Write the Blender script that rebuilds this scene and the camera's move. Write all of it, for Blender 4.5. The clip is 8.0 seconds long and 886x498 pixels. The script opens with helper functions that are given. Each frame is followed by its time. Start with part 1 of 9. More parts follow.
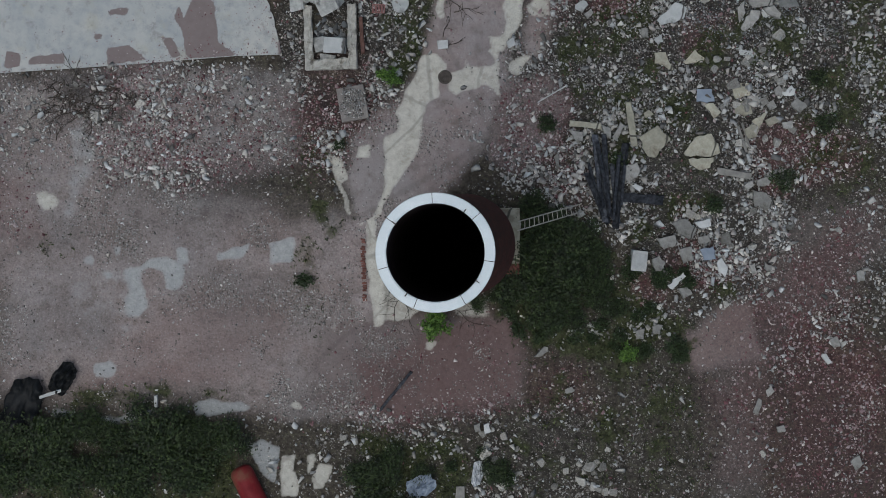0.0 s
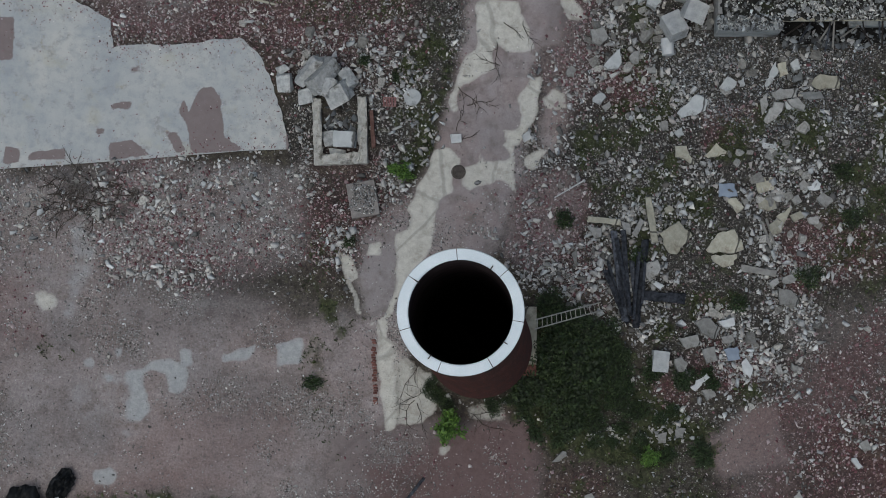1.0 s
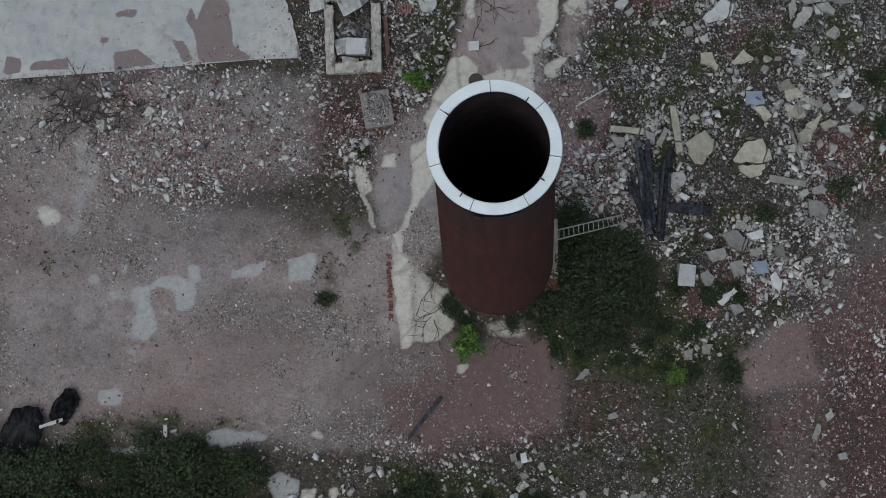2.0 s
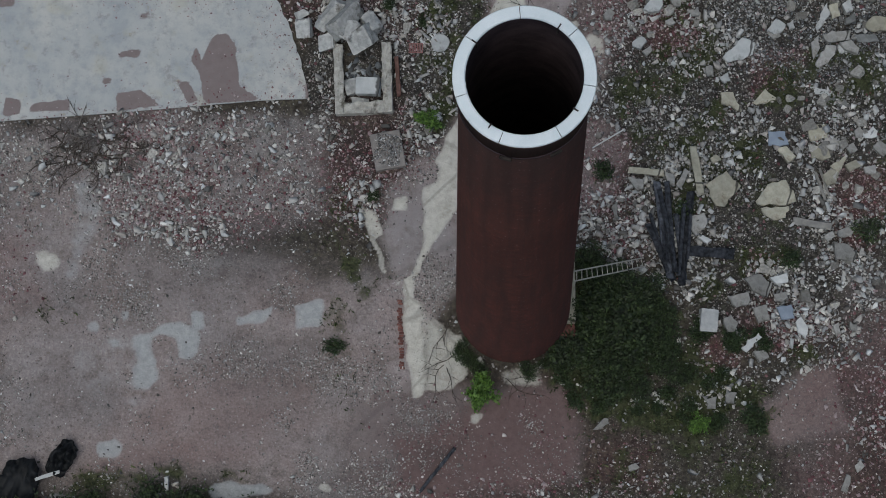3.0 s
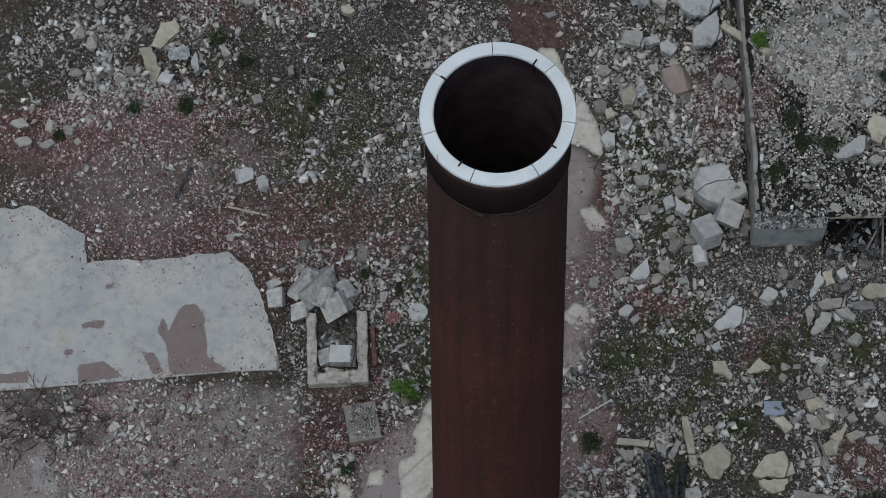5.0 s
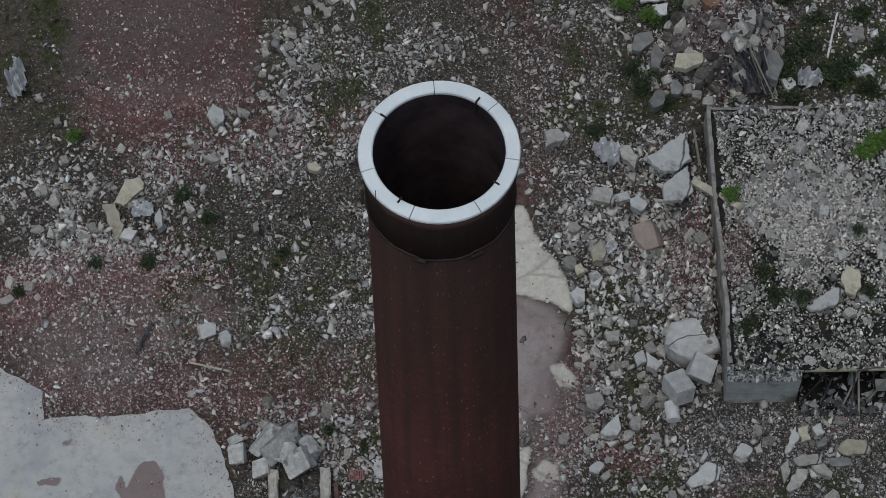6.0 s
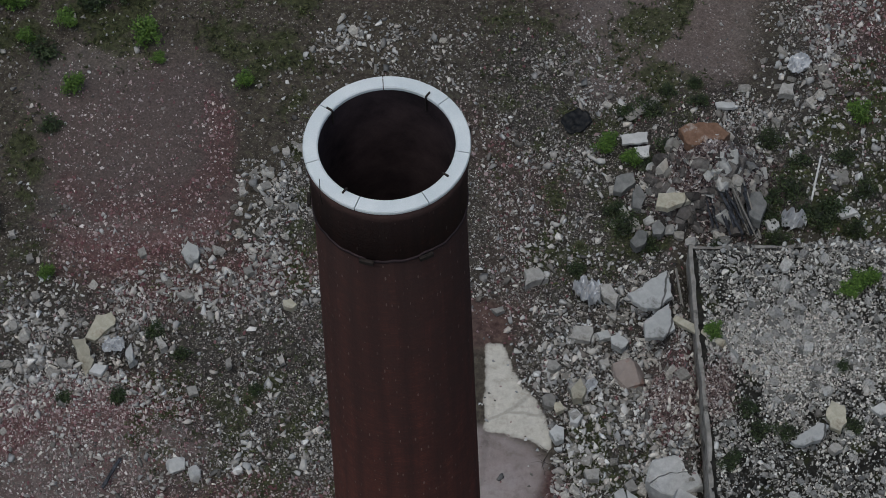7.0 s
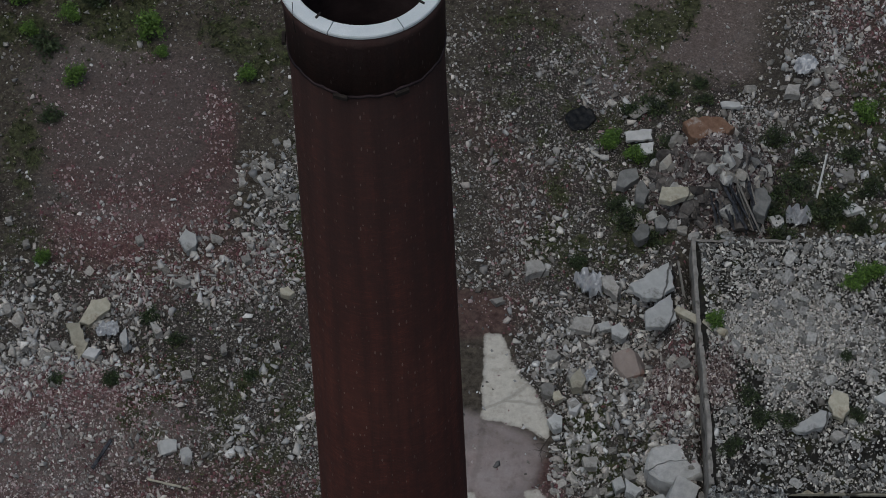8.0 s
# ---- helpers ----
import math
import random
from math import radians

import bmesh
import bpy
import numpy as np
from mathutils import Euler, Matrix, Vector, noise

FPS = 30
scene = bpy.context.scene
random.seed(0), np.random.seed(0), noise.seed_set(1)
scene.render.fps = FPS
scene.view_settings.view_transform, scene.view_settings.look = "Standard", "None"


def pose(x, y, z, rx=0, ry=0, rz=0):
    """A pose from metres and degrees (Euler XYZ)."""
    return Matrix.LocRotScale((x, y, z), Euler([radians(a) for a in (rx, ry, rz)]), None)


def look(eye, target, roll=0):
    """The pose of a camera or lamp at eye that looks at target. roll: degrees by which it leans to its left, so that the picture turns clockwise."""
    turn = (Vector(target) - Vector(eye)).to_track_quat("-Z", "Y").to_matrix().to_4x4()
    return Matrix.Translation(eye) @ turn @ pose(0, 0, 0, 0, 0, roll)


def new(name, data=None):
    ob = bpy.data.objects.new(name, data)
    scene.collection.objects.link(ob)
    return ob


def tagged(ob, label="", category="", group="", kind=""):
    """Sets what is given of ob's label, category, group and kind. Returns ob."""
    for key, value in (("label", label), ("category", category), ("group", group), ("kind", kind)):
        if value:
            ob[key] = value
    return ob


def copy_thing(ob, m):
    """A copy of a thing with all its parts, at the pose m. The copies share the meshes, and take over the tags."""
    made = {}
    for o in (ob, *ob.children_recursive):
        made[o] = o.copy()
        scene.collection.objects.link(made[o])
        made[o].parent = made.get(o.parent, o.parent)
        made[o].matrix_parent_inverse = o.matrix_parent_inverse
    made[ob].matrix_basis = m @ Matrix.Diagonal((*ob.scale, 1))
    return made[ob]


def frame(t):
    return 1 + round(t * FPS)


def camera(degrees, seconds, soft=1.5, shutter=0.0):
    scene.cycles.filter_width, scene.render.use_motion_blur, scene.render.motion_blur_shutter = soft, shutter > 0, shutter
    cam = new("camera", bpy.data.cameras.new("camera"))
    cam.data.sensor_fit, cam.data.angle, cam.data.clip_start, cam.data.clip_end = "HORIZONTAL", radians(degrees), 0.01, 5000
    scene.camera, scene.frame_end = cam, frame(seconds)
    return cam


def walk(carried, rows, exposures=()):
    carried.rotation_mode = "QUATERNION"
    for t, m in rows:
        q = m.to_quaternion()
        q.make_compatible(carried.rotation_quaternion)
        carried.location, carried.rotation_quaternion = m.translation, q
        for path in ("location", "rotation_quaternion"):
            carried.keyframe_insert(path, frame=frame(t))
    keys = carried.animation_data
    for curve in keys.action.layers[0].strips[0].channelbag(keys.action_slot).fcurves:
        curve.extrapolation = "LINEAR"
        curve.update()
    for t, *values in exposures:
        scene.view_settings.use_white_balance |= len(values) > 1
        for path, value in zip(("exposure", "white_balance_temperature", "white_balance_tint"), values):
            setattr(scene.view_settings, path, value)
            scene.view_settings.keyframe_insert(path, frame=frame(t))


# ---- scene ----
cam = camera(20.96, 8.0, soft=0.9)
PATH = [
    (0, 2.133, 0.905, 129.836, -0.367, 1.499, 7.895),
    (0.1, 2.077, 0.694, 129.348, -0.362, 1.494, 7.897),
    (0.2, 2.022, 0.477, 128.860, -0.343, 1.490, 7.898),
    (0.3, 1.969, 0.246, 128.376, -0.053, 1.483, 7.896),
    (0.4, 1.919, -0.007, 127.896, 0.470, 1.475, 7.892),
    (0.5, 1.866, -0.288, 127.423, 1.014, 1.468, 7.885),
    (0.6, 1.809, -0.605, 126.957, 1.499, 1.463, 7.873),
    (0.7, 1.753, -0.952, 126.497, 1.991, 1.458, 7.857),
    (0.8, 1.697, -1.324, 126.041, 2.467, 1.453, 7.837),
    (0.9, 1.640, -1.714, 125.588, 2.951, 1.449, 7.813),
    (1, 1.583, -2.117, 125.137, 3.364, 1.448, 7.787),
    (1.1, 1.526, -2.528, 124.685, 3.451, 1.447, 7.757),
    (1.2, 1.474, -2.948, 124.231, 3.480, 1.446, 7.726),
    (1.3, 1.427, -3.380, 123.775, 3.485, 1.445, 7.695),
    (1.4, 1.383, -3.826, 123.316, 3.544, 1.445, 7.665),
    (1.5, 1.342, -4.289, 122.852, 3.569, 1.445, 7.639),
    (1.7, 1.275, -5.273, 121.906, 3.616, 1.449, 7.598),
    (2.1, 1.114, -7.651, 119.936, 3.680, 1.415, 7.577),
    (2.34, 1.018, -9.078, 118.754, 4.120, 1.394, 7.565),
    (2.8, 0.969, -11.931, 116.536, 6.746, 1.346, 7.557),
    (3, 1.016, -13.109, 115.615, 7.836, 1.331, 7.544),
    (3.5, 1.166, -15.929, 113.402, 10.766, 1.277, 7.489),
    (4, 1.500, -18.562, 111.270, 13.765, 1.234, 7.443),
    (4.5, 2.051, -20.940, 109.191, 17.023, 1.188, 7.426),
    (4.7, 2.305, -21.826, 108.367, 18.300, 1.167, 7.422),
    (5.8, 4.075, -26.193, 103.755, 25.403, 1.017, 7.410),
    (6, 4.450, -27.011, 102.848, 26.702, 0.979, 7.402),
    (6.5, 5.322, -28.999, 100.454, 29.892, 0.902, 7.378),
    (7, 6.248, -31.150, 97.815, 33.114, 0.870, 7.825),
    (7.1, 6.412, -31.619, 97.283, 33.707, 0.894, 7.995),
    (7.2, 6.574, -32.096, 96.753, 34.346, 0.921, 8.176),
    (7.3, 6.738, -32.575, 96.231, 35.001, 0.947, 8.355),
    (7.4, 6.905, -33.049, 95.720, 35.622, 0.965, 8.516),
    (7.5, 7.077, -33.514, 95.227, 36.143, 0.971, 8.646),
    (7.6, 7.256, -33.963, 94.754, 36.162, 0.960, 8.730),
    (7.7, 7.434, -34.401, 94.298, 36.174, 0.939, 8.778),
    (7.8, 7.605, -34.832, 93.855, 36.168, 0.912, 8.801),
    (7.9, 7.771, -35.258, 93.420, 36.197, 0.881, 8.806),
    (8, 7.932, -35.682, 92.990, 36.202, 0.849, 8.803),
]
walk(cam, [(t, pose(x, y, z, rx, ry, rz)) for t, x, y, z, rx, ry, rz in PATH], [(0.0, 0.12, 6130, 4.8), (4.5, 0.1, 6180, 5.4), (6.2, 0.04, 6260, 6.6), (7.5, 0.04, 6300, 7.2), (8.0, -0.28, 6300, 7.2)])

# ---- light ----
SUN_ELEV, SUN_ROT = radians(73), radians(208)
world = bpy.data.worlds.new("world")
scene.world = world
world.use_nodes = True
wn = world.node_tree
sky = wn.nodes.new("ShaderNodeTexSky")
sky.sky_type, sky.sun_disc, sky.sun_elevation, sky.sun_rotation = "NISHITA", False, SUN_ELEV, SUN_ROT
sky.air_density, sky.dust_density = 1.0, 4.0
wn.nodes["Background"].inputs["Strength"].default_value = 0.074
wn.links.new(sky.outputs[0], wn.nodes["Background"].inputs["Color"])
sun = new("sun", bpy.data.lights.new("sun", "SUN"))
sun.data.energy, sun.data.angle, sun.data.color = 1.0, radians(58), (1.0, 0.98, 0.96)
sun.matrix_basis = look((0, 0, 120), (-math.sin(SUN_ROT) * 60, -math.cos(SUN_ROT) * 60, 120 - 60 * math.tan(SUN_ELEV)))

# ---- noise and soil fields ----
LATTICE = np.random.default_rng(7).random((256, 256))


def value_noise(x, y):
    xi, yi = np.floor(x).astype(int), np.floor(y).astype(int)
    u, v = x - xi, y - yi
    u, v = u * u * (3 - 2 * u), v * v * (3 - 2 * v)
    a, b = LATTICE[xi & 255, yi & 255], LATTICE[(xi + 1) & 255, yi & 255]
    c, d = LATTICE[xi & 255, (yi + 1) & 255], LATTICE[(xi + 1) & 255, (yi + 1) & 255]
    return (a * (1 - u) + b * u) * (1 - v) + (c * (1 - u) + d * u) * v


def fbm(x, y, scale, octaves=4):
    total, weight, out = 0.0, 1.0, 0.0
    for k in range(octaves):
        out = out + weight * value_noise(x * scale * 2**k + 17.3 * k, y * scale * 2**k + 9.1 * k)
        total, weight = total + weight, weight * 0.55
    return out / total


AREAS = {}


def area(channel, x, y, rx, ry, turn=0, amount=1.0, soft=0.35, square=False):
    """A patch of soil: its middle, half sizes and turn in degrees; soft: the width of its edge against its size."""
    AREAS.setdefault(channel, []).append((x, y, rx, ry, radians(turn), amount, soft, square))


FIELD_X, FIELD_Y, FIELD_STEP = np.arange(-34, 30, 0.125), np.arange(-22, 60, 0.125), 0.125
FIELDS = {}


def looked_up(key, make, x, y):
    """A field worked out once on a fine grid and read off between its points."""
    if key not in FIELDS:
        gx, gy = np.meshgrid(FIELD_X, FIELD_Y, indexing="ij")
        FIELDS[key] = make(gx.ravel(), gy.ravel()).reshape(gx.shape)
    f = FIELDS[key]
    x, y = np.asarray(x, float), np.asarray(y, float)
    u = np.clip((x - FIELD_X[0]) / FIELD_STEP, 0, len(FIELD_X) - 1.001)
    v = np.clip((y - FIELD_Y[0]) / FIELD_STEP, 0, len(FIELD_Y) - 1.001)
    i, j = u.astype(int), v.astype(int)
    u, v = u - i, v - j
    return (f[i, j] * (1 - u) + f[i + 1, j] * u) * (1 - v) + (f[i, j + 1] * (1 - u) + f[i + 1, j + 1] * u) * v


def level(channel, x, y, ragged=0.8):
    """How much of a kind of soil lies at x, y."""
    return looked_up((channel, ragged), lambda a, b: soil(channel, a, b, ragged), x, y)


def soil(channel, x, y, ragged):
    out = np.zeros_like(x)
    wx = x + ragged * 2.2 * (fbm(x + 31, y - 5, 0.45) - 0.5) + ragged * (fbm(x - 3, y + 41, 1.9, 3) - 0.5)
    wy = y + ragged * 2.2 * (fbm(x - 71, y + 15, 0.45) - 0.5) + ragged * (fbm(x + 63, y - 11, 1.9, 3) - 0.5)
    for ax, ay, rx, ry, turn, amount, soft, square in AREAS.get(channel, ()):
        u = ((wx - ax) * math.cos(turn) + (wy - ay) * math.sin(turn)) / rx
        v = (-(wx - ax) * math.sin(turn) + (wy - ay) * math.cos(turn)) / ry
        d = np.maximum(abs(u), abs(v)) if square else np.hypot(u, v)
        k = np.clip((1 + soft - d) / (2 * soft), 0, 1)
        out = np.maximum(out, amount * k * k * (3 - 2 * k))
    for amount, soft, points in OUTLINES.get(channel, ()):
        lo, hi = points.min(0) - 2.5 - soft, points.max(0) + 2.5 + soft
        near = np.nonzero((x > lo[0]) & (x < hi[0]) & (y > lo[1]) & (y < hi[1]))[0]
        if len(near):
            ragged_edge = min(1.0, 0.12 + soft)
            sx, sy = x[near] + (wx - x)[near] * ragged_edge, y[near] + (wy - y)[near] * ragged_edge
            k = np.clip(0.5 + inside(points, sx, sy) / (2 * soft), 0, 1)
            out[near] = np.maximum(out[near], amount * k * k * (3 - 2 * k))
    return out


OUTLINES = {}


def outline(channel, amount, soft, *points):
    """A patch of soil by its outline; soft: the width of its edge in metres."""
    OUTLINES.setdefault(channel, []).append((amount, soft, np.array(points)))


def inside(points, x, y):
    """The distance to an outline's edge, positive inside."""
    far, odd = np.full(x.shape, 1e9), np.zeros(x.shape, bool)
    for (ax, ay), (bx, by) in zip(points, np.roll(points, -1, 0)):
        ex, ey = bx - ax, by - ay
        k = np.clip(((x - ax) * ex + (y - ay) * ey) / (ex * ex + ey * ey + 1e-9), 0, 1)
        far = np.minimum(far, np.hypot(x - ax - k * ex, y - ay - k * ey))
        odd ^= ((ay > y) != (by > y)) & (x < ax + (y - ay) * ex / (ey if abs(ey) > 1e-9 else 1e-9))
    return np.where(odd, far, -far)


def weeds(x, y):
    """Grass in tufts and gaps of about a metre."""
    return level("grass", x, y) * np.clip(0.25 + 3.0 * (fbm(x - 13, y + 7, 0.75, 5) - 0.36), 0.1, 1.15)


HUMPS = []


def hump(x, y, rx, ry, height, turn=0):
    HUMPS.append((x, y, rx, ry, height, radians(turn)))


def height(x, y):
    """The ground's height."""
    return looked_up("height", relief_at, x, y)


def relief_at(x, y):
    rough = 0.25 + 0.75 * np.clip(level("rubble", x, y, 0.3), 0, 1)
    out = rough * (0.34 * (fbm(x, y, 0.35, 3) - 0.5) + 0.16 * (fbm(x, y, 1.6, 3) - 0.5))
    out = out * (1 - np.clip(level("paved", x, y, 0.1), 0, 1))
    for hx, hy, rx, ry, top, turn in HUMPS:
        u = ((x - hx) * math.cos(turn) + (y - hy) * math.sin(turn)) / rx
        v = (-(x - hx) * math.sin(turn) + (y - hy) * math.cos(turn)) / ry
        out = out + top * np.exp(-((u * u + v * v) ** 1.4)) * (0.8 + 0.4 * fbm(x, y, 0.9, 3))
    return out


def ground_at(x, y):
    return float(height(np.array([x]), np.array([y]))[0])

# where the kinds of soil lie
area("rubble", 11, 11, 11, 8.5, 0, 1.0, 0.3)
area("rubble", 18, 4, 6, 8, 0, 0.5, 0.4)
area("rubble", 14, -4, 8, 5, 0, 0.35, 0.5)
area("rubble", 18.5, -5, 4, 7, 0, 0.3, 0.5)
area("rubble", 6, -11, 12, 5, 0, 0.4, 0.5)
area("rubble", -18, 4, 8, 2.6, 8, 0.85, 0.4)
area("rubble", -12.5, 5, 3, 3, 0, 0.5, 0.5)
area("rubble", -7.5, 8, 2.6, 5.5, -5, 0.9, 0.3)
area("rubble", -9, 16.5, 5, 4.5, 0, 1.0, 0.4)
area("rubble", -4.5, 18, 3, 7, 0, 0.8, 0.4)
area("rubble", -16, 17, 7, 3.5, 10, 0.7, 0.4)
area("rubble", -15, 24.5, 12, 4.5, 5, 1.0, 0.4)
area("rubble", -8, 31, 4, 8, 20, 0.9, 0.4)
area("rubble", -2, 34, 8, 12, 0, 0.6, 0.5)
area("rubble", 5.5, 24, 3.8, 9, 0, 1.0, 0.3)
area("rubble", 8.5, 38.5, 5, 5, 0, 1.0, 0.4)
area("rubble", 15, 42, 3, 9, 10, 0.9, 0.4)
area("rubble", -20, 30, 8, 3, 0, 0.4, 0.5)
area("rubble", 14, 16, 9, 2.5, 8, 1.0, 0.3)
area("brick", -19, 20.5, 4.5, 2.0, 10, 1.0, 0.4)
area("brick", -15, 3.6, 4.5, 2.2, 8, 0.55, 0.5)
area("brick", -8, 6, 2.5, 3, 0, 0.6, 0.5)
area("brick", 17.5, 7.5, 3, 1.5, 0, 0.8, 0.5)
area("brick", 18.5, -5, 3.5, 6, 10, 0.5, 0.5)
area("brick", 13, 0.8, 2, 1.2, 0, 0.7, 0.5)
area("brick", -13.5, 29, 6, 1.4, 20, 0.7, 0.5)
area("brick", 8.3, 24.5, 1.2, 2.5, 0, 0.6, 0.5)
area("brick", -10.5, 16, 2.5, 2.5, 0, 0.5, 0.5)
area("brick", 15.5, 47, 2, 5, 10, 0.5, 0.5)
hump(8.6, 37.2, 2.3, 2.1, 2.5)
hump(8.5, 37.5, 1.3, 1.1, 0.9)
hump(8.4, 24.5, 0.75, 7.5, 1.5, 8)
hump(7.7, 24.4, 1.0, 1.0, 0.6)
hump(-18.5, 19.8, 4.5, 2.6, 0.9, 10)
hump(-14, 18.3, 3, 2, 0.6)
hump(-18, 36, 7, 6, 0.4)
hump(6.2, 24.5, 2.2, 4, 0.35)
hump(15, 12, 6, 4, 0.3)
hump(15.5, 41, 2.5, 5, 0.5)
hump(-8.0, 7.2, 1.6, 1.0, -0.45)
area("rubble", -3, 24, 6, 6, 0, 0.75, 0.4)

# outlines of the soil patches, in metres
outline("pale", .35, .8, (-22.71, 2.79), (-21.26, 4.10), (-20.63, 1.94), (-21.37, -0.38), (-23.00, -2.25), (-24.53, -3.00), (-25.95, 5.49), (-23.75, 5.76))
outline("paved", 1, .5, (-2.62, 19.82), (1.80, 20.40), (1.10, 16.68), (0.69, 13.01), (0.56, 8.49), (-0.03, 5.11), (-0.19, -0.28), (-4.50, -1.46), (-6.13, -0.49), (-6.86, 4.79), (-4.59, 5.70), (-3.82, 8.80), (-3.25, 13.39))
outline("paved", 1, .5, (-5.08, -4.00), (2.84, -3.05), (4.00, -5.21), (4.10, -7.67), (-2.45, -9.52), (-6.84, -9.21), (-7.43, -4.95))
outline("paved", .45, .6, (-24.26, -4.62), (-17.78, -2.14), (-9.52, -0.53), (-5.69, -0.59), (-4.28, -6.98), (-23.45, -9.47))
outline("red", .85, 1.2, (-26.39, 1.48), (-23.80, 2.66), (-21.26, 4.10), (-19.10, 1.02), (-14.73, 1.30), (-9.64, 0.29), (-5.84, 0.50), (-4.01, -9.04), (-24.17, -11.66))
outline("red", .6, .8, (-17.78, 6.80), (-10.45, 8.01), (-9.52, 3.35), (-13.61, 1.16), (-17.02, 1.84))
outline("red", .95, .4, (-2.71, 20.41), (2.31, 21.07), (0.83, 14.23), (1.00, 8.55), (0.26, 5.15), (-4.17, -1.71), (-4.31, -5.00), (-5.19, -5.12), (-7.30, -0.65), (-6.29, 0.68), (-6.86, 4.79), (-3.82, 8.80), (-3.25, 13.39))
outline("red", .75, .5, (-7.93, -1.30), (-4.99, -4.61), (-4.39, -4.52), (2.90, -3.51), (4.15, -5.81), (4.10, -7.67), (-4.19, -10.39), (-8.50, -10.68), (-11.76, -9.59))
outline("red", .22, .6, (15.45, 3.80), (22.19, 5.65), (22.61, 2.63), (19.22, -1.23), (17.15, -3.99), (17.57, -11.40), (15.15, -11.74), (14.99, -6.14), (13.23, -4.54), (14.57, -0.95), (16.04, -0.44))
outline("red", .26, 1.2, (-23.06, 40.28), (-18.73, 40.83), (-15.96, 38.64), (-15.83, 33.41), (-18.82, 31.33), (-23.05, 31.13), (-25.66, 37.42))
outline("red", .35, .6, (-24.23, 31.32), (-15.42, 32.78), (-14.56, 34.26), (-15.59, 30.74), (-20.68, 29.43))
outline("red", .5, .5, (-23.54, 21.38), (-18.25, 22.06), (-17.27, 21.27), (-17.03, 18.88), (-20.42, 19.64), (-23.18, 19.89))
outline("red", .3, 1, (0.47, 49.03), (10.38, 50.43), (10.21, 44.94), (6.45, 42.14), (1.87, 42.24))
outline("red", .8, .5, (8.75, 25.83), (10.56, 26.06), (10.47, 23.63), (9.19, 23.47))
outline("grass", 1, .5, (1.41, 2.78), (5.13, 2.68), (7.20, 1.11), (8.80, 0.71), (9.40, -1.37), (11.98, -2.24), (13.88, -2.59), (12.32, -4.66), (7.48, -5.34), (4.37, -5.16), (3.21, -3.46), (1.91, -3.03))
outline("grass", .4, .8, (3.76, -5.24), (13.53, -4.49), (15.15, -11.74), (-3.64, -14.40), (-4.15, -10.69), (4.18, -8.28))
outline("grass", 1, .5, (-4.11, -10.99), (1.66, -10.18), (2.38, -15.35), (-3.39, -16.17))
outline("grass", 1, .5, (-25.56, -13.55), (-12.14, -11.35), (-10.69, -12.85), (-9.49, -17.03), (-24.79, -19.20))
outline("grass", .9, .4, (-20.01, -10.75), (-11.17, -9.35), (-10.80, -9.76), (-18.36, -11.45), (-20.19, -11.71))
outline("grass", .9, .4, (-5.02, 16.47), (-3.45, 14.87), (-3.79, 9.70), (-4.88, 7.76), (-6.04, 9.70), (-6.32, 13.88))
outline("grass", .6, .8, (17.89, 17.06), (21.50, 17.55), (23.15, 5.78), (20.18, 5.07), (18.22, 8.18))
outline("grass", .55, .8, (3.83, 12.07), (7.37, 13.17), (9.38, 5.42), (6.18, 4.06), (4.50, 7.22))
outline("grass", .55, .6, (7.88, 9.54), (12.10, 7.96), (14.03, 5.14), (11.39, 2.00), (8.60, 4.39))
outline("grass", .7, .4, (13.24, -0.21), (14.75, -0.00), (15.30, -1.78), (13.54, -2.33))
outline("grass", .65, .4, (-10.06, 3.28), (-9.21, 5.07), (-7.28, 3.08), (-6.10, 0.46), (-7.30, -0.79), (-8.52, 0.15))
outline("grass", .5, .9, (-31.26, 45.67), (-22.15, 42.99), (-22.35, 41.11), (-26.57, 41.32), (-24.29, 34.06), (-23.93, 30.01), (-27.16, 29.27))
outline("grass", .65, .6, (-23.53, 46.63), (-11.68, 48.11), (-12.70, 43.43), (-15.91, 41.55), (-19.82, 43.29))
outline("grass", .3, 1, (-17.61, 28.17), (-9.06, 31.90), (-6.69, 17.28), (-16.16, 16.05), (-15.54, 22.10))
outline("grass", .45, 1, (-17.27, 22.70), (-6.21, 24.05), (-5.14, 15.89), (-11.10, 15.16), (-15.89, 17.50))
outline("grass", .5, .8, (-3.90, 48.31), (6.40, 45.83), (9.59, 41.86), (3.93, 41.15), (7.33, 34.66), (5.89, 29.24), (0.23, 31.10), (-2.43, 36.83))
outline("grass", .95, .4, (4.45, 44.84), (6.46, 45.09), (6.67, 42.57), (4.97, 42.35))
outline("grass", .7, .6, (11.01, 37.50), (18.17, 39.43), (18.29, 35.72), (11.19, 34.81))
outline("grass", .7, .6, (14.50, 46.10), (17.90, 48.01), (18.17, 39.43), (14.77, 40.40))
outline("grass", .6, .6, (5.14, 22.14), (7.32, 22.40), (6.44, 20.23), (6.26, 13.86), (5.40, 14.32))
outline("dark", .3, .6, (-14.96, 0.99), (-10.06, 3.28), (-9.64, 0.29), (-12.25, -0.60), (-14.45, -0.61))
outline("dark", .7, .4, (-4.35, -7.00), (-1.60, -6.77), (-3.04, -9.76), (-3.50, -9.82), (-2.97, -8.04))
outline("dark", 0.3, .5, (-21.91, 16.76), (-17.85, 17.55), (-17.65, 14.64), (-20.42, 14.59))
outline("dark", .8, .5, (5.96, 6.72), (8.11, 6.99), (8.63, 2.35), (7.02, 2.14))
outline("dark", .7, .4, (-9.46, 7.85), (-8.10, 8.03), (-7.80, 5.81), (-8.75, 5.69))
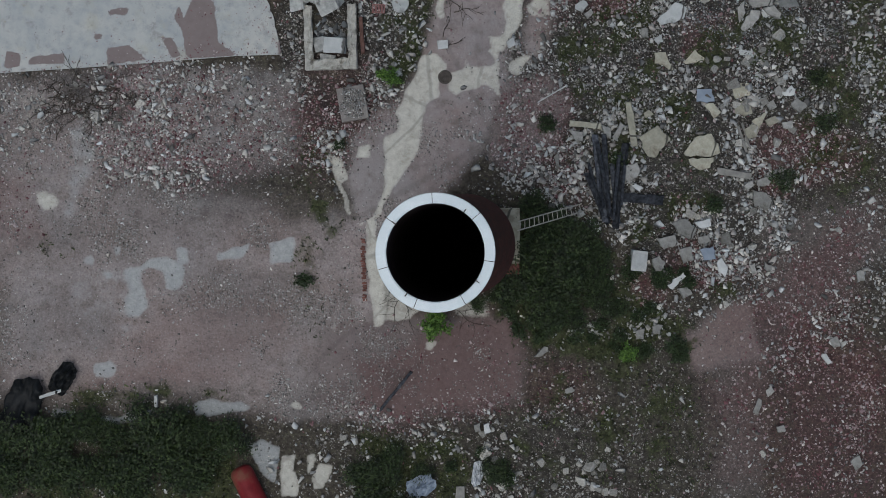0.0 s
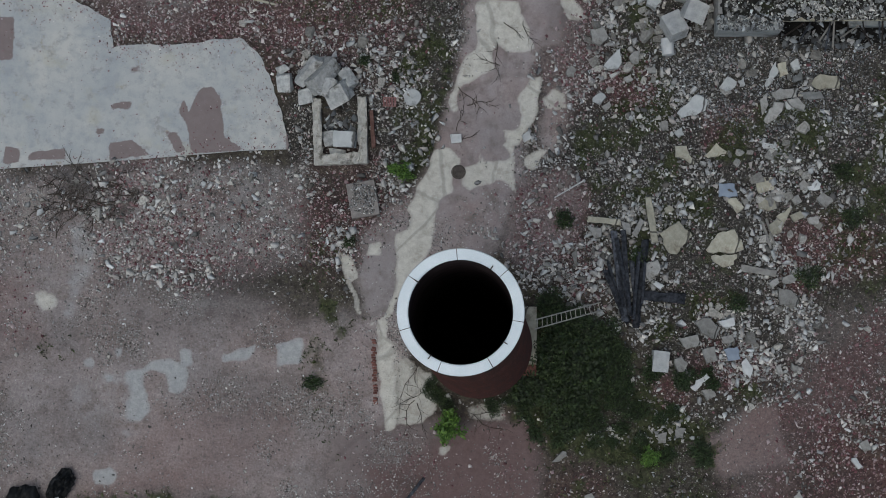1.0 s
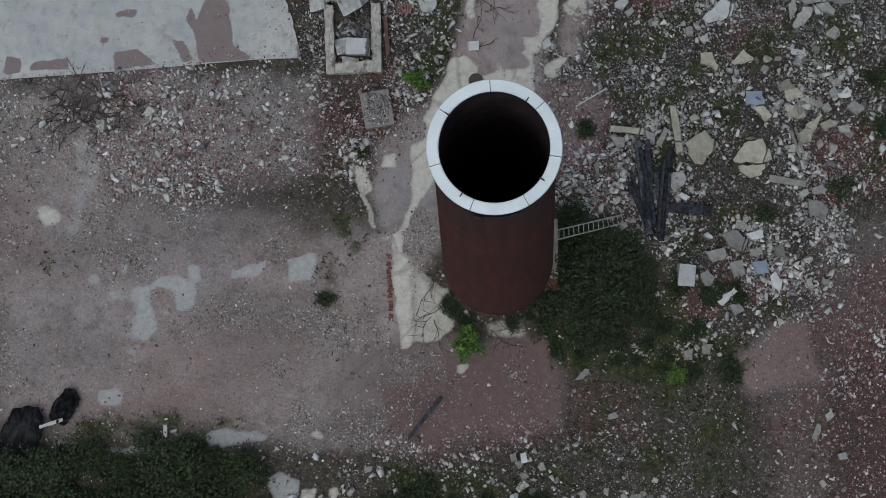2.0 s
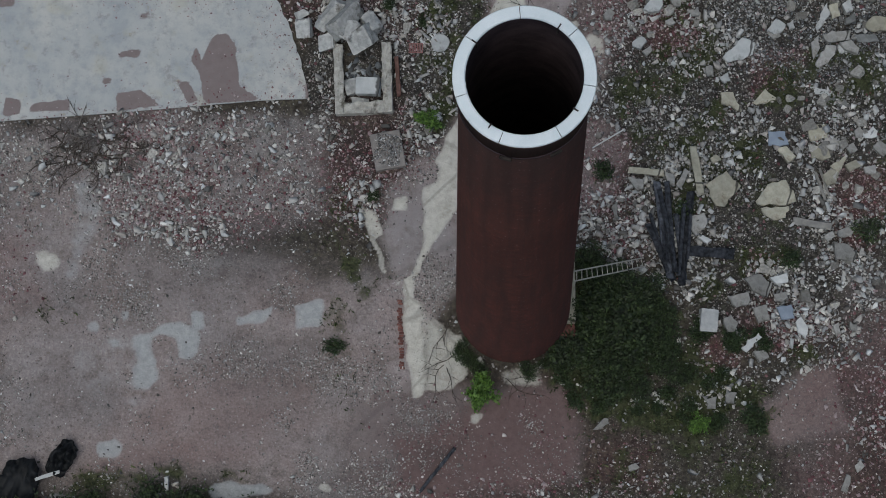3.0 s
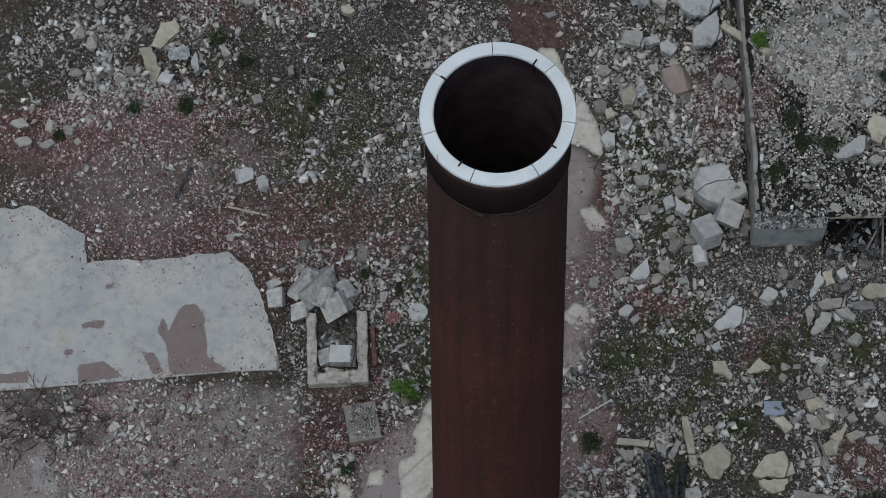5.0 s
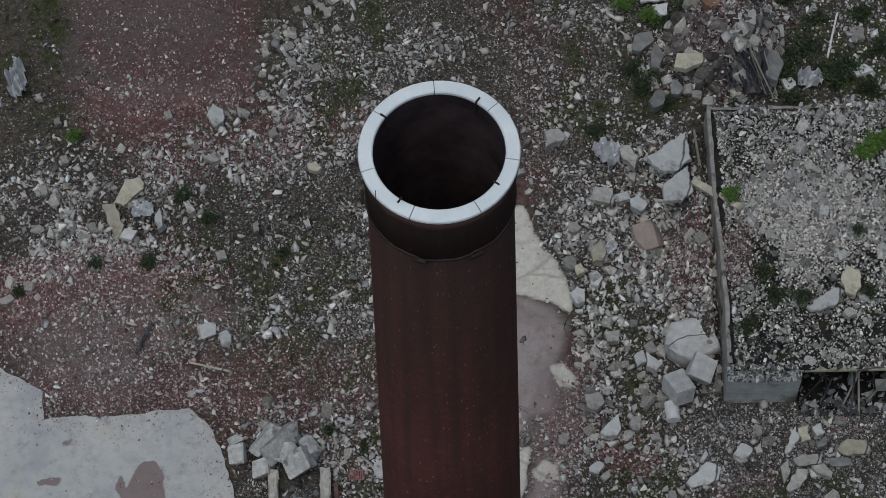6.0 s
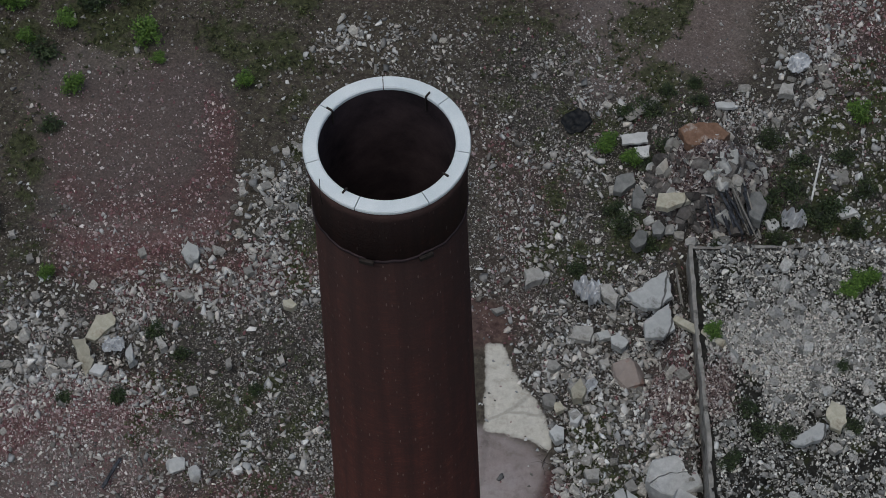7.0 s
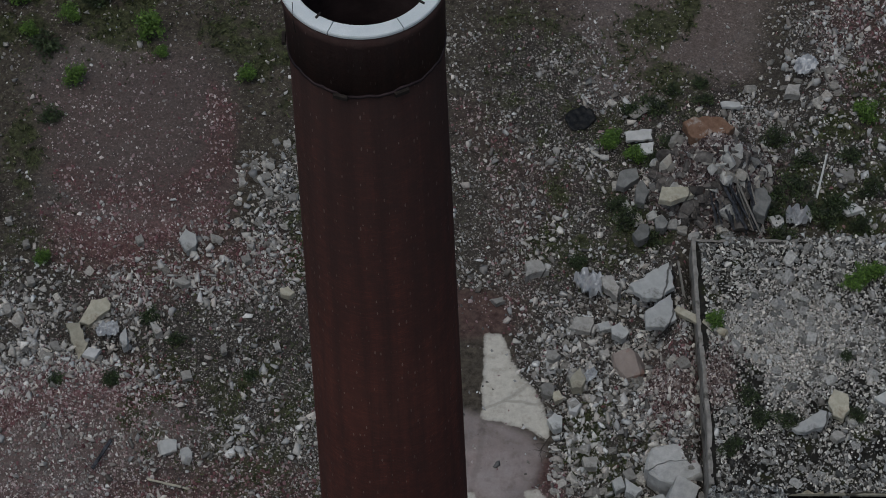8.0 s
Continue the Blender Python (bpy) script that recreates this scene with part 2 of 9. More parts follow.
outline("dark", .8, .4, (-23.99, -11.31), (-21.24, -10.92), (-20.98, -12.75), (-23.74, -13.14))
outline("dark", .7, .5, (3.97, 34.90), (7.27, 35.32), (7.60, 31.39), (5.38, 31.76))
outline("dark", .7, .4, (-23.27, 6.25), (-19.72, 6.70), (-20.38, 5.62), (-22.48, 4.79))
outline("stain", 1, .12, (-16.38, 11.40), (-15.72, 11.63), (-15.20, 10.97), (-14.90, 9.87), (-14.77, 9.03), (-13.58, 8.47), (-16.29, 7.98), (-16.79, 9.49), (-16.63, 10.65))
outline("stain", 1, .12, (-17.12, 10.73), (-16.72, 9.92), (-16.77, 9.35), (-17.31, 10.14))
outline("stain", 1, .12, (-17.83, 8.93), (-17.28, 9.00), (-16.56, 7.95), (-17.11, 7.88))
outline("stain", 1, .12, (-20.74, 7.85), (-19.54, 8.23), (-18.46, 7.57), (-20.60, 7.01))
outline("stain", .9, .12, (-20.93, 9.97), (-19.78, 10.31), (-19.93, 9.86), (-20.88, 9.69))
outline("stain", .9, .1, (-21.55, 8.60), (-21.15, 8.71), (-21.04, 8.38), (-21.47, 8.27))
outline("stain", 1, .12, (-24.78, 6.91), (-23.03, 7.33), (-22.86, 6.78), (-24.85, 6.48))
outline("stain", 1, .12, (-26.20, 7.02), (-25.35, 6.98), (-25.24, 6.29), (-26.04, 6.04))
outline("stain", .8, .12, (-11.67, 9.71), (-11.33, 9.89), (-11.08, 8.93), (-11.48, 8.79))
outline("stain", .6, .15, (-20.27, 12.06), (-19.68, 12.22), (-19.61, 11.77), (-20.22, 11.70))
outline("stain", .9, .1, (-28.16, 13.68), (-26.72, 13.86), (-26.40, 11.58), (-27.78, 11.41))
outline("chunks", 1, .6, (3.10, 25.78), (9.15, 26.52), (9.95, 17.75), (9.20, 14.22), (6.00, 13.82), (3.74, 14.68), (2.66, 22.13))
outline("chunks", .7, .5, (3.15, 37.53), (6.21, 37.92), (6.59, 33.56), (4.41, 33.28))
outline("chunks", .8, .6, (10.48, 45.60), (15.08, 46.17), (14.74, 41.09), (11.42, 39.97))
outline("chunks", .7, .6, (-15.11, 31.13), (-13.59, 36.81), (-11.17, 37.82), (-10.65, 34.75), (-12.01, 29.54), (-13.95, 27.99))
outline("chunks", .6, .6, (-24.50, 25.35), (-19.24, 26.67), (-15.83, 29.05), (-14.79, 26.59), (-17.25, 22.50), (-23.62, 21.68))
outline("chunks", .5, .6, (11.89, 12.53), (16.31, 14.51), (17.11, 6.19), (14.16, 6.37), (11.79, 8.30))
outline("chunks", .5, .6, (10.91, 3.74), (17.21, 5.10), (17.53, 1.85), (11.94, 1.68))
outline("chunks", .8, .4, (-11.64, 14.44), (-8.42, 15.43), (-6.02, 14.28), (-6.42, 13.08), (-8.69, 13.37))
outline("chunks", .4, .6, (8.93, 17.05), (16.11, 17.93), (16.33, 15.10), (9.20, 14.22))
outline("chunks", .5, .5, (-27.94, 22.01), (-22.37, 22.69), (-22.41, 19.67), (-27.17, 17.89))
outline("chunks", .35, .6, (-21.26, 4.10), (-17.97, 6.21), (-17.10, 2.39), (-19.73, 1.49))
outline("rubble", 1, .8, (-14.74, 29.19), (-11.22, 38.17), (-9.36, 37.34), (-9.72, 29.18), (-10.59, 24.60), (-13.43, 22.37))
outline("rubble", .9, .8, (-17.37, 23.30), (-6.29, 24.64), (-5.07, 15.32), (-11.51, 14.24), (-14.89, 14.69))
outline("rubble", 1, .6, (-2.94, 45.40), (2.28, 46.05), (7.39, 34.00), (7.44, 26.91), (2.68, 26.30), (-0.51, 30.36))
outline("brick", 0.25, .8, (-2.43, 36.83), (-0.20, 37.11), (1.04, 31.21), (-0.97, 29.65))
outline("brick", .4, .6, (-24.23, 31.32), (-15.05, 33.85), (-13.88, 30.62), (-20.74, 28.43))
outline("brick", .5, .8, (-11.52, 18.03), (-5.52, 18.77), (-5.61, 15.26), (-9.89, 14.44))
outline("brick", .3, .8, (-11.99, 6.53), (-16.95, 7.03), (-21.90, 4.18), (-16.24, 2.69))
outline("rubble", .7, .6, (-25.44, 5.83), (-18.41, 7.29), (-10.77, 8.26), (-10.60, 3.22), (-13.07, 1.23), (-19.60, 0.68), (-23.62, 1.56))
outline("brick", .6, .9, (16.26, 0.21), (18.45, -0.10), (18.66, -3.78), (20.37, -7.24), (24.09, -7.95), (25.48, -10.83), (18.25, -11.86), (17.10, -5.84))
outline("brick", .8, .6, (9.23, -0.15), (11.08, -0.20), (11.29, -1.72), (9.48, -1.97))
outline("brick", .9, .5, (14.65, 6.99), (16.25, 7.19), (17.00, 5.07), (15.40, 4.87))
outline("brick", .6, .5, (10.86, 4.29), (12.78, 3.98), (12.36, 2.83), (11.00, 2.93))
outline("brick", .5, .8, (17.28, 2.11), (20.78, 4.36), (21.65, -2.62), (18.53, -3.05))
outline("grass", .8, .5, (3.45, 11.75), (8.61, 12.40), (9.46, 9.68), (6.40, 7.61), (3.64, 7.82))
outline("grass", .75, .5, (8.92, 9.62), (11.08, 9.89), (11.37, 7.13), (9.70, 7.47))
outline("grass", .75, .5, (11.87, 12.81), (16.14, 13.92), (16.36, 11.68), (12.58, 11.21))
outline("grass", .8, .5, (8.24, 3.40), (11.54, 5.48), (13.80, 4.66), (11.35, 2.15), (9.01, 1.30))
outline("grass", .7, .5, (4.84, 22.40), (7.26, 22.99), (6.61, 18.50), (7.88, 16.63), (6.41, 15.02), (5.26, 18.33))
outline("grass", .5, .6, (-25.90, 31.11), (-22.21, 31.24), (-23.18, 26.81), (-24.50, 25.35))
outline("grass", .6, .6, (-15.91, 41.55), (-12.24, 44.24), (-10.66, 41.84), (-12.98, 38.30))
outline("dark", 0.25, .6, (-21.47, 19.51), (-17.80, 19.98), (-17.04, 16.46), (-21.16, 15.93))
outline("dark", 1, .6, (4.64, 36.69), (10.37, 38.79), (11.71, 35.21), (11.23, 34.15), (4.71, 32.99))
outline("paved", 1, .3, (-2.94, 29.19), (-0.68, 29.51), (-0.01, 26.66), (0.50, 23.88), (1.82, 22.83), (2.83, 22.05), (2.81, 20.23), (2.41, 18.34), (2.46, 16.08), (-1.24, 15.54))
outline("red", .8, .3, (-2.32, 22.53), (-0.71, 22.30), (1.45, 21.70), (2.44, 21.08), (2.34, 19.87), (2.04, 18.28), (2.21, 16.04), (-1.24, 15.54))
outline("brick", .6, .4, (-3.07, 29.17), (-0.65, 29.35), (0.08, 27.00), (-2.67, 26.54))
outline("brick", .8, .4, (2.27, 20.45), (3.37, 20.92), (3.66, 18.52), (1.98, 17.75))
outline("earth", .9, 1, (4.07, -5.20), (13.62, -2.94), (16.21, -1.65), (18.12, -13.11), (5.41, -14.92))
outline("earth", .8, .8, (18.25, 5.72), (22.85, 7.90), (23.49, 3.37), (20.65, 1.74), (18.62, -1.31), (16.21, -1.65))
outline("earth", .9, 1.2, (-0.61, 50.49), (11.14, 52.15), (10.94, 42.78), (6.52, 41.41), (2.60, 40.85), (0.55, 43.57))
outline("earth", .7, 1.2, (-6.07, 44.94), (0.27, 45.84), (3.84, 37.39), (3.72, 31.15), (-0.46, 29.88), (-3.65, 29.42))
outline("earth", .95, 1.2, (-30.53, 41.98), (-17.05, 43.57), (-14.63, 36.39), (-14.34, 31.36), (-16.11, 30.16), (-22.63, 27.43), (-26.67, 25.34))
outline("earth", .3, 1.2, (-18.38, 24.44), (-8.71, 27.81), (-5.43, 13.01), (-15.12, 11.82))
outline("earth", 0.45, 1, (-25.27, 19.30), (-18.35, 20.13), (-14.15, 16.50), (-15.69, 13.44), (-23.55, 11.91))
outline("earth", .5, 1, (-17.60, 47.37), (-2.81, 49.22), (-3.24, 43.14), (-11.87, 42.06), (-15.76, 42.31))
outline("earth", .9, .8, (-27.26, 3.34), (-21.26, 4.10), (-20.02, -0.21), (-16.23, 0.27), (-8.83, 2.33), (-5.84, 0.50), (-4.54, -9.11), (-24.70, -11.73))
outline("earth", .5, 1, (-16.73, 7.22), (-9.91, 8.08), (-9.10, 2.29), (-14.15, 1.09))
outline("earth", .6, .5, (2.09, 11.58), (4.87, 11.36), (6.82, 8.79), (5.12, 6.89), (2.96, 6.62))
outline("brick", 1, .6, (-25.07, 20.84), (-22.46, 21.46), (-19.31, 22.15), (-17.29, 20.26), (-17.27, 18.77), (-19.50, 19.09), (-21.69, 17.93), (-24.20, 17.03))
outline("brick", .45, .5, (-23.37, 30.94), (-15.06, 32.27), (-13.73, 31.10), (-16.54, 29.45), (-19.81, 27.44), (-22.42, 27.78))
outline("brick", .7, .8, (-20.98, 4.14), (-16.92, 6.63), (-14.42, 6.66), (-13.77, 2.25), (-16.04, 0.85), (-19.92, 0.91))
outline("brick", .3, .8, (-14.56, 14.43), (-7.13, 17.35), (-5.43, 13.01), (-15.12, 11.82))
outline("brick", .7, .5, (6.60, 25.29), (8.17, 25.78), (8.54, 22.80), (6.81, 22.89))
outline("brick", 0.3, .8, (-1.76, 29.61), (0.36, 30.51), (0.70, 27.37), (-1.42, 26.80))
outline("brick", 0.25, 1, (-5.98, 40.56), (-3.11, 40.89), (1.39, 36.59), (1.97, 33.64), (-0.92, 31.98), (-2.54, 36.12))
outline("brick", .5, .8, (4.15, -5.81), (7.48, -5.34), (8.42, -7.68), (4.79, -8.19))
outline("rubble", 1, .8, (-21.93, 6.56), (-17.05, 7.46), (-16.35, 4.73), (-13.85, 2.80), (-13.61, 1.16), (-20.10, 0.33), (-21.17, 3.55))
outline("rubble", 1, .6, (-21.80, 15.50), (-11.96, 16.72), (-10.50, 14.30), (-12.07, 13.52), (-14.16, 14.42), (-21.41, 12.99))
outline("brick", .7, .8, (-21.80, 15.50), (-11.96, 16.72), (-10.50, 14.30), (-12.07, 13.52), (-14.16, 14.42), (-21.41, 12.99))
outline("rubble", 1, .6, (-11.72, 15.01), (-5.11, 15.84), (-4.48, 11.04), (-6.95, 8.74), (-7.72, 12.34), (-11.28, 11.90))
outline("rubble", .85, .8, (2.72, 17.97), (15.81, 19.61), (17.11, 6.19), (11.18, 3.78), (8.65, 4.56), (8.08, 7.27), (6.21, 9.27), (3.65, 10.08))
outline("rubble", .9, .8, (8.77, 3.47), (17.16, 5.64), (17.68, 0.23), (13.23, -0.34), (9.46, -0.28))
outline("rubble", .65, .6, (-25.31, 26.78), (-18.72, 27.57), (-12.35, 29.63), (-9.68, 28.66), (-9.66, 26.75), (-16.15, 22.84), (-24.20, 21.87))
outline("rubble", 1, .6, (1.04, 29.31), (8.10, 30.15), (9.29, 21.70), (10.19, 16.55), (3.55, 15.73), (2.83, 22.70), (0.98, 24.91))
outline("brick", .4, 1, (3.16, 7.20), (5.42, 6.65), (6.37, 3.16), (2.88, 2.72), (2.52, 5.72))
outline("earth", .85, 1, (-12.96, 44.05), (0.74, 45.66), (2.01, 33.32), (-1.51, 32.24), (-2.54, 36.12), (-10.10, 36.93))
outline("earth", .6, .8, (10.32, 46.78), (18.43, 47.74), (18.81, 35.32), (11.38, 34.44))
outline("dark", .5, .8, (10.32, 46.78), (18.43, 47.74), (18.81, 35.32), (11.38, 34.44))
outline("grass", .9, .5, (14.74, 39.54), (18.08, 40.62), (18.26, 35.26), (14.96, 34.86))
outline("grass", .9, .4, (5.17, 35.35), (7.47, 34.63), (7.33, 32.97), (4.77, 33.65))
outline("earth", .9, .6, (2.55, 3.23), (5.69, 1.97), (8.81, 0.73), (10.22, -7.19), (3.64, -8.04))
outline("grass", 1, .5, (2.68, 2.14), (7.68, 1.13), (9.31, -1.39), (9.31, -3.82), (4.55, -4.44))
outline("grass", .9, .4, (-24.93, 35.51), (-27.82, 37.97), (-26.46, 31.92), (-23.93, 32.22))
outline("grass", .8, .4, (-17.84, 24.50), (-15.79, 25.38), (-14.91, 22.07), (-16.95, 22.75))
outline("grass", .7, .4, (1.73, 33.28), (4.28, 35.92), (4.77, 33.65), (2.78, 31.12))
outline("earth", .7, .8, (14.70, -1.86), (18.45, -0.10), (18.61, -5.63), (22.03, -12.56), (16.00, -13.41))
outline("dark", .5, .8, (16.81, -1.57), (19.39, -2.44), (24.09, -7.95), (24.51, -10.97), (18.85, -11.77))
outline("paved", .8, .3, (1.52, 13.84), (2.73, 13.99), (3.11, 12.05), (2.70, 10.59), (1.81, 10.20))
outline("red", .9, .4, (1.52, 13.84), (2.73, 13.99), (3.11, 12.05), (2.70, 10.59), (1.81, 10.20))
outline("brick", .8, .5, (4.21, 15.32), (6.30, 16.15), (7.81, 14.62), (7.65, 13.46), (4.69, 13.38))
outline("brick", .7, .5, (10.02, 14.04), (12.42, 14.33), (12.58, 12.38), (10.20, 12.08))
outline("grass", .9, .5, (6.20, 14.42), (8.29, 15.25), (9.04, 13.07), (7.87, 11.23), (6.49, 11.62))
outline("grass", .8, .5, (4.02, 22.30), (5.57, 23.38), (6.29, 21.69), (5.08, 20.07))
outline("grass", .9, .5, (12.42, 14.33), (16.33, 15.10), (16.54, 12.31), (13.16, 11.89))
outline("dark", .6, .6, (8.39, 19.88), (15.85, 21.39), (16.13, 17.65), (10.03, 16.90))
outline("brick", .6, .5, (6.73, 25.62), (8.87, 26.48), (9.06, 24.40), (7.18, 23.87))
outline("red", .4, .8, (-27.28, 18.48), (-21.91, 20.03), (-14.05, 20.09), (-11.64, 18.90), (-15.34, 17.56), (-17.66, 16.40), (-21.26, 16.25), (-24.31, 17.65))
outline("brick", .35, .8, (-22.62, 20.84), (-14.14, 20.68), (-11.37, 18.93), (-15.34, 17.56), (-17.66, 16.40), (-21.63, 16.79))
outline("earth", 0.45, .8, (-24.67, 19.69), (-14.10, 20.38), (-11.64, 18.90), (-15.34, 17.56), (-17.66, 16.40), (-21.26, 16.25))
outline("brick", .9, .5, (-27.60, 20.24), (-24.38, 21.23), (-19.29, 21.25), (-18.23, 19.88), (-21.81, 19.44), (-24.41, 18.23), (-27.11, 17.60))
outline("earth", .95, .8, (-34.36, 51.35), (-13.59, 54.17), (-12.87, 43.43), (-16.77, 42.13), (-20.90, 44.64), (-32.07, 43.11))
outline("earth", .95, .8, (-14.81, 54.00), (10.64, 57.45), (9.86, 51.22), (8.64, 44.14), (1.65, 44.67), (-4.36, 45.75), (-13.71, 48.00))
outline("grass", .9, .6, (-33.25, 47.34), (-26.95, 46.99), (-20.52, 47.07), (-19.81, 45.19), (-24.06, 42.66), (-27.37, 41.43), (-31.24, 40.14))
outline("grass", .8, .5, (2.86, 52.68), (6.79, 52.41), (6.51, 48.80), (3.09, 47.55))
outline("grass", .9, .4, (4.49, 42.45), (7.69, 41.79), (7.23, 40.64), (4.39, 40.61))
outline("dark", .6, .6, (3.09, 36.87), (7.05, 36.38), (6.99, 33.98), (4.01, 33.56))
outline("grass", .8, .4, (11.38, 37.68), (16.61, 36.68), (16.68, 34.99), (11.34, 34.25))
outline("dark", .35, .8, (-7.39, -5.25), (2.92, -3.66), (4.15, -5.81), (4.10, -7.67), (-4.19, -10.39), (-8.50, -10.68))
outline("dark", .35, 1.2, (-20.19, 0.88), (-14.85, 2.12), (-10.06, 3.28), (-9.25, -0.49), (-13.75, -1.62), (-19.13, -2.31))
outline("dark", .3, 1, (-24.62, -2.46), (-19.30, -1.23), (-13.29, -1.01), (-19.05, -2.85), (-24.26, -4.62))
outline("dark", 0.2, 1, (-23.28, 17.74), (-17.89, 17.80), (-14.05, 15.93), (-15.68, 13.38), (-21.07, 15.07))
outline("brick", .15, 1.2, (-25.08, 40.03), (-18.29, 41.62), (-15.39, 38.71), (-15.83, 33.41), (-18.82, 31.33), (-23.05, 31.13), (-25.66, 37.42))
outline("earth", .8, .8, (18.19, -2.61), (24.89, -2.29), (26.25, -11.96), (20.23, -12.81))
outline("earth", .5, .6, (8.37, 20.03), (15.85, 21.39), (16.16, 17.36), (9.79, 16.58))
outline("grass", .5, .5, (-9.75, 1.10), (-7.99, 0.22), (-8.07, -3.08), (-8.95, -2.65))
outline("grass", .45, .5, (-22.91, -2.79), (-21.29, -2.59), (-21.12, -3.66), (-22.73, -3.87))
outline("grass", .9, .4, (7.06, -2.31), (11.68, -2.28), (13.23, -4.54), (8.13, -5.56))
outline("brick", .8, 1, (-6.21, -4.78), (2.88, -3.36), (4.15, -5.81), (4.10, -7.67), (-4.19, -10.39), (-6.76, -9.82))
outline("chunks", .7, .5, (1.88, -9.53), (3.68, -9.12), (4.82, -10.66), (9.63, -9.68), (10.39, -12.97), (2.82, -14.04))
outline("rubble", .7, .6, (2.14, -9.18), (4.27, -8.89), (6.44, -6.72), (5.66, -5.60), (7.18, -5.38), (8.76, -10.11), (10.27, -9.89), (10.70, -12.93), (2.21, -14.13))
outline("grass", .9, .4, (3.66, -8.97), (4.87, -8.80), (5.13, -10.62), (3.91, -10.79))
outline("brick", .5, .8, (16.81, -1.57), (19.44, -0.58), (23.33, -2.50), (25.48, -10.83), (17.64, -11.94), (18.86, -7.45))
outline("rubble", 1, .4, (-12.07, 13.52), (-10.18, 12.04), (-9.60, 7.84), (-11.14, 7.93), (-11.82, 9.83))
outline("chunks", .6, .4, (-11.97, 13.82), (-10.54, 14.58), (-7.91, 13.76), (-7.72, 12.34), (-10.14, 11.75), (-11.20, 11.33))
outline("red", .75, .8, (-27.04, 5.35), (-17.05, 7.46), (-16.04, 0.85), (-20.64, 0.26), (-26.39, 1.48))
outline("dark", .45, 1, (-26.32, 40.24), (-15.91, 41.55), (-14.13, 31.93), (-24.08, 30.66))
outline("earth", .9, .5, (4.74, 35.68), (11.01, 37.50), (11.52, 33.86), (4.47, 32.63))
outline("brick", .4, .5, (-23.50, 33.12), (-15.24, 34.86), (-14.16, 33.62), (-16.61, 31.61), (-22.27, 30.22))
outline("pale", .45, .5, (-25.40, 5.56), (-23.44, 5.52), (-23.35, 3.27), (-24.94, 2.79))
outline("rubble", .9, .8, (-26.99, 5.07), (-24.30, 5.69), (-22.80, 3.34), (-23.44, 0.46), (-26.07, -0.43))
outline("brick", .8, .6, (-20.83, 6.70), (-17.87, 7.36), (-17.36, 4.04), (-18.46, 2.21), (-20.08, 3.69))
outline("brick", .6, .6, (-26.16, 0.12), (-23.40, 0.19), (-22.64, -2.76), (-25.52, -3.68))
outline("grass", .8, .5, (-12.66, 23.26), (-10.35, 24.16), (-10.39, 21.10), (-12.09, 21.50))
outline("grass", .8, .5, (-17.02, 20.30), (-14.74, 21.18), (-14.58, 18.80), (-16.68, 18.54))
outline("grass", .7, .5, (-10.70, 18.09), (-8.44, 18.95), (-8.08, 16.66), (-10.15, 16.40))
outline("rubble", .8, 1, (-17.49, 22.68), (-8.48, 26.26), (-6.18, 14.54), (-14.40, 13.54))
outline("dark", .3, 1.5, (-23.26, -0.63), (-16.60, -0.88), (-17.70, -2.68), (-22.91, -2.79))
outline("dark", .3, 1, (-14.04, -3.30), (-8.18, -2.28), (-6.71, -5.08), (-10.21, -7.16), (-13.64, -5.98))
outline("dark", .25, 1, (-22.47, -5.48), (-18.62, -5.53), (-18.20, -8.19), (-22.48, -8.75))
outline("grass", .4, .6, (-8.45, -2.31), (-7.00, -2.95), (-6.52, -6.41), (-8.31, -5.29))
outline("red", .7, .5, (-0.30, 9.27), (3.22, 9.74), (4.59, 8.43), (3.99, 6.26), (1.84, 4.47), (0.55, 5.19))
outline("paved", .7, .4, (-1.14, 8.86), (0.90, 9.28), (1.52, 8.02), (1.13, 6.47), (-0.03, 5.11))
outline("brick", .8, .6, (0.37, 8.76), (3.22, 9.74), (4.89, 8.47), (4.32, 6.00), (2.18, 4.22), (0.85, 5.23))
outline("rubble", 1, .6, (0.88, 9.43), (4.98, 9.98), (6.62, 6.61), (6.42, 3.60), (2.92, 3.13), (0.93, 4.65))
outline("brick", .5, .8, (0.86, 18.46), (3.80, 18.85), (4.86, 15.37), (2.91, 12.10), (1.20, 13.68))
outline("red", .5, .8, (0.86, 18.46), (3.22, 18.77), (3.69, 15.22), (2.24, 12.62), (0.91, 13.64))

# pavement, concrete patches and red soil
outline("pale", 1, 0.12, (-2.54, 17.93), (-0.42, 18.21), (-0.01, 17.36), (0.41, 16.51), (0.78, 15.96), (0.23, 15.58), (-0.65, 15.47), (-1.15, 15.85), (-1.40, 15.52), (-1.21, 14.55), (-1.81, 14.11), (-2.21, 13.75), (-2.76, 13.38), (-2.91, 12.90), (-2.67, 12.03), (-3.02, 11.99), (-3.29, 12.40), (-3.20, 13.32), (-2.99, 14.40), (-2.69, 15.04), (-2.20, 15.41))
outline("pale", 1, 0.12, (0.26, 13.18), (0.73, 14.14), (1.30, 14.37), (1.27, 13.46), (1.41, 12.43), (1.07, 11.63), (0.83, 11.15), (0.60, 10.67), (0.30, 10.63), (-0.01, 10.73), (-0.26, 11.45), (0.47, 11.64), (0.58, 12.32))
outline("pale", 0.9, 0.15, (1.46, 13.19), (1.96, 13.86), (2.59, 13.64), (2.84, 12.92), (2.42, 12.71), (1.81, 12.78))
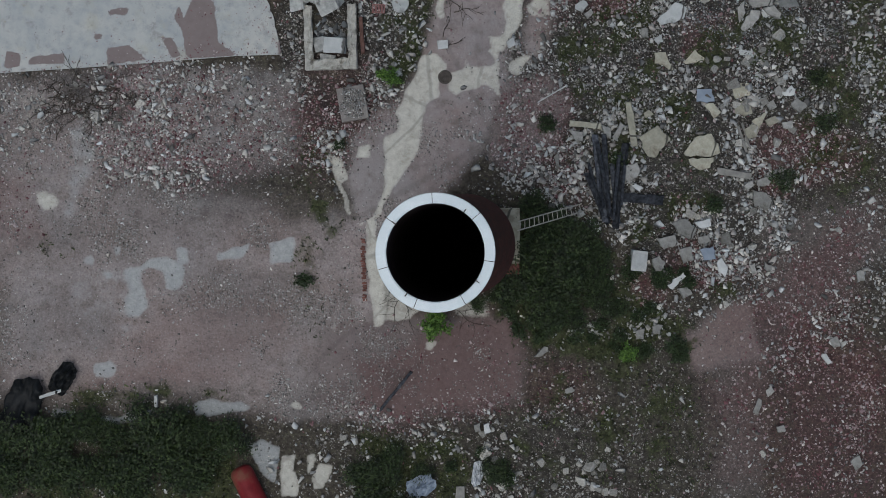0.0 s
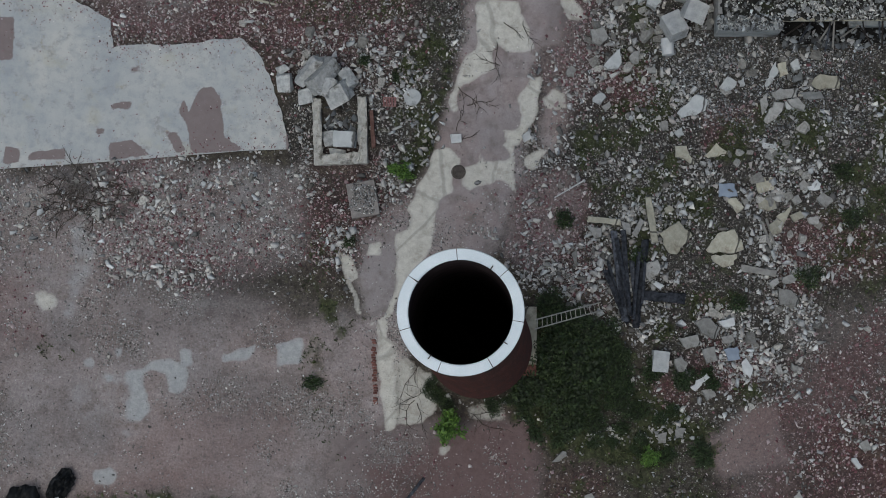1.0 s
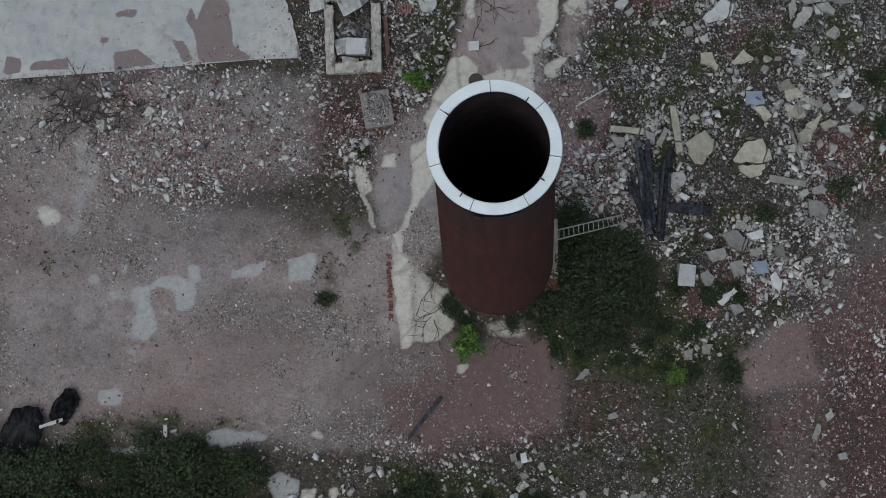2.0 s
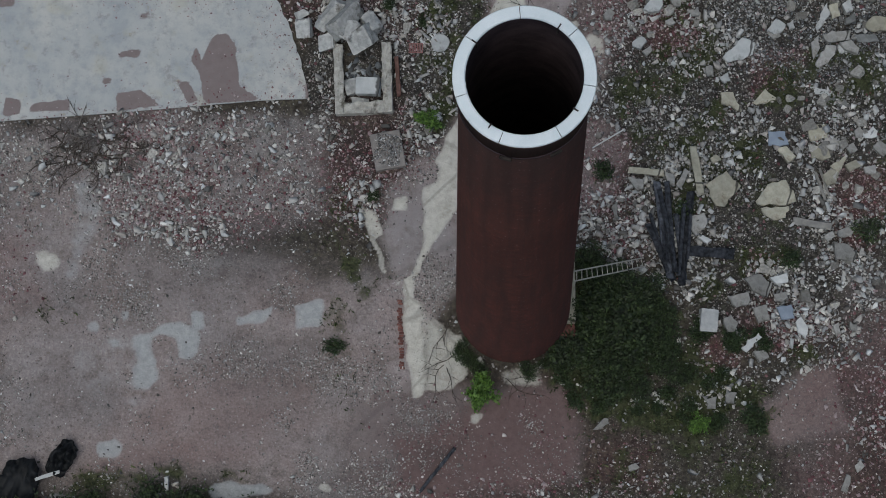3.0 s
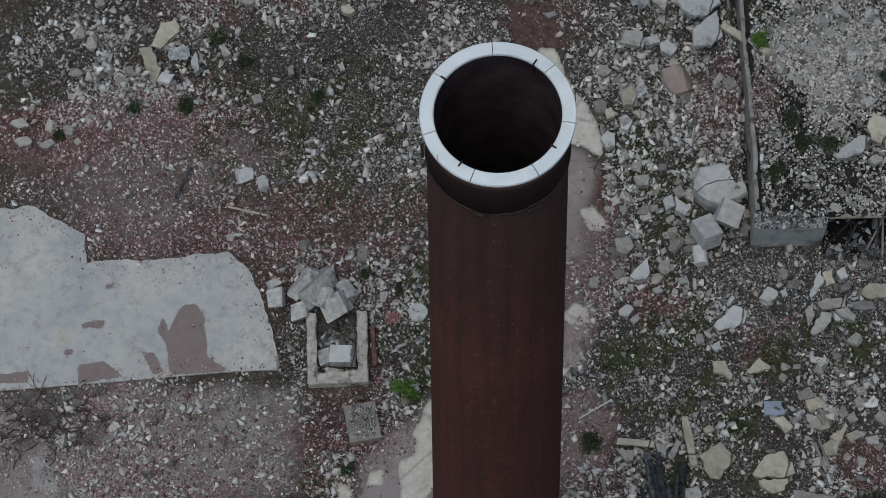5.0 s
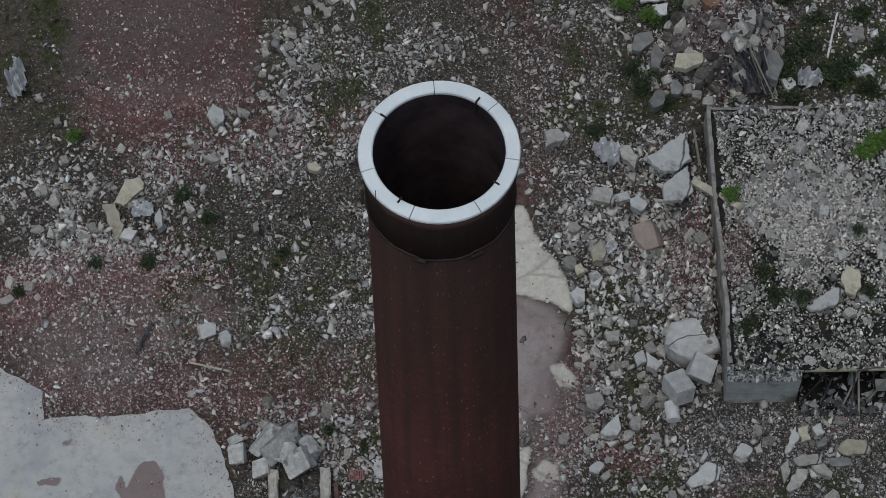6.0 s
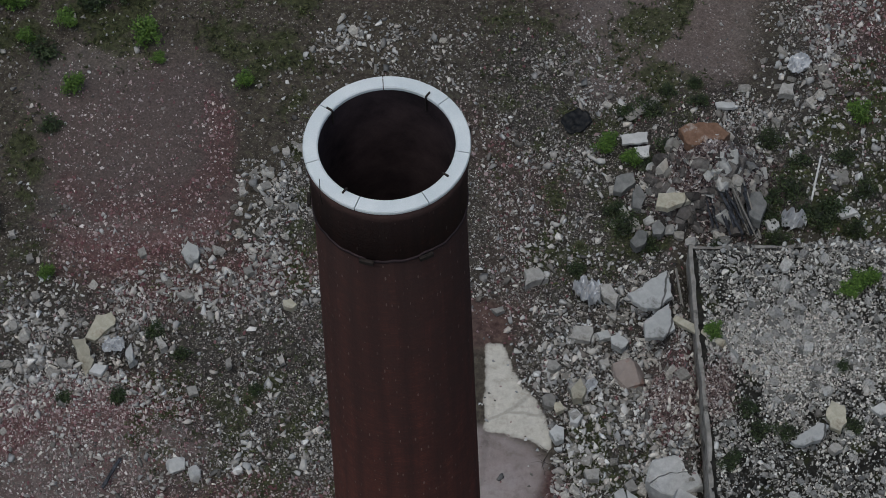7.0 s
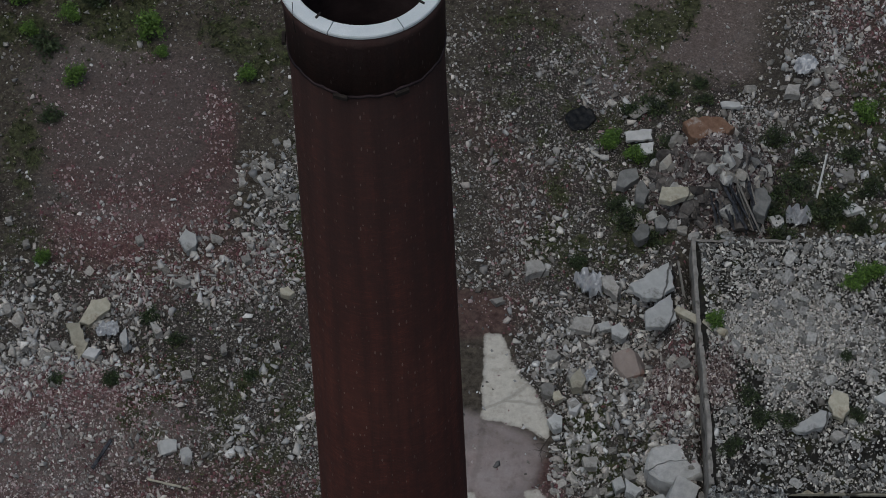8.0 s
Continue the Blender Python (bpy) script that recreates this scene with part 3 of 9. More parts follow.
outline("pale", 1, 0.1, (-3.69, 9.88), (-2.92, 10.11), (-2.23, 9.45), (-2.60, 8.89), (-2.46, 7.86), (-3.01, 7.48), (-3.16, 6.41), (-2.98, 4.64), (-5.06, 4.36), (-5.16, 5.09), (-4.47, 5.49), (-4.48, 6.23), (-4.81, 6.49), (-4.67, 6.96), (-4.41, 7.44), (-4.45, 7.74), (-3.92, 8.71), (-3.88, 9.47))
outline("pale", 0.95, 0.12, (-2.18, 9.09), (-1.32, 9.42), (-1.31, 10.20), (-1.05, 9.57), (-0.03, 9.77), (0.23, 10.05), (-0.16, 10.72), (0.18, 10.91), (0.41, 10.49), (0.50, 9.60), (0.58, 9.01), (1.00, 8.11), (0.62, 8.27), (0.29, 8.53), (-0.19, 8.76), (-0.59, 8.41), (-1.16, 8.18), (-1.58, 7.97), (-2.06, 8.21))
outline("pale", 1, 0.1, (0.99, 9.97), (1.24, 10.36), (1.79, 10.68), (2.15, 10.66), (1.93, 10.10), (1.78, 9.62), (1.36, 9.45), (1.04, 9.62))
outline("pale", 1, 0.1, (0.83, 11.15), (1.11, 11.31), (1.28, 11.12), (1.26, 10.85), (0.96, 10.87))
outline("pale", 1, 0.1, (-5.10, 4.65), (-3.02, 4.93), (-3.29, 4.30), (-3.81, 3.51), (-4.27, 2.55), (-4.53, 1.59), (-4.71, 0.76), (-5.08, 0.86), (-4.92, 1.39), (-4.74, 2.01))
outline("pale", 1, 0.1, (-5.56, 0.62), (-5.03, 0.87), (-4.80, 0.51), (-4.75, -0.23), (-4.55, -0.41), (-4.25, -1.50), (-3.92, -3.24), (-3.79, -4.85), (-4.26, -5.07), (-4.63, -3.93), (-5.06, -1.91), (-5.29, -0.45))
outline("pale", 0.85, 0.12, (-4.08, -1.48), (-3.75, -1.01), (-3.29, -1.96), (-2.46, -1.70), (-2.01, -2.38), (-1.80, -3.54), (-2.42, -4.40), (-3.15, -4.50), (-3.66, -4.24), (-3.90, -2.94))
outline("pale", 1, 0.1, (-8.14, 4.54), (-7.74, 3.85), (-7.22, 3.77), (-6.90, 3.21), (-6.53, 2.67), (-6.95, 2.46), (-6.60, 1.46), (-6.35, 0.75), (-6.54, 0.57), (-6.92, 1.57), (-7.22, 2.27), (-7.60, 2.82), (-7.87, 3.68))
outline("pale", 1, 0.1, (-6.48, 4.47), (-5.77, 4.71), (-5.66, 3.98), (-6.45, 3.81))
outline("pale", 0.9, 0.1, (-5.97, 0.14), (-5.70, 0.54), (-5.56, 0.17))
# paleness lowered here: the shrubs' shade is put into this slab's colour
outline("pale", 0.6, 0.15, (-0.22, -3.09), (1.66, -2.71), (1.87, -3.19), (2.08, -3.60), (1.50, -3.74), (0.63, -3.86), (0.02, -3.74))
outline("pale", 0.8, 0.12, (-1.39, -5.41), (-0.82, -5.25), (-0.70, -5.47), (-1.03, -5.90), (-1.42, -5.86))
outline("pale", 0.55, 0.25, (-6.60, -4.79), (-6.47, -4.18), (-6.23, -4.89), (-6.04, -5.16), (-6.27, -5.64), (-6.49, -5.82))
outline("pale", 0.9, 0.2, (-23.57, -0.39), (-22.48, -0.16), (-22.24, -0.81), (-22.93, -1.24), (-23.42, -0.97))
outline("pale", 1, 0.12, (-1.26, 26.87), (-0.47, 26.90), (0.17, 25.42), (0.71, 24.87), (1.61, 24.06), (2.11, 23.21), (2.47, 22.35), (2.58, 21.32), (1.58, 21.88), (0.65, 21.92), (0.36, 22.09), (-0.64, 22.12))
outline("pale", 0.9, 0.15, (1.69, 18.56), (2.31, 18.84), (2.88, 18.42), (3.28, 17.89), (2.97, 17.56), (2.32, 17.57))
outline("pale", 0.8, 0.15, (-0.03, 16.62), (0.64, 16.28), (0.81, 15.87), (0.14, 15.59))
outline("cool", 1, 0.12, (-10.62, -1.24), (-9.33, -0.85), (-9.16, -0.98), (-9.08, -2.01), (-9.19, -2.26), (-10.31, -2.38), (-10.48, -1.60))
outline("cool", 0.95, 0.12, (-13.38, -2.30), (-12.61, -1.98), (-12.06, -1.61), (-11.51, -1.30), (-11.71, -1.98), (-11.87, -2.39), (-12.69, -2.50), (-13.15, -2.80))
outline("cool", 0.95, 0.12, (-15.54, -2.44), (-15.28, -2.20), (-14.91, -2.27), (-14.75, -3.17), (-15.27, -3.30))
outline("cool", 0.95, 0.12, (-18.19, -3.85), (-17.33, -3.58), (-16.80, -3.06), (-16.08, -2.87), (-15.46, -3.03), (-14.90, -3.40), (-14.83, -4.28), (-15.35, -4.80), (-15.84, -4.57), (-16.05, -3.71), (-16.72, -3.65), (-17.23, -3.87), (-17.20, -4.46), (-16.82, -5.00), (-16.64, -5.87), (-17.07, -6.38), (-17.66, -6.46), (-18.00, -5.61), (-17.76, -5.13), (-18.05, -4.42))
outline("cool", 0.7, 0.12, (-20.48, -3.56), (-20.07, -3.30), (-19.73, -3.61), (-19.83, -3.92), (-20.34, -3.93))
outline("cool", 0.85, 0.12, (-18.89, -2.75), (-18.45, -2.48), (-18.32, -2.97), (-18.64, -3.25))
outline("cool", 0.85, 0.12, (-19.27, -4.29), (-18.99, -4.11), (-18.71, -4.37), (-18.99, -4.55))
outline("cool", 0.9, 0.12, (-19.16, -9.19), (-18.21, -8.91), (-17.76, -9.29), (-18.08, -9.78), (-18.95, -9.99))
outline("cool", 0.9, 0.15, (-13.48, -10.80), (-13.31, -10.47), (-12.32, -10.17), (-11.56, -10.07), (-10.63, -10.03), (-10.23, -10.19), (-10.42, -10.43), (-11.76, -10.87), (-12.59, -11.14), (-13.26, -11.24))
outline("cool", 0.8, 0.2, (-20.98, -11.86), (-19.83, -11.76), (-19.78, -12.15), (-20.91, -12.31))
outline("cool", 0.7, 0.2, (-19.38, -12.10), (-18.46, -11.97), (-17.39, -11.82), (-16.67, -11.41), (-15.29, -11.21), (-15.69, -11.73), (-17.17, -12.31), (-18.68, -12.62))
outline("cool", 1, 0.12, (-10.15, -12.35), (-9.59, -11.96), (-8.46, -12.27), (-8.35, -13.49), (-8.49, -14.29), (-9.14, -14.07), (-9.72, -13.22))
outline("pale", 0.95, 0.1, (-8.24, -12.70), (-7.49, -12.50), (-7.52, -13.38), (-7.13, -13.94), (-7.16, -14.88), (-8.08, -15.01), (-8.24, -13.79))
outline("pale", 0.9, 0.1, (-6.93, -12.52), (-6.59, -12.25), (-6.30, -12.58), (-6.61, -13.25), (-6.74, -13.89))
outline("pale", 0.95, 0.1, (-6.22, -12.73), (-5.43, -12.83), (-5.50, -13.40), (-5.85, -14.23), (-6.36, -14.39), (-6.53, -13.86))
outline("pale", 0.9, 0.1, (-8.33, -9.83), (-7.88, -9.64), (-7.38, -9.94), (-7.66, -10.14))
outline("cool", 0.35, 0.8, (-20.86, -4.06), (-17.92, -3.66), (-16.07, -6.09), (-17.03, -7.71), (-19.17, -7.41), (-21.53, -5.65))
outline("cool", 0.3, 0.8, (-26.09, 4.83), (-24.26, 4.77), (-22.98, 0.14), (-23.90, -1.79), (-25.17, -1.36))
outline("cool", 0.55, 0.5, (-22.40, 3.37), (-20.48, 3.63), (-20.43, 2.28), (-21.25, -1.43), (-21.98, -1.53), (-22.01, 1.77))
outline("rose", 0.8, 0.4, (-4.82, -7.10), (-1.95, -5.46), (1.20, -3.63), (3.41, -3.48), (4.05, -5.86), (4.04, -7.41), (2.50, -8.55), (-0.14, -9.54), (-2.60, -9.74), (-4.49, -9.54))
outline("rose", 0.55, 0.6, (-19.88, -10.77), (-17.59, -9.21), (-14.27, -8.43), (-11.18, -8.30), (-11.97, -9.35), (-14.98, -10.08), (-18.63, -10.75))
outline("rose", 0.35, 0.8, (-13.93, -4.31), (-10.66, -4.16), (-9.37, -6.95), (-11.46, -9.02), (-16.49, -9.42), (-18.16, -8.16), (-15.48, -6.01))
outline("rose", 0.5, 0.5, (11.53, -3.58), (13.09, -2.59), (14.00, -1.38), (15.81, -1.13), (16.83, -4.07), (13.73, -4.97))
outline("red", 0.7, 0.35, (11.53, -3.58), (13.09, -2.59), (14.00, -1.38), (15.81, -1.13), (16.83, -4.07), (13.73, -4.97))
outline("paved", 0.6, 0.35, (11.53, -3.58), (13.09, -2.59), (14.00, -1.38), (15.81, -1.13), (16.83, -4.07), (13.73, -4.97))
outline("rose", 0.6, 0.6, (17.02, 1.20), (18.55, 2.34), (21.93, 6.19), (22.32, 3.48), (20.48, 1.68), (19.88, -0.56), (17.85, -1.46))
outline("rose", 0.4, 0.8, (13.83, -5.72), (16.46, -4.74), (17.31, -10.79), (14.59, -11.18))
outline("brick", 0.9, 0.6, (15.87, -0.50), (19.01, -0.99), (21.12, -2.85), (23.25, -3.17), (24.18, -9.82), (18.21, -10.66), (18.61, -6.90), (17.89, -3.92), (15.93, -2.04))
outline("rubble", 0.5, 0.6, (18.71, -3.19), (21.12, -2.85), (23.25, -3.17), (24.18, -9.82), (20.02, -10.41), (20.12, -6.69))
outline("grass", 0.6, 0.6, (4.29, -5.83), (11.55, -4.81), (13.53, -5.77), (14.04, -9.40), (9.81, -10.00), (5.10, -9.43))
outline("dark", 0.6, 0.35, (-4.27, -7.71), (-3.30, -6.89), (-1.91, -6.85), (-2.12, -7.59), (-2.74, -8.67), (-3.64, -8.49))
outline("dark", 0.55, 0.6, (-15.73, 2.02), (-13.16, 2.96), (-10.39, 2.44), (-10.35, 0.06), (-12.33, -0.81), (-14.76, -0.54))
outline("rose", 0.35, 1, (-25.22, 38.27), (-21.02, 40.91), (-16.54, 40.72), (-15.82, 36.58), (-17.07, 32.35), (-21.13, 31.20), (-23.92, 33.56))
outline("rose", 0.5, 0.7, (-23.79, 31.55), (-20.45, 30.62), (-16.89, 31.38), (-15.24, 34.93), (-14.22, 34.04), (-15.27, 30.25), (-20.00, 28.38), (-23.30, 29.29))
outline("rose", 0.5, 0.5, (6.42, 27.42), (8.84, 27.71), (9.33, 24.69), (7.50, 24.17), (6.61, 25.28))

outline("pale", 0.6, 0.15, (-5.26, -0.45), (-4.33, -0.32), (-3.79, -0.99), (-2.81, -1.60), (-2.10, -2.40), (-1.83, -3.69), (-2.56, -4.48), (-3.72, -4.70), (-4.34, -4.96))
outline("earth", 0.4, 1, (7.61, 17.47), (18.97, 18.98), (20.97, 3.13), (11.43, 4.21), (7.66, 10.27))
# soils of the far north, and dust by the hall floor
outline("rose", 0.22, 1.5, (-5.48, 51.55), (7.91, 53.38), (9.52, 43.90), (4.60, 41.37), (-0.30, 46.32))
outline("red", 0.3, 2, (-24.95, 40.78), (-18.65, 41.94), (-16.73, 39.62), (-16.71, 35.02), (-19.03, 32.32), (-22.94, 33.19), (-24.93, 36.79))
outline("cool", 0.4, 0.8, (-22.00, 6.66), (-10.13, 8.51), (-9.99, 3.22), (-19.67, 0.76))
outline("rose", 0.35, 1.2, (-14.14, 50.37), (-8.17, 51.18), (-6.62, 48.98), (-9.26, 46.64), (-12.39, 47.39))
outline("grass", 0.9, 0.6, (2.88, 46.76), (4.57, 50.51), (6.30, 51.14), (7.12, 48.50), (5.63, 45.61), (3.62, 45.33))
outline("grass", 0.7, 0.8, (-30.74, 47.29), (-23.25, 48.31), (-22.93, 45.55), (-19.70, 43.27), (-20.90, 39.32), (-23.89, 41.92), (-28.93, 40.47))

# where loose stones lie heaped, and where grey ones prevail
outline("slate", 0.9, 0.8, (6.96, 17.26), (18.14, 18.71), (18.81, 13.19), (13.92, 13.14), (9.46, 13.74))
outline("slate", 0.8, 0.6, (9.46, 17.11), (16.09, 18.21), (16.45, 13.41), (12.03, 12.59), (9.22, 13.93))
outline("slate", 0.6, 0.6, (6.22, 41.08), (10.67, 42.71), (12.61, 38.73), (11.19, 34.81), (7.33, 34.65))
outline("earth", 0.85, 0.6, (10.83, 40.24), (12.98, 42.28), (17.13, 43.52), (17.41, 35.60), (11.18, 34.98))
outline("grass", 0.8, 0.6, (10.83, 40.24), (12.98, 42.28), (17.13, 43.52), (17.41, 35.60), (11.18, 34.98))
outline("earth", 0.5, 0.8, (16.10, 11.70), (19.72, 13.08), (20.82, 4.29), (17.25, 5.00))
outline("grass", 0.6, 0.8, (16.10, 11.70), (19.72, 13.08), (20.82, 4.29), (17.25, 5.00))
outline("earth", 0.6, 0.8, (-2.97, 40.99), (0.54, 45.83), (5.57, 48.73), (10.24, 49.31), (10.53, 44.87), (6.07, 42.85), (3.81, 36.58), (0.82, 33.16), (-2.20, 32.77))
outline("heaped", 0.8, 0.5, (-21.33, 6.37), (-18.52, 6.75), (-17.46, 5.69), (-16.02, 4.08), (-13.96, 2.26), (-14.15, 1.48), (-16.45, 0.72), (-18.59, 1.03), (-20.43, 2.28), (-21.13, 3.99))
outline("heaped", 0.6, 0.6, (-26.22, 5.71), (-24.39, 5.66), (-23.38, 4.89), (-22.39, 2.32), (-23.83, 1.82), (-25.78, 2.76))
outline("heaped", 0.55, 0.4, (-19.74, 6.88), (-10.37, 8.74), (-10.04, 7.44), (-14.21, 6.12), (-17.80, 5.94))
outline("heaped", 0.35, 0.8, (-16.32, 6.14), (-10.76, 7.19), (-10.85, 3.58), (-13.75, 2.88))
outline("heaped", 0.85, 0.4, (-1.00, 5.96), (1.69, 5.87), (5.24, 6.05), (5.89, 3.45), (5.38, 2.79), (2.09, 2.94), (1.12, 4.60))
outline("heaped", 0.7, 0.4, (5.59, 3.41), (6.68, 4.16), (9.46, 3.34), (9.11, 1.51), (6.16, 1.41))
outline("heaped", 1, 0.5, (10.92, 3.54), (17.28, 4.70), (17.40, 1.46), (14.28, 0.44), (12.02, 1.91))
outline("heaped", 0.26, 0.6, (6.49, 14.61), (9.16, 17.07), (19.05, 18.39), (19.61, 13.96), (14.82, 12.42), (10.54, 13.35), (6.92, 11.37))
outline("heaped", 0.8, 0.5, (1.01, 15.38), (2.60, 14.69), (3.37, 11.19), (2.18, 8.93), (1.91, 6.50), (0.77, 6.04), (1.92, 8.60), (2.58, 12.59))
outline("heaped", 0.4, 0.6, (11.62, 9.60), (17.88, 11.64), (19.42, 6.48), (15.79, 4.80), (13.57, 5.98))
outline("heaped", 0.7, 0.5, (-12.89, 13.84), (-10.65, 15.04), (-6.60, 16.18), (-5.56, 13.00), (-7.21, 11.88), (-10.20, 11.78))
outline("heaped", 0.6, 0.4, (-11.34, 11.33), (-10.16, 9.37), (-9.58, 7.35), (-9.77, 5.52), (-10.54, 7.82))
outline("heaped", 0.35, 0.4, (5.11, -4.08), (6.80, -3.40), (12.30, -2.50), (14.44, -0.73), (14.55, -1.60), (12.69, -3.19), (8.10, -4.26))
outline("heaped", 0.27, 0.6, (-24.96, 27.23), (-21.56, 28.32), (-15.97, 28.38), (-13.89, 30.62), (-11.75, 31.23), (-10.82, 35.76), (-11.73, 37.75), (-14.53, 35.64), (-14.56, 31.20), (-16.54, 27.01), (-15.36, 25.24), (-18.25, 22.06), (-23.84, 22.58))
outline("heaped", 0.7, 0.5, (-12.24, 44.23), (-10.61, 45.19), (-8.33, 45.85), (-7.27, 42.63), (-10.66, 41.84), (-12.22, 42.38))
outline("heaped", 0.95, 0.5, (1.28, 26.75), (2.40, 28.79), (6.53, 28.05), (7.03, 22.58), (4.73, 19.33), (2.43, 19.04), (2.88, 22.05))
outline("heaped", 0.3, 0.6, (10.55, 44.50), (12.12, 47.28), (16.92, 49.38), (17.40, 35.93), (15.01, 35.30), (12.10, 37.97))
# brick chips drifted north of the hall floor, dust in their middle, and weeds beyond
outline("chips", 0.6, 0.6, (-24.85, 20.63), (-20.99, 21.40), (-17.25, 20.64), (-16.08, 17.20), (-12.99, 18.17), (-9.93, 15.91), (-8.62, 14.35), (-12.22, 13.62), (-13.41, 14.33), (-20.72, 13.29), (-22.03, 14.43), (-26.5, 15.6))
outline("chips", 1, 0.5, (-24.85, 21.2), (-20.9, 22.2), (-17.0, 21.2), (-15.9, 19.0), (-17.5, 19.2), (-20.0, 20.0), (-23.2, 19.6), (-25.5, 17.0))
outline("chips", 0.3, 0.5, (-22.91, 31.04), (-18.58, 30.90), (-15.49, 32.92), (-14.66, 31.37), (-16.23, 30.53), (-17.45, 29.41), (-18.06, 28.05), (-21.01, 28.66))
outline("brick", 1, 0.4, (-17.18, 39.83), (-15.46, 38.59), (-14.90, 34.37), (-17.09, 31.30), (-21.29, 31.05), (-23.80, 33.13), (-23.41, 33.89), (-21.05, 32.47), (-17.97, 32.72), (-16.40, 35.40))
outline("chips", 0.2, 1, (-25.5, 40.5), (-23.39, 41.8), (-19.8, 41.5), (-17.0, 39.5), (-16.0, 36), (-17.6, 32.8), (-21.69, 32.7), (-24.0, 34.0), (-25.5, 37.85))
outline("red", 0.22, 0.8, (-26.32, 40.82), (-23.39, 42.37), (-19.45, 42.15), (-17.18, 39.83), (-16.58, 35.55), (-18.29, 32.85), (-21.69, 32.73), (-24.42, 34.46), (-26.16, 37.85))
outline("cool", 0.16, 1, (-25.5, 40.5), (-23.39, 41.8), (-19.8, 41.5), (-17.8, 39.5), (-17.3, 36), (-18.6, 33.8), (-21.69, 33.7), (-24.0, 35.0), (-25.5, 37.85))
outline("grass", 1, 0.7, (-30.02, 44.58), (-26.18, 45.61), (-21.20, 45.01), (-19.61, 43.0), (-23.44, 42.66), (-26.12, 41.33), (-28.93, 40.47))
outline("grass", 0.75, 0.5, (3.03, 24.04), (5.47, 24.03), (5.96, 21.69), (4.88, 18.91), (3.48, 19.62))
outline("grass", 0.8, 0.5, (5.30, 14.67), (8.37, 15.32), (9.09, 12.90), (5.25, 12.43))
outline("grass", 0.7, 0.6, (0.65, 36.18), (2.40, 35.72), (2.58, 31.17), (0.10, 30.87))
outline("earth", 0.75, 0.6, (10.32, 13.64), (15.76, 14.46), (15.95, 11.95), (12.67, 11.40), (10.52, 11.55))
outline("grass", 0.75, 0.6, (10.32, 13.64), (15.76, 14.46), (15.95, 11.95), (12.67, 11.40), (10.52, 11.55))
outline("brick", 0.95, 0.5, (-22.91, 31.04), (-18.58, 30.90), (-15.49, 32.92), (-14.66, 31.37), (-16.23, 30.53), (-17.45, 29.41), (-18.06, 28.05), (-21.01, 28.66))
outline("dark", 0.4, 0.8, (-22.4, 18.8), (-18.6, 18.8), (-17.4, 16.53), (-18.6, 14.9), (-20.8, 15.1), (-22.0, 16.71))
outline("rose", 0.4, 0.7, (-24.85, 20.63), (-20.99, 21.40), (-17.25, 20.64), (-16.08, 17.20), (-12.99, 18.17), (-9.93, 15.91), (-8.62, 14.35), (-12.22, 13.62), (-13.41, 14.33), (-20.72, 13.29), (-22.03, 14.43), (-26.5, 15.6))
outline("red", 0.5, 1, (-23.05, 19.33), (-18.11, 19.33), (-16.77, 16.53), (-18.12, 13.75), (-20.86, 13.99), (-22.51, 16.71))
outline("cool", 0.3, 0.8, (-22.4, 18.8), (-18.6, 18.8), (-17.4, 16.53), (-18.6, 14.4), (-20.8, 14.6), (-22.0, 16.71))
outline("grit", 1.3, 0.8, (-17.86, 22.39), (-7.84, 23.61), (-2.5, 22.5), (-3.0, 14.5), (-8.97, 15.2), (-11.45, 17.65), (-15.44, 17.86))
outline("earth", 0.35, 0.8, (-17.86, 22.39), (-7.84, 23.61), (-6.52, 16.33), (-8.97, 16.61), (-11.45, 18.65), (-15.44, 18.16))
outline("grit", 1, 0.8, (1.88, 16.71), (4.56, 17.97), (7.84, 15.69), (8.95, 9.54), (5.54, 6.09), (3.66, 6.73), (1.90, 10.99))
outline("grit", 0.8, 0.8, (-12.59, 39.30), (-6.17, 39.83), (-5.71, 34.51), (-6.35, 26.06), (-11.53, 25.73), (-11.71, 30.75))
outline("grit", 0.6, 1, (-2.97, 40.99), (0.54, 45.83), (5.57, 48.73), (6.07, 42.85), (3.81, 36.58), (2.82, 29.16), (-2.20, 28.77))
outline("grass", 0.5, 0.8, (-17.86, 22.39), (-7.84, 23.61), (-6.52, 16.33), (-8.97, 16.61), (-11.45, 18.65), (-15.44, 18.16))
outline("earth", 0.5, 0.6, (-12.59, 37.30), (-8.17, 37.83), (-7.71, 34.51), (-9.35, 30.06), (-10.53, 26.73), (-11.71, 30.75))
outline("grass", 0.7, 0.6, (-12.59, 37.30), (-8.17, 37.83), (-7.71, 34.51), (-9.35, 30.06), (-10.53, 26.73), (-11.71, 30.75))
outline("grass", 0.5, 1, (-29.12, 44.40), (-20.26, 45.50), (-18.94, 43.39), (-22.50, 41.83), (-26.41, 40.60), (-27.38, 37.20))

# ---- materials ----
def material(name):
    mat = bpy.data.materials.new(name)
    mat.use_nodes = True
    bsdf = mat.node_tree.nodes["Principled BSDF"]
    bsdf.inputs["Specular IOR Level"].default_value = 0.12
    return mat, mat.node_tree, bsdf


def add(tree, kind, **sets):
    node = tree.nodes.new("ShaderNode" + kind)
    for key, value in sets.items():
        if key in node.inputs:
            node.inputs[key].default_value = value
    return node


def noise_tex(tree, scale, detail=6.0, rough=0.6, where="Object"):
    tc = add(tree, "TexCoord")
    n = add(tree, "TexNoise", Scale=scale, Detail=detail, Roughness=rough)
    tree.links.new(tc.outputs[where], n.inputs["Vector"])
    return n.outputs["Fac"]


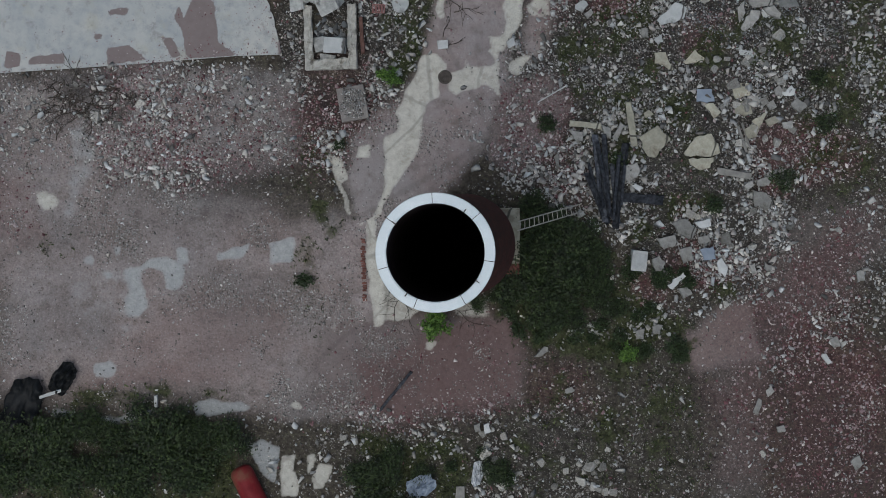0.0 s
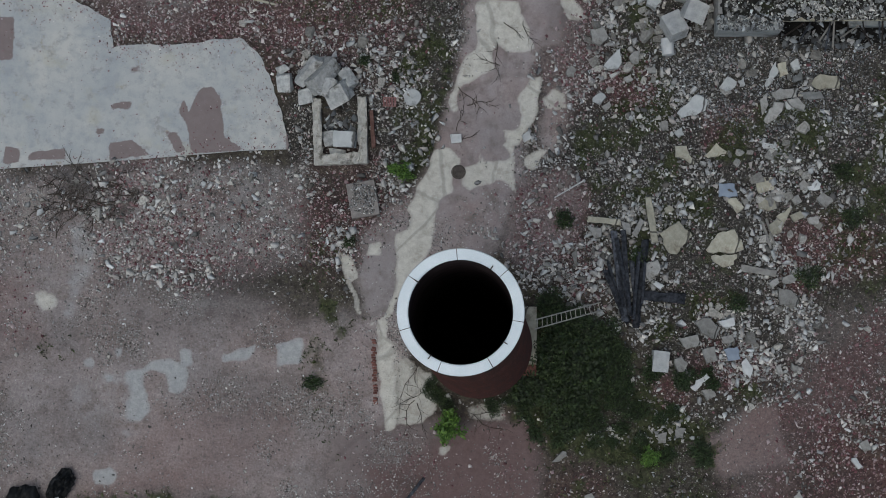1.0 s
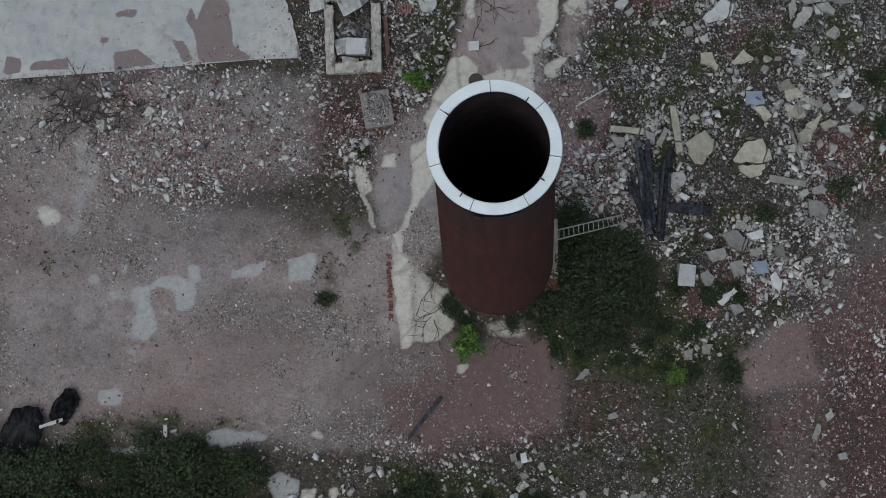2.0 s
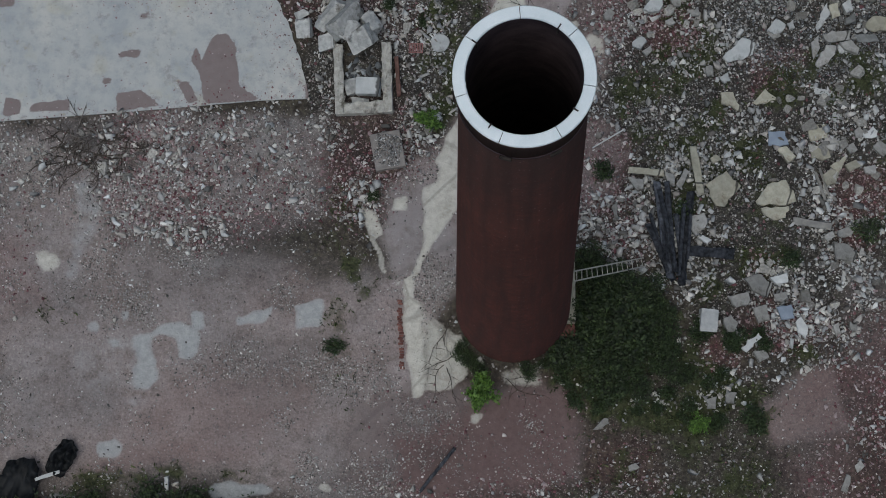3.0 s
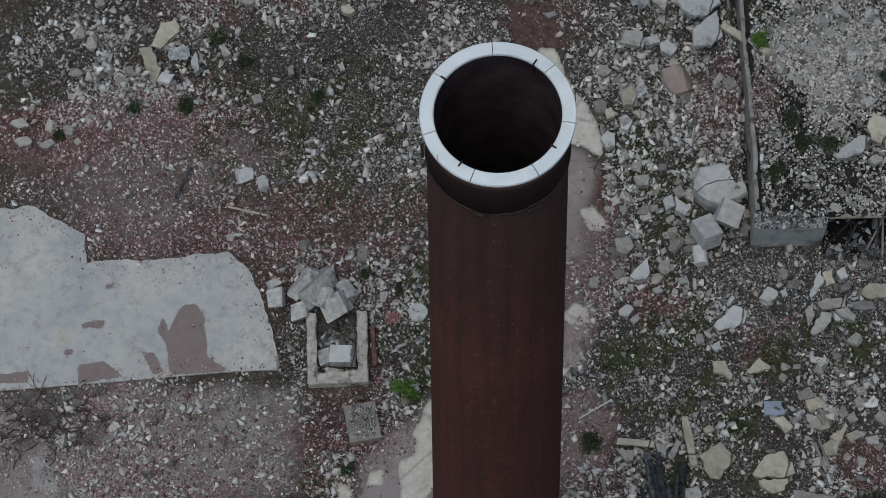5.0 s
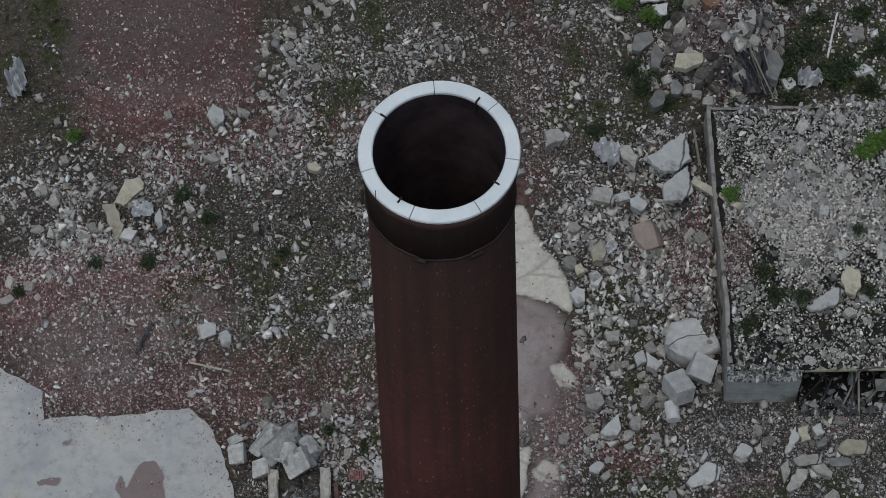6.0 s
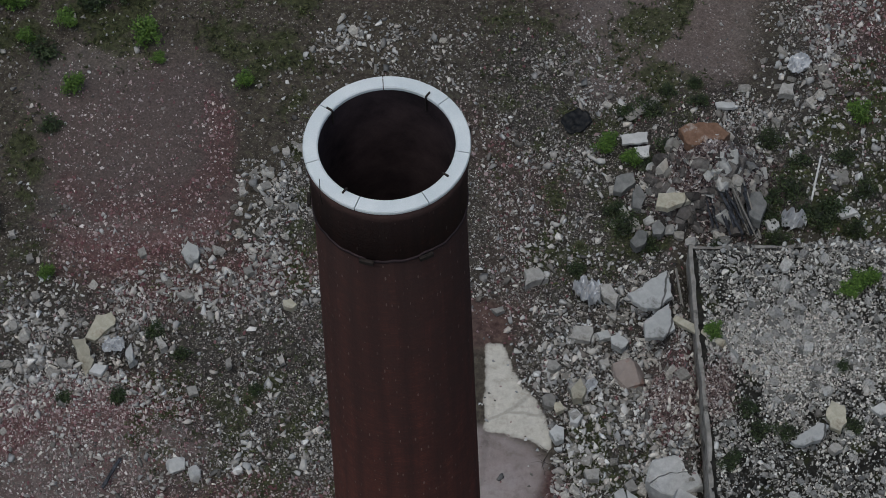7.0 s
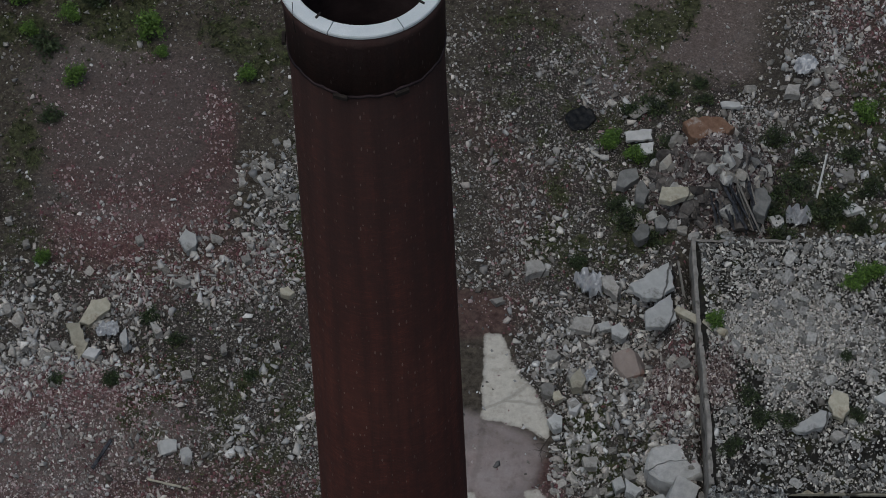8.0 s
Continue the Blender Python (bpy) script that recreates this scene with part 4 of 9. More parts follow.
def ramp(tree, fac, stops):
    r = tree.nodes.new("ShaderNodeValToRGB")
    while len(r.color_ramp.elements) < len(stops):
        r.color_ramp.elements.new(0.5)
    for e, (at, c) in zip(r.color_ramp.elements, stops):
        e.position, e.color = at, (*c, 1) if len(c) == 3 else c
    tree.links.new(fac, r.inputs["Fac"])
    return r.outputs["Color"]


def mix(tree, fac, a, b, blend="MIX"):
    m = tree.nodes.new("ShaderNodeMix")
    m.data_type, m.blend_type = "RGBA", blend
    for value, socket in ((fac, m.inputs[0]), (a, m.inputs[6]), (b, m.inputs[7])):
        if hasattr(value, "is_output"):
            tree.links.new(value, socket)
        else:
            socket.default_value = value if isinstance(value, (int, float)) else (*value, 1)
    return m.outputs[2]


def calc(tree, op, a, b=0.0, clamp=False):
    m = tree.nodes.new("ShaderNodeMath")
    m.operation, m.use_clamp = op, clamp
    for value, socket in ((a, m.inputs[0]), (b, m.inputs[1])):
        if hasattr(value, "is_output"):
            tree.links.new(value, socket)
        else:
            socket.default_value = value
    return m.outputs[0]


def bump(tree, bsdf, fac, strength, distance):
    b = add(tree, "Bump", Strength=strength, Distance=distance)
    tree.links.new(fac, b.inputs["Height"])
    if bsdf.inputs["Normal"].links:
        tree.links.new(bsdf.inputs["Normal"].links[0].from_socket, b.inputs["Normal"])
    tree.links.new(b.outputs[0], bsdf.inputs["Normal"])


def cracks(tree, scale):
    """Thin crooked cracks."""
    tc = add(tree, "TexCoord")
    n = add(tree, "TexNoise", Scale=scale * 2.5, Detail=4.0)
    tree.links.new(tc.outputs["Object"], n.inputs["Vector"])
    v = add(tree, "TexVoronoi", Scale=scale)
    v.feature = "DISTANCE_TO_EDGE"
    tree.links.new(mix(tree, 0.3, tc.outputs["Object"], n.outputs["Color"]), v.inputs["Vector"])
    return ramp(tree, v.outputs["Distance"], ((0.008, (0.85, 0.85, 0.85)), (0.02, (0, 0, 0))))


def simple(name, dark, light, scale=6.0, rough=0.85, metal=0.0, grain=60.0, relief=0.01, spread=0.0, island=False, stain=None, crack=0.0, gloss=0.12):
    """A worn surface: two colours mixed by patches and grain; spread: how far pieces differ from one another."""
    mat, tree, bsdf = material(name)
    patches, fine = noise_tex(tree, scale), noise_tex(tree, grain, 4.0, 0.7)
    col = mix(tree, ramp(tree, patches, ((0.32, (0, 0, 0)), (0.68, (1, 1, 1)))), dark, light)
    col = mix(tree, calc(tree, "MULTIPLY", fine, 0.5), col, tuple(c * 0.55 for c in dark))
    if stain:
        col = mix(tree, ramp(tree, noise_tex(tree, scale * 0.37, 5.0, 0.65), ((0.55, (0, 0, 0)), (0.66, (1, 1, 1)))), col, stain)
    if crack:
        col = mix(tree, cracks(tree, crack), col, (0.04, 0.038, 0.034))
    if spread:
        if island:
            rnd = add(tree, "NewGeometry").outputs["Random Per Island"]
        else:
            rnd = add(tree, "ObjectInfo").outputs["Random"]
        hsv = add(tree, "HueSaturation")
        tree.links.new(calc(tree, "ADD", calc(tree, "MULTIPLY", rnd, 2 * spread), 1 - spread), hsv.inputs["Value"])
        tree.links.new(col, hsv.inputs["Color"])
        col = hsv.outputs[0]
    tree.links.new(col, bsdf.inputs["Base Color"])
    bsdf.inputs["Roughness"].default_value, bsdf.inputs["Metallic"].default_value = rough, metal
    bsdf.inputs["Specular IOR Level"].default_value = gloss
    if relief:
        bump(tree, bsdf, fine, 0.6, relief)
        bump(tree, bsdf, patches, 0.5, relief * 3)
    return mat


def rubble_material(name, stops, rough=0.9, warm=0.5):
    """Broken stones: each one takes its own shade and its own tint, cream or bluish grey."""
    mat, tree, bsdf = material(name)
    rnd = add(tree, "NewGeometry").outputs["Random Per Island"]
    col = ramp(tree, rnd, stops)
    other = calc(tree, "FRACT", calc(tree, "MULTIPLY", rnd, 37.7))
    tint = ramp(tree, other, ((0.0, (0.92, 1.0, 1.06)), (0.35, (1, 1, 1)), (0.7, (1.04, 1.0, 0.9)), (1.0, (1.1, 0.96, 0.86))))
    col = mix(tree, warm, col, mix(tree, 1.0, col, tint, "MULTIPLY"))
    fine, blotch = noise_tex(tree, 22.0, 5.0, 0.7), noise_tex(tree, 6.0, 4.0, 0.65)
    col = mix(tree, ramp(tree, blotch, ((0.56, (0, 0, 0)), (0.72, (0.6, 0.6, 0.6)))), col, mix(tree, 0.5, col, (0.1, 0.088, 0.07)))
    col = mix(tree, ramp(tree, fine, ((0.3, (0.7, 0.7, 0.7)), (0.55, (0, 0, 0)))), col, mix(tree, 0.4, col, (0.1, 0.09, 0.08)))
    tree.links.new(col, bsdf.inputs["Base Color"])
    bsdf.inputs["Roughness"].default_value = rough
    bump(tree, bsdf, fine, 0.5, 0.015)
    return mat


def ground_material():
    mat, tree, bsdf = material("ground")
    a, b, c = add(tree, "Attribute"), add(tree, "Attribute"), add(tree, "Attribute")
    a.attribute_name, b.attribute_name, c.attribute_name = "soil", "cover", "tint"
    sa, sb, sc = add(tree, "SeparateColor"), add(tree, "SeparateColor"), add(tree, "SeparateColor")
    tree.links.new(c.outputs["Color"], sc.inputs[0])
    rose, cool = sc.outputs[0], sc.outputs[1]
    tree.links.new(a.outputs["Color"], sa.inputs[0])
    tree.links.new(b.outputs["Color"], sb.inputs[0])
    red, green, pale = sa.outputs
    dark, gravel, paved = sb.outputs
    bricks = calc(tree, "MULTIPLY", b.outputs["Alpha"], calc(tree, "SUBTRACT", 1.0, calc(tree, "MULTIPLY", red, 0.6)))
    gravel = calc(tree, "MULTIPLY", gravel, calc(tree, "SUBTRACT", 1.0, paved))
    big, mid, fine = noise_tex(tree, 0.5, 6, 0.6), noise_tex(tree, 3.0, 8, 0.7), noise_tex(tree, 28.0, 5, 0.75)
    patchy = ramp(tree, mid, ((0.36, (0, 0, 0)), (0.64, (1, 1, 1))))
    col = mix(tree, patchy, (0.028, 0.0245, 0.019), (0.098, 0.085, 0.067))
    # between loose stones the soil is darkened to stand in for crevice shade
    col = mix(tree, calc(tree, "MULTIPLY", gravel, 0.85), col, mix(tree, patchy, (0.012, 0.0115, 0.0105), (0.062, 0.06, 0.056)))
    # packed dirt: greyish, rosy and bluish stretches of a few metres, blotched at two finer scales
    wide, blotch = noise_tex(tree, 0.16, 4, 0.55), noise_tex(tree, 1.1, 7, 0.68)
    dirt = mix(tree, ramp(tree, big, ((0.36, (0, 0, 0)), (0.62, (1, 1, 1)))), (0.27, 0.211, 0.197), (0.36, 0.311, 0.296))
    dirt = mix(tree, ramp(tree, wide, ((0.4, (0, 0, 0)), (0.62, (0.8, 0.8, 0.8)))), dirt, (0.29, 0.275, 0.272))
    dirt = mix(tree, ramp(tree, blotch, ((0.34, (0.75, 0.75, 0.75)), (0.5, (0, 0, 0)))), dirt, (0.18, 0.151, 0.141))
    dirt = mix(tree, ramp(tree, blotch, ((0.56, (0, 0, 0)), (0.74, (0.6, 0.6, 0.6)))), dirt, (0.42, 0.388, 0.37))
    dirt = mix(tree, rose, dirt, mix(tree, patchy, (0.2, 0.128, 0.117), (0.285, 0.198, 0.184)))
    dirt = mix(tree, calc(tree, "MULTIPLY", patchy, 0.22), dirt, (0.15, 0.12, 0.11))
    col = mix(tree, red, col, dirt)
    col = mix(tree, calc(tree, "MULTIPLY", rose, calc(tree, "SUBTRACT", 0.85, calc(tree, "MULTIPLY", red, 0.85))), col, mix(tree, patchy, (0.085, 0.056, 0.058), (0.175, 0.125, 0.128)))
    col = mix(tree, calc(tree, "MULTIPLY", bricks, 0.7), col, mix(tree, patchy, (0.068, 0.029, 0.03), (0.162, 0.083, 0.082)))
    # gravel packed in the soil: every cell is a small angular stone of its own shade
    tc = add(tree, "TexCoord")
    bare = calc(tree, "SUBTRACT", 1.0, calc(tree, "MULTIPLY", paved, 0.96))
    some_red = calc(tree, "MULTIPLY", calc(tree, "SUBTRACT", 1.0, red), 0.1)
    gravelly = calc(tree, "ADD", calc(tree, "MAXIMUM", calc(tree, "MULTIPLY", gravel, 0.8), some_red), calc(tree, "ADD", 0.1, calc(tree, "MULTIPLY", calc(tree, "SUBTRACT", mid, 0.5), 1.2)))
    gravelly = calc(tree, "MULTIPLY", gravelly, bare)
    for scale, share in ((6.0, 0.3), (10.0, 0.6), (17.0, 0.6)):
        v = add(tree, "TexVoronoi", Scale=scale, Randomness=1.0)
        tree.links.new(tc.outputs["Object"], v.inputs["Vector"])
        sep = add(tree, "SeparateColor")
        tree.links.new(v.outputs["Color"], sep.inputs[0])
        shade = ramp(tree, sep.outputs[0], ((0.0, (0.03, 0.027, 0.023)), (0.35, (0.07, 0.06, 0.054)), (0.6, (0.14, 0.122, 0.114)), (0.85, (0.25, 0.24, 0.222)), (1.0, (0.42, 0.41, 0.39))))
        shade = mix(tree, calc(tree, "MULTIPLY", calc(tree, "MAXIMUM", bricks, calc(tree, "MULTIPLY", red, 0.5)), 0.8), shade, mix(tree, 1.0, shade, (1.18, 0.84, 0.88), "MULTIPLY"))
        shade = mix(tree, calc(tree, "MULTIPLY", red, 0.65), shade, (0.27, 0.232, 0.218))
        shape = calc(tree, "LESS_THAN", v.outputs["Distance"], calc(tree, "ADD", 0.3, calc(tree, "MULTIPLY", sep.outputs[1], 0.25)))
        keep = calc(tree, "MULTIPLY", shape, calc(tree, "LESS_THAN", sep.outputs[2], calc(tree, "MULTIPLY", gravelly, share)))
        col = mix(tree, keep, col, shade)
        bump(tree, bsdf, keep, 0.6, 0.03)
    col = mix(tree, calc(tree, "MULTIPLY", dark, calc(tree, "ADD", mid, 0.15)), col, (0.04, 0.039, 0.038))
    wild = calc(tree, "MULTIPLY", calc(tree, "SUBTRACT", 1.0, calc(tree, "MAXIMUM", paved, red)), 0.24)
    moss = ramp(tree, calc(tree, "ADD", calc(tree, "MAXIMUM", calc(tree, "MULTIPLY", green, 0.75), wild), calc(tree, "MULTIPLY", mid, 0.6)), ((0.54, (0, 0, 0)), (0.8, (0.85, 0.85, 0.85))))
    col = mix(tree, moss, col, mix(tree, patchy, (0.016, 0.022, 0.008), (0.066, 0.078, 0.032)))
    speck = ramp(tree, noise_tex(tree, 8.0, 6, 0.75), ((0.3, (0.4, 0.4, 0.4)), (0.5, (0.95, 0.95, 0.95)), (0.7, (1.75, 1.7, 1.65))))
    packed = calc(tree, "SUBTRACT", 1.0, calc(tree, "MULTIPLY", calc(tree, "MAXIMUM", calc(tree, "MULTIPLY", red, 0.65), paved), 0.92))
    col = mix(tree, packed, col, mix(tree, 1.0, col, speck, "MULTIPLY"))
    slab = ramp(tree, calc(tree, "ADD", pale, calc(tree, "MULTIPLY", calc(tree, "SUBTRACT", mid, 0.5), 0.9)), ((0.36, (0, 0, 0)), (0.62, (1, 1, 1))))
    slab = calc(tree, "MULTIPLY", slab, pale)
    col = mix(tree, calc(tree, "MULTIPLY", cracks(tree, 0.17), calc(tree, "MULTIPLY", paved, 0.2)), col, (0.05, 0.045, 0.04))
    col = mix(tree, slab, col, mix(tree, big, mix(tree, patchy, (0.42, 0.4, 0.34), (0.54, 0.52, 0.45)), mix(tree, patchy, (0.49, 0.48, 0.43), (0.62, 0.61, 0.55))))
    chilled = ramp(tree, calc(tree, "ADD", cool, calc(tree, "MULTIPLY", calc(tree, "SUBTRACT", blotch, 0.5), 1.1)), ((0.3, (0, 0, 0)), (0.62, (0.9, 0.9, 0.9))))
    col = mix(tree, calc(tree, "MULTIPLY", chilled, calc(tree, "POWER", cool, 0.6)), col, mix(tree, patchy, (0.3, 0.315, 0.315), (0.42, 0.43, 0.42)))
    # worn slabs: thin cracks, brown wear in blotches
    col = mix(tree, calc(tree, "MULTIPLY", cracks(tree, 0.3), calc(tree, "MULTIPLY", pale, 0.35)), col, (0.07, 0.062, 0.054))
    worn = ramp(tree, noise_tex(tree, 1.7, 8, 0.7), ((0.5, (0, 0, 0)), (0.68, (0.55, 0.55, 0.55))))
    col = mix(tree, calc(tree, "MULTIPLY", worn, pale), col, (0.25, 0.215, 0.18))
    soiled = calc(tree, "SUBTRACT", 1.0, calc(tree, "MULTIPLY", calc(tree, "MAXIMUM", calc(tree, "MAXIMUM", red, pale), paved), 0.7))
    col = mix(tree, calc(tree, "MULTIPLY", ramp(tree, fine, ((0.45, (0, 0, 0)), (0.75, (0.55, 0.55, 0.55)))), soiled), col, (0.06, 0.053, 0.046))
    tree.links.new(col, bsdf.inputs["Base Color"])
    bsdf.inputs["Roughness"].default_value = 0.92
    bump(tree, bsdf, fine, 0.5, 0.02)
    bump(tree, bsdf, mid, 0.4, 0.06)
    return mat


GROUND = ground_material()
STONE_PALE = rubble_material("stone_pale", ((0.0, (0.09, 0.087, 0.082)), (0.12, (0.2, 0.197, 0.188)), (0.3, (0.34, 0.338, 0.325)), (0.6, (0.45, 0.448, 0.43)), (0.88, (0.57, 0.568, 0.55)), (1.0, (0.8, 0.805, 0.785))), warm=0.5)
STONE_FINE = rubble_material("stone_fine", ((0.0, (0.055, 0.052, 0.05)), (0.25, (0.13, 0.126, 0.122)), (0.5, (0.23, 0.228, 0.222)), (0.78, (0.34, 0.34, 0.333)), (0.95, (0.5, 0.5, 0.49)), (1.0, (0.74, 0.745, 0.735))), warm=0.4)
STONE_ROOF = rubble_material("stone_roof", ((0.0, (0.035, 0.035, 0.033)), (0.22, (0.11, 0.112, 0.108)), (0.5, (0.25, 0.253, 0.243)), (0.75, (0.39, 0.394, 0.378)), (0.92, (0.56, 0.566, 0.545)), (1.0, (0.82, 0.83, 0.805))), warm=0.35)
STONE_GREY = rubble_material("stone_grey", ((0.0, (0.025, 0.026, 0.028)), (0.5, (0.125, 0.135, 0.143)), (0.85, (0.26, 0.276, 0.287)), (1.0, (0.52, 0.55, 0.565))))
STONE_RED = rubble_material("stone_red", ((0.0, (0.075, 0.034, 0.04)), (0.25, (0.17, 0.078, 0.088)), (0.55, (0.26, 0.185, 0.193)), (0.85, (0.38, 0.325, 0.328)), (0.96, (0.54, 0.495, 0.485)), (1.0, (0.76, 0.74, 0.725))), warm=0.15)
CONCRETE = simple("concrete", (0.24, 0.235, 0.216), (0.42, 0.415, 0.388), 3.0, 0.88, 0, 26, 0.03, 0.3, stain=(0.15, 0.143, 0.125), crack=0.5)
CONCRETE_WARM = simple("concrete_warm", (0.33, 0.315, 0.245), (0.54, 0.52, 0.42), 2.6, 0.9, 0, 26, 0.03, 0.2, stain=(0.23, 0.205, 0.155), crack=0.4)
CONCRETE_WALL = simple("concrete_wall", (0.27, 0.288, 0.28), (0.45, 0.468, 0.455), 1.2, 0.9, 0, 30, 0.012, 0.1, stain=(0.09, 0.088, 0.08))
CONCRETE_GREY = simple("concrete_grey", (0.4, 0.415, 0.405), (0.57, 0.585, 0.57), 2.0, 0.85, 0, 45, 0.012, 0.15, stain=(0.2, 0.205, 0.19), crack=0.45)


# ---- helpers for building ----
def part(name, bm, mat, parent=None, label="", smooth=False):
    """One bmesh as one mesh object, under a thing or a part."""
    me = bpy.data.meshes.new(name)
    bm.to_mesh(me)
    bm.free()
    me.materials.append(mat)
    if smooth:
        me.shade_smooth()
    ob = new(name, me)
    if parent:
        ob.parent = parent
    if label:
        tagged(ob, label)
    return ob


def thing(name, label, category, m, group=""):
    ob = new(name)
    ob.empty_display_size = 0.2
    ob.matrix_basis = m
    return tagged(ob, label, category, group)


def box(bm, sx, sy, sz, m=Matrix(), bevel=0.0, jitter=0.0, rng=None):
    """A box standing on z = 0 of the pose m."""
    made = bmesh.ops.create_cube(bm, size=1.0, matrix=m @ Matrix.Translation((0, 0, sz / 2)) @ Matrix.Diagonal((sx, sy, sz, 1)))
    verts = made["verts"]
    if jitter and rng:
        for v in verts:
            v.co += Vector((rng.uniform(-1, 1), rng.uniform(-1, 1), rng.uniform(-1, 1))) * jitter
    if bevel:
        edges = {e for v in verts for e in v.link_edges}
        bmesh.ops.bevel(bm, geom=list(edges), offset=bevel, segments=1, affect="EDGES")
    return bm


def tube(bm, points, radius, sides=6):
    """A rod along points; radius: one number, or one for each point."""
    points = [Vector(p) for p in points]
    radii = radius if isinstance(radius, (list, tuple)) else [radius] * len(points)
    rings = []
    for n, p in enumerate(points):
        way = (points[min(n + 1, len(points) - 1)] - points[max(n - 1, 0)]).normalized()
        side = way.cross(Vector((0, 0, 1)))
        side = side.normalized() if side.length > 1e-3 else Vector((1, 0, 0))
        up = side.cross(way)
        rings.append([bm.verts.new(p + (side * math.cos(a) + up * math.sin(a)) * radii[n]) for a in (2 * math.pi * k / sides for k in range(sides))])
    for r0, r1 in zip(rings, rings[1:]):
        for k in range(sides):
            bm.faces.new((r0[k], r0[(k + 1) % sides], r1[(k + 1) % sides], r1[k]))
    bm.faces.new(rings[0][::-1])
    bm.faces.new(rings[-1])
    return bm


def lathe(bm, profile, sides=96, closed=False, a0=0.0, a1=2 * math.pi):
    """Turns a profile of (radius, z) about the z axis."""
    full = abs(a1 - a0 - 2 * math.pi) < 1e-6
    count = sides if full else sides + 1
    rings = [[bm.verts.new((r * math.cos(a), r * math.sin(a), z)) for r, z in profile] for a in (a0 + (a1 - a0) * k / sides for k in range(count))]
    pairs = list(zip(rings, rings[1:])) + ([(rings[-1], rings[0])] if full else [])
    steps = len(profile) if closed else len(profile) - 1
    for u, v in pairs:
        for k in range(steps):
            j = (k + 1) % len(profile)
            bm.faces.new((u[k], v[k], v[j], u[j]))
    if closed and not full:
        bm.faces.new(rings[0][::-1])
        bm.faces.new(rings[-1])
    return bm


# ---- ground ----
def spaced(lo, hi, step, far):
    mid = list(np.arange(lo, hi + step / 2, step))
    out, gap = [], step
    while (out[-1] if out else 0) < far:
        gap *= 1.35
        out.append((out[-1] if out else 0) + gap)
    return np.array([lo - d for d in out[::-1]] + mid + [hi + d for d in out])


def build_ground():
    gx, gy = spaced(-31, 27, 0.15, 2500), spaced(-20, 57, 0.15, 2500)
    x, y = np.meshgrid(gx, gy, indexing="ij")
    x, y = x.ravel(), y.ravel()
    near = (abs(x) < 60) & (abs(y) < 90)
    z = np.zeros_like(x)
    z[near] = height(x[near], y[near])
    nx, ny = len(gx), len(gy)
    i, j = np.meshgrid(np.arange(nx - 1), np.arange(ny - 1), indexing="ij")
    a = (i * ny + j).ravel()
    quads = np.stack([a, a + ny, a + ny + 1, a + 1], 1)
    me = bpy.data.meshes.new("ground")
    me.vertices.add(len(x))
    me.vertices.foreach_set("co", np.stack([x, y, z], 1).astype(np.float32).ravel())
    me.loops.add(quads.size)
    me.loops.foreach_set("vertex_index", quads.astype(np.int32).ravel())
    me.polygons.add(len(quads))
    me.polygons.foreach_set("loop_start", np.arange(0, quads.size, 4, dtype=np.int32))
    me.update(calc_edges=True)
    me.validate()
    me.shade_smooth()
    for name, channels in (("soil", ("red", "grass", "pale")), ("cover", ("dark", "rubble", "paved")), ("tint", ("rose", "cool"))):
        layer = me.color_attributes.new(name, "FLOAT_COLOR", "POINT")
        values = np.zeros((len(x), 4), np.float32)
        values[:, 3] = 1
        for k, c in enumerate(channels):
            values[near, k] = np.clip(weeds(x[near], y[near]) if c == "grass" else level(c, x[near], y[near]), 0, 1)
        if name == "soil":
            values[~near, 1] = 0.8
        elif name == "cover":
            values[:, 3] = 0
            values[near, 3] = np.clip(level("brick", x[near], y[near]), 0, 1)
        layer.data.foreach_set("color", values.ravel())
    me.materials.append(GROUND)
    return tagged(new("ground", me), "reddish dirt ground with crushed rubble and moss", "ground", kind="structure")


build_ground()


# ---- loose rubble ----
RNG = np.random.default_rng(11)


CHIP = np.array([(0.55, 0.05, -0.5), (0.05, 0.55, -0.5), (-0.55, -0.05, -0.5), (-0.05, -0.55, -0.5), (0.2, 0.15, 0.5), (-0.25, -0.1, 0.42)])
CHIP_TRIS = np.array([(0, 1, 4), (1, 5, 4), (1, 2, 5), (2, 3, 5), (3, 4, 5), (3, 0, 4)])


def stone_shapes(count, seed, base, spread):
    """Broken lumps of unit size, each pulled out of shape in its own way."""
    r = np.random.default_rng(seed)
    return np.array([base * r.uniform(0.7, 1.15, (1, 3)) + r.uniform(-spread, spread, base.shape) for _ in range(count)])


def shard_shapes(count, seed, points):
    """Angular shards of about unit size: hulls of a few points pushed out towards the faces of a box."""
    r, out = np.random.default_rng(seed), []
    for _ in range(count):
        p = r.uniform(-1, 1, (points, 3))
        p = p / np.abs(p).max(1)[:, None] ** 0.75 * 0.5 * np.array([1.1, r.uniform(0.6, 1.0), r.uniform(0.6, 1.0)])
        bm = bmesh.new()
        for co in p:
            bm.verts.new(co)
        bmesh.ops.convex_hull(bm, input=list(bm.verts))
        bmesh.ops.delete(bm, geom=[v for v in bm.verts if not v.link_faces], context="VERTS")
        bmesh.ops.recalc_face_normals(bm, faces=bm.faces)
        bmesh.ops.triangulate(bm, faces=bm.faces)
        bm.verts.index_update()
        out.append((np.array([v.co[:] for v in bm.verts]), np.array([[v.index for v in f.verts] for f in bm.faces])))
        bm.free()
    return out


LUMPS, CHIPS = shard_shapes(70, 5, 11), [(c, CHIP_TRIS) for c in stone_shapes(80, 6, CHIP, 0.2)]


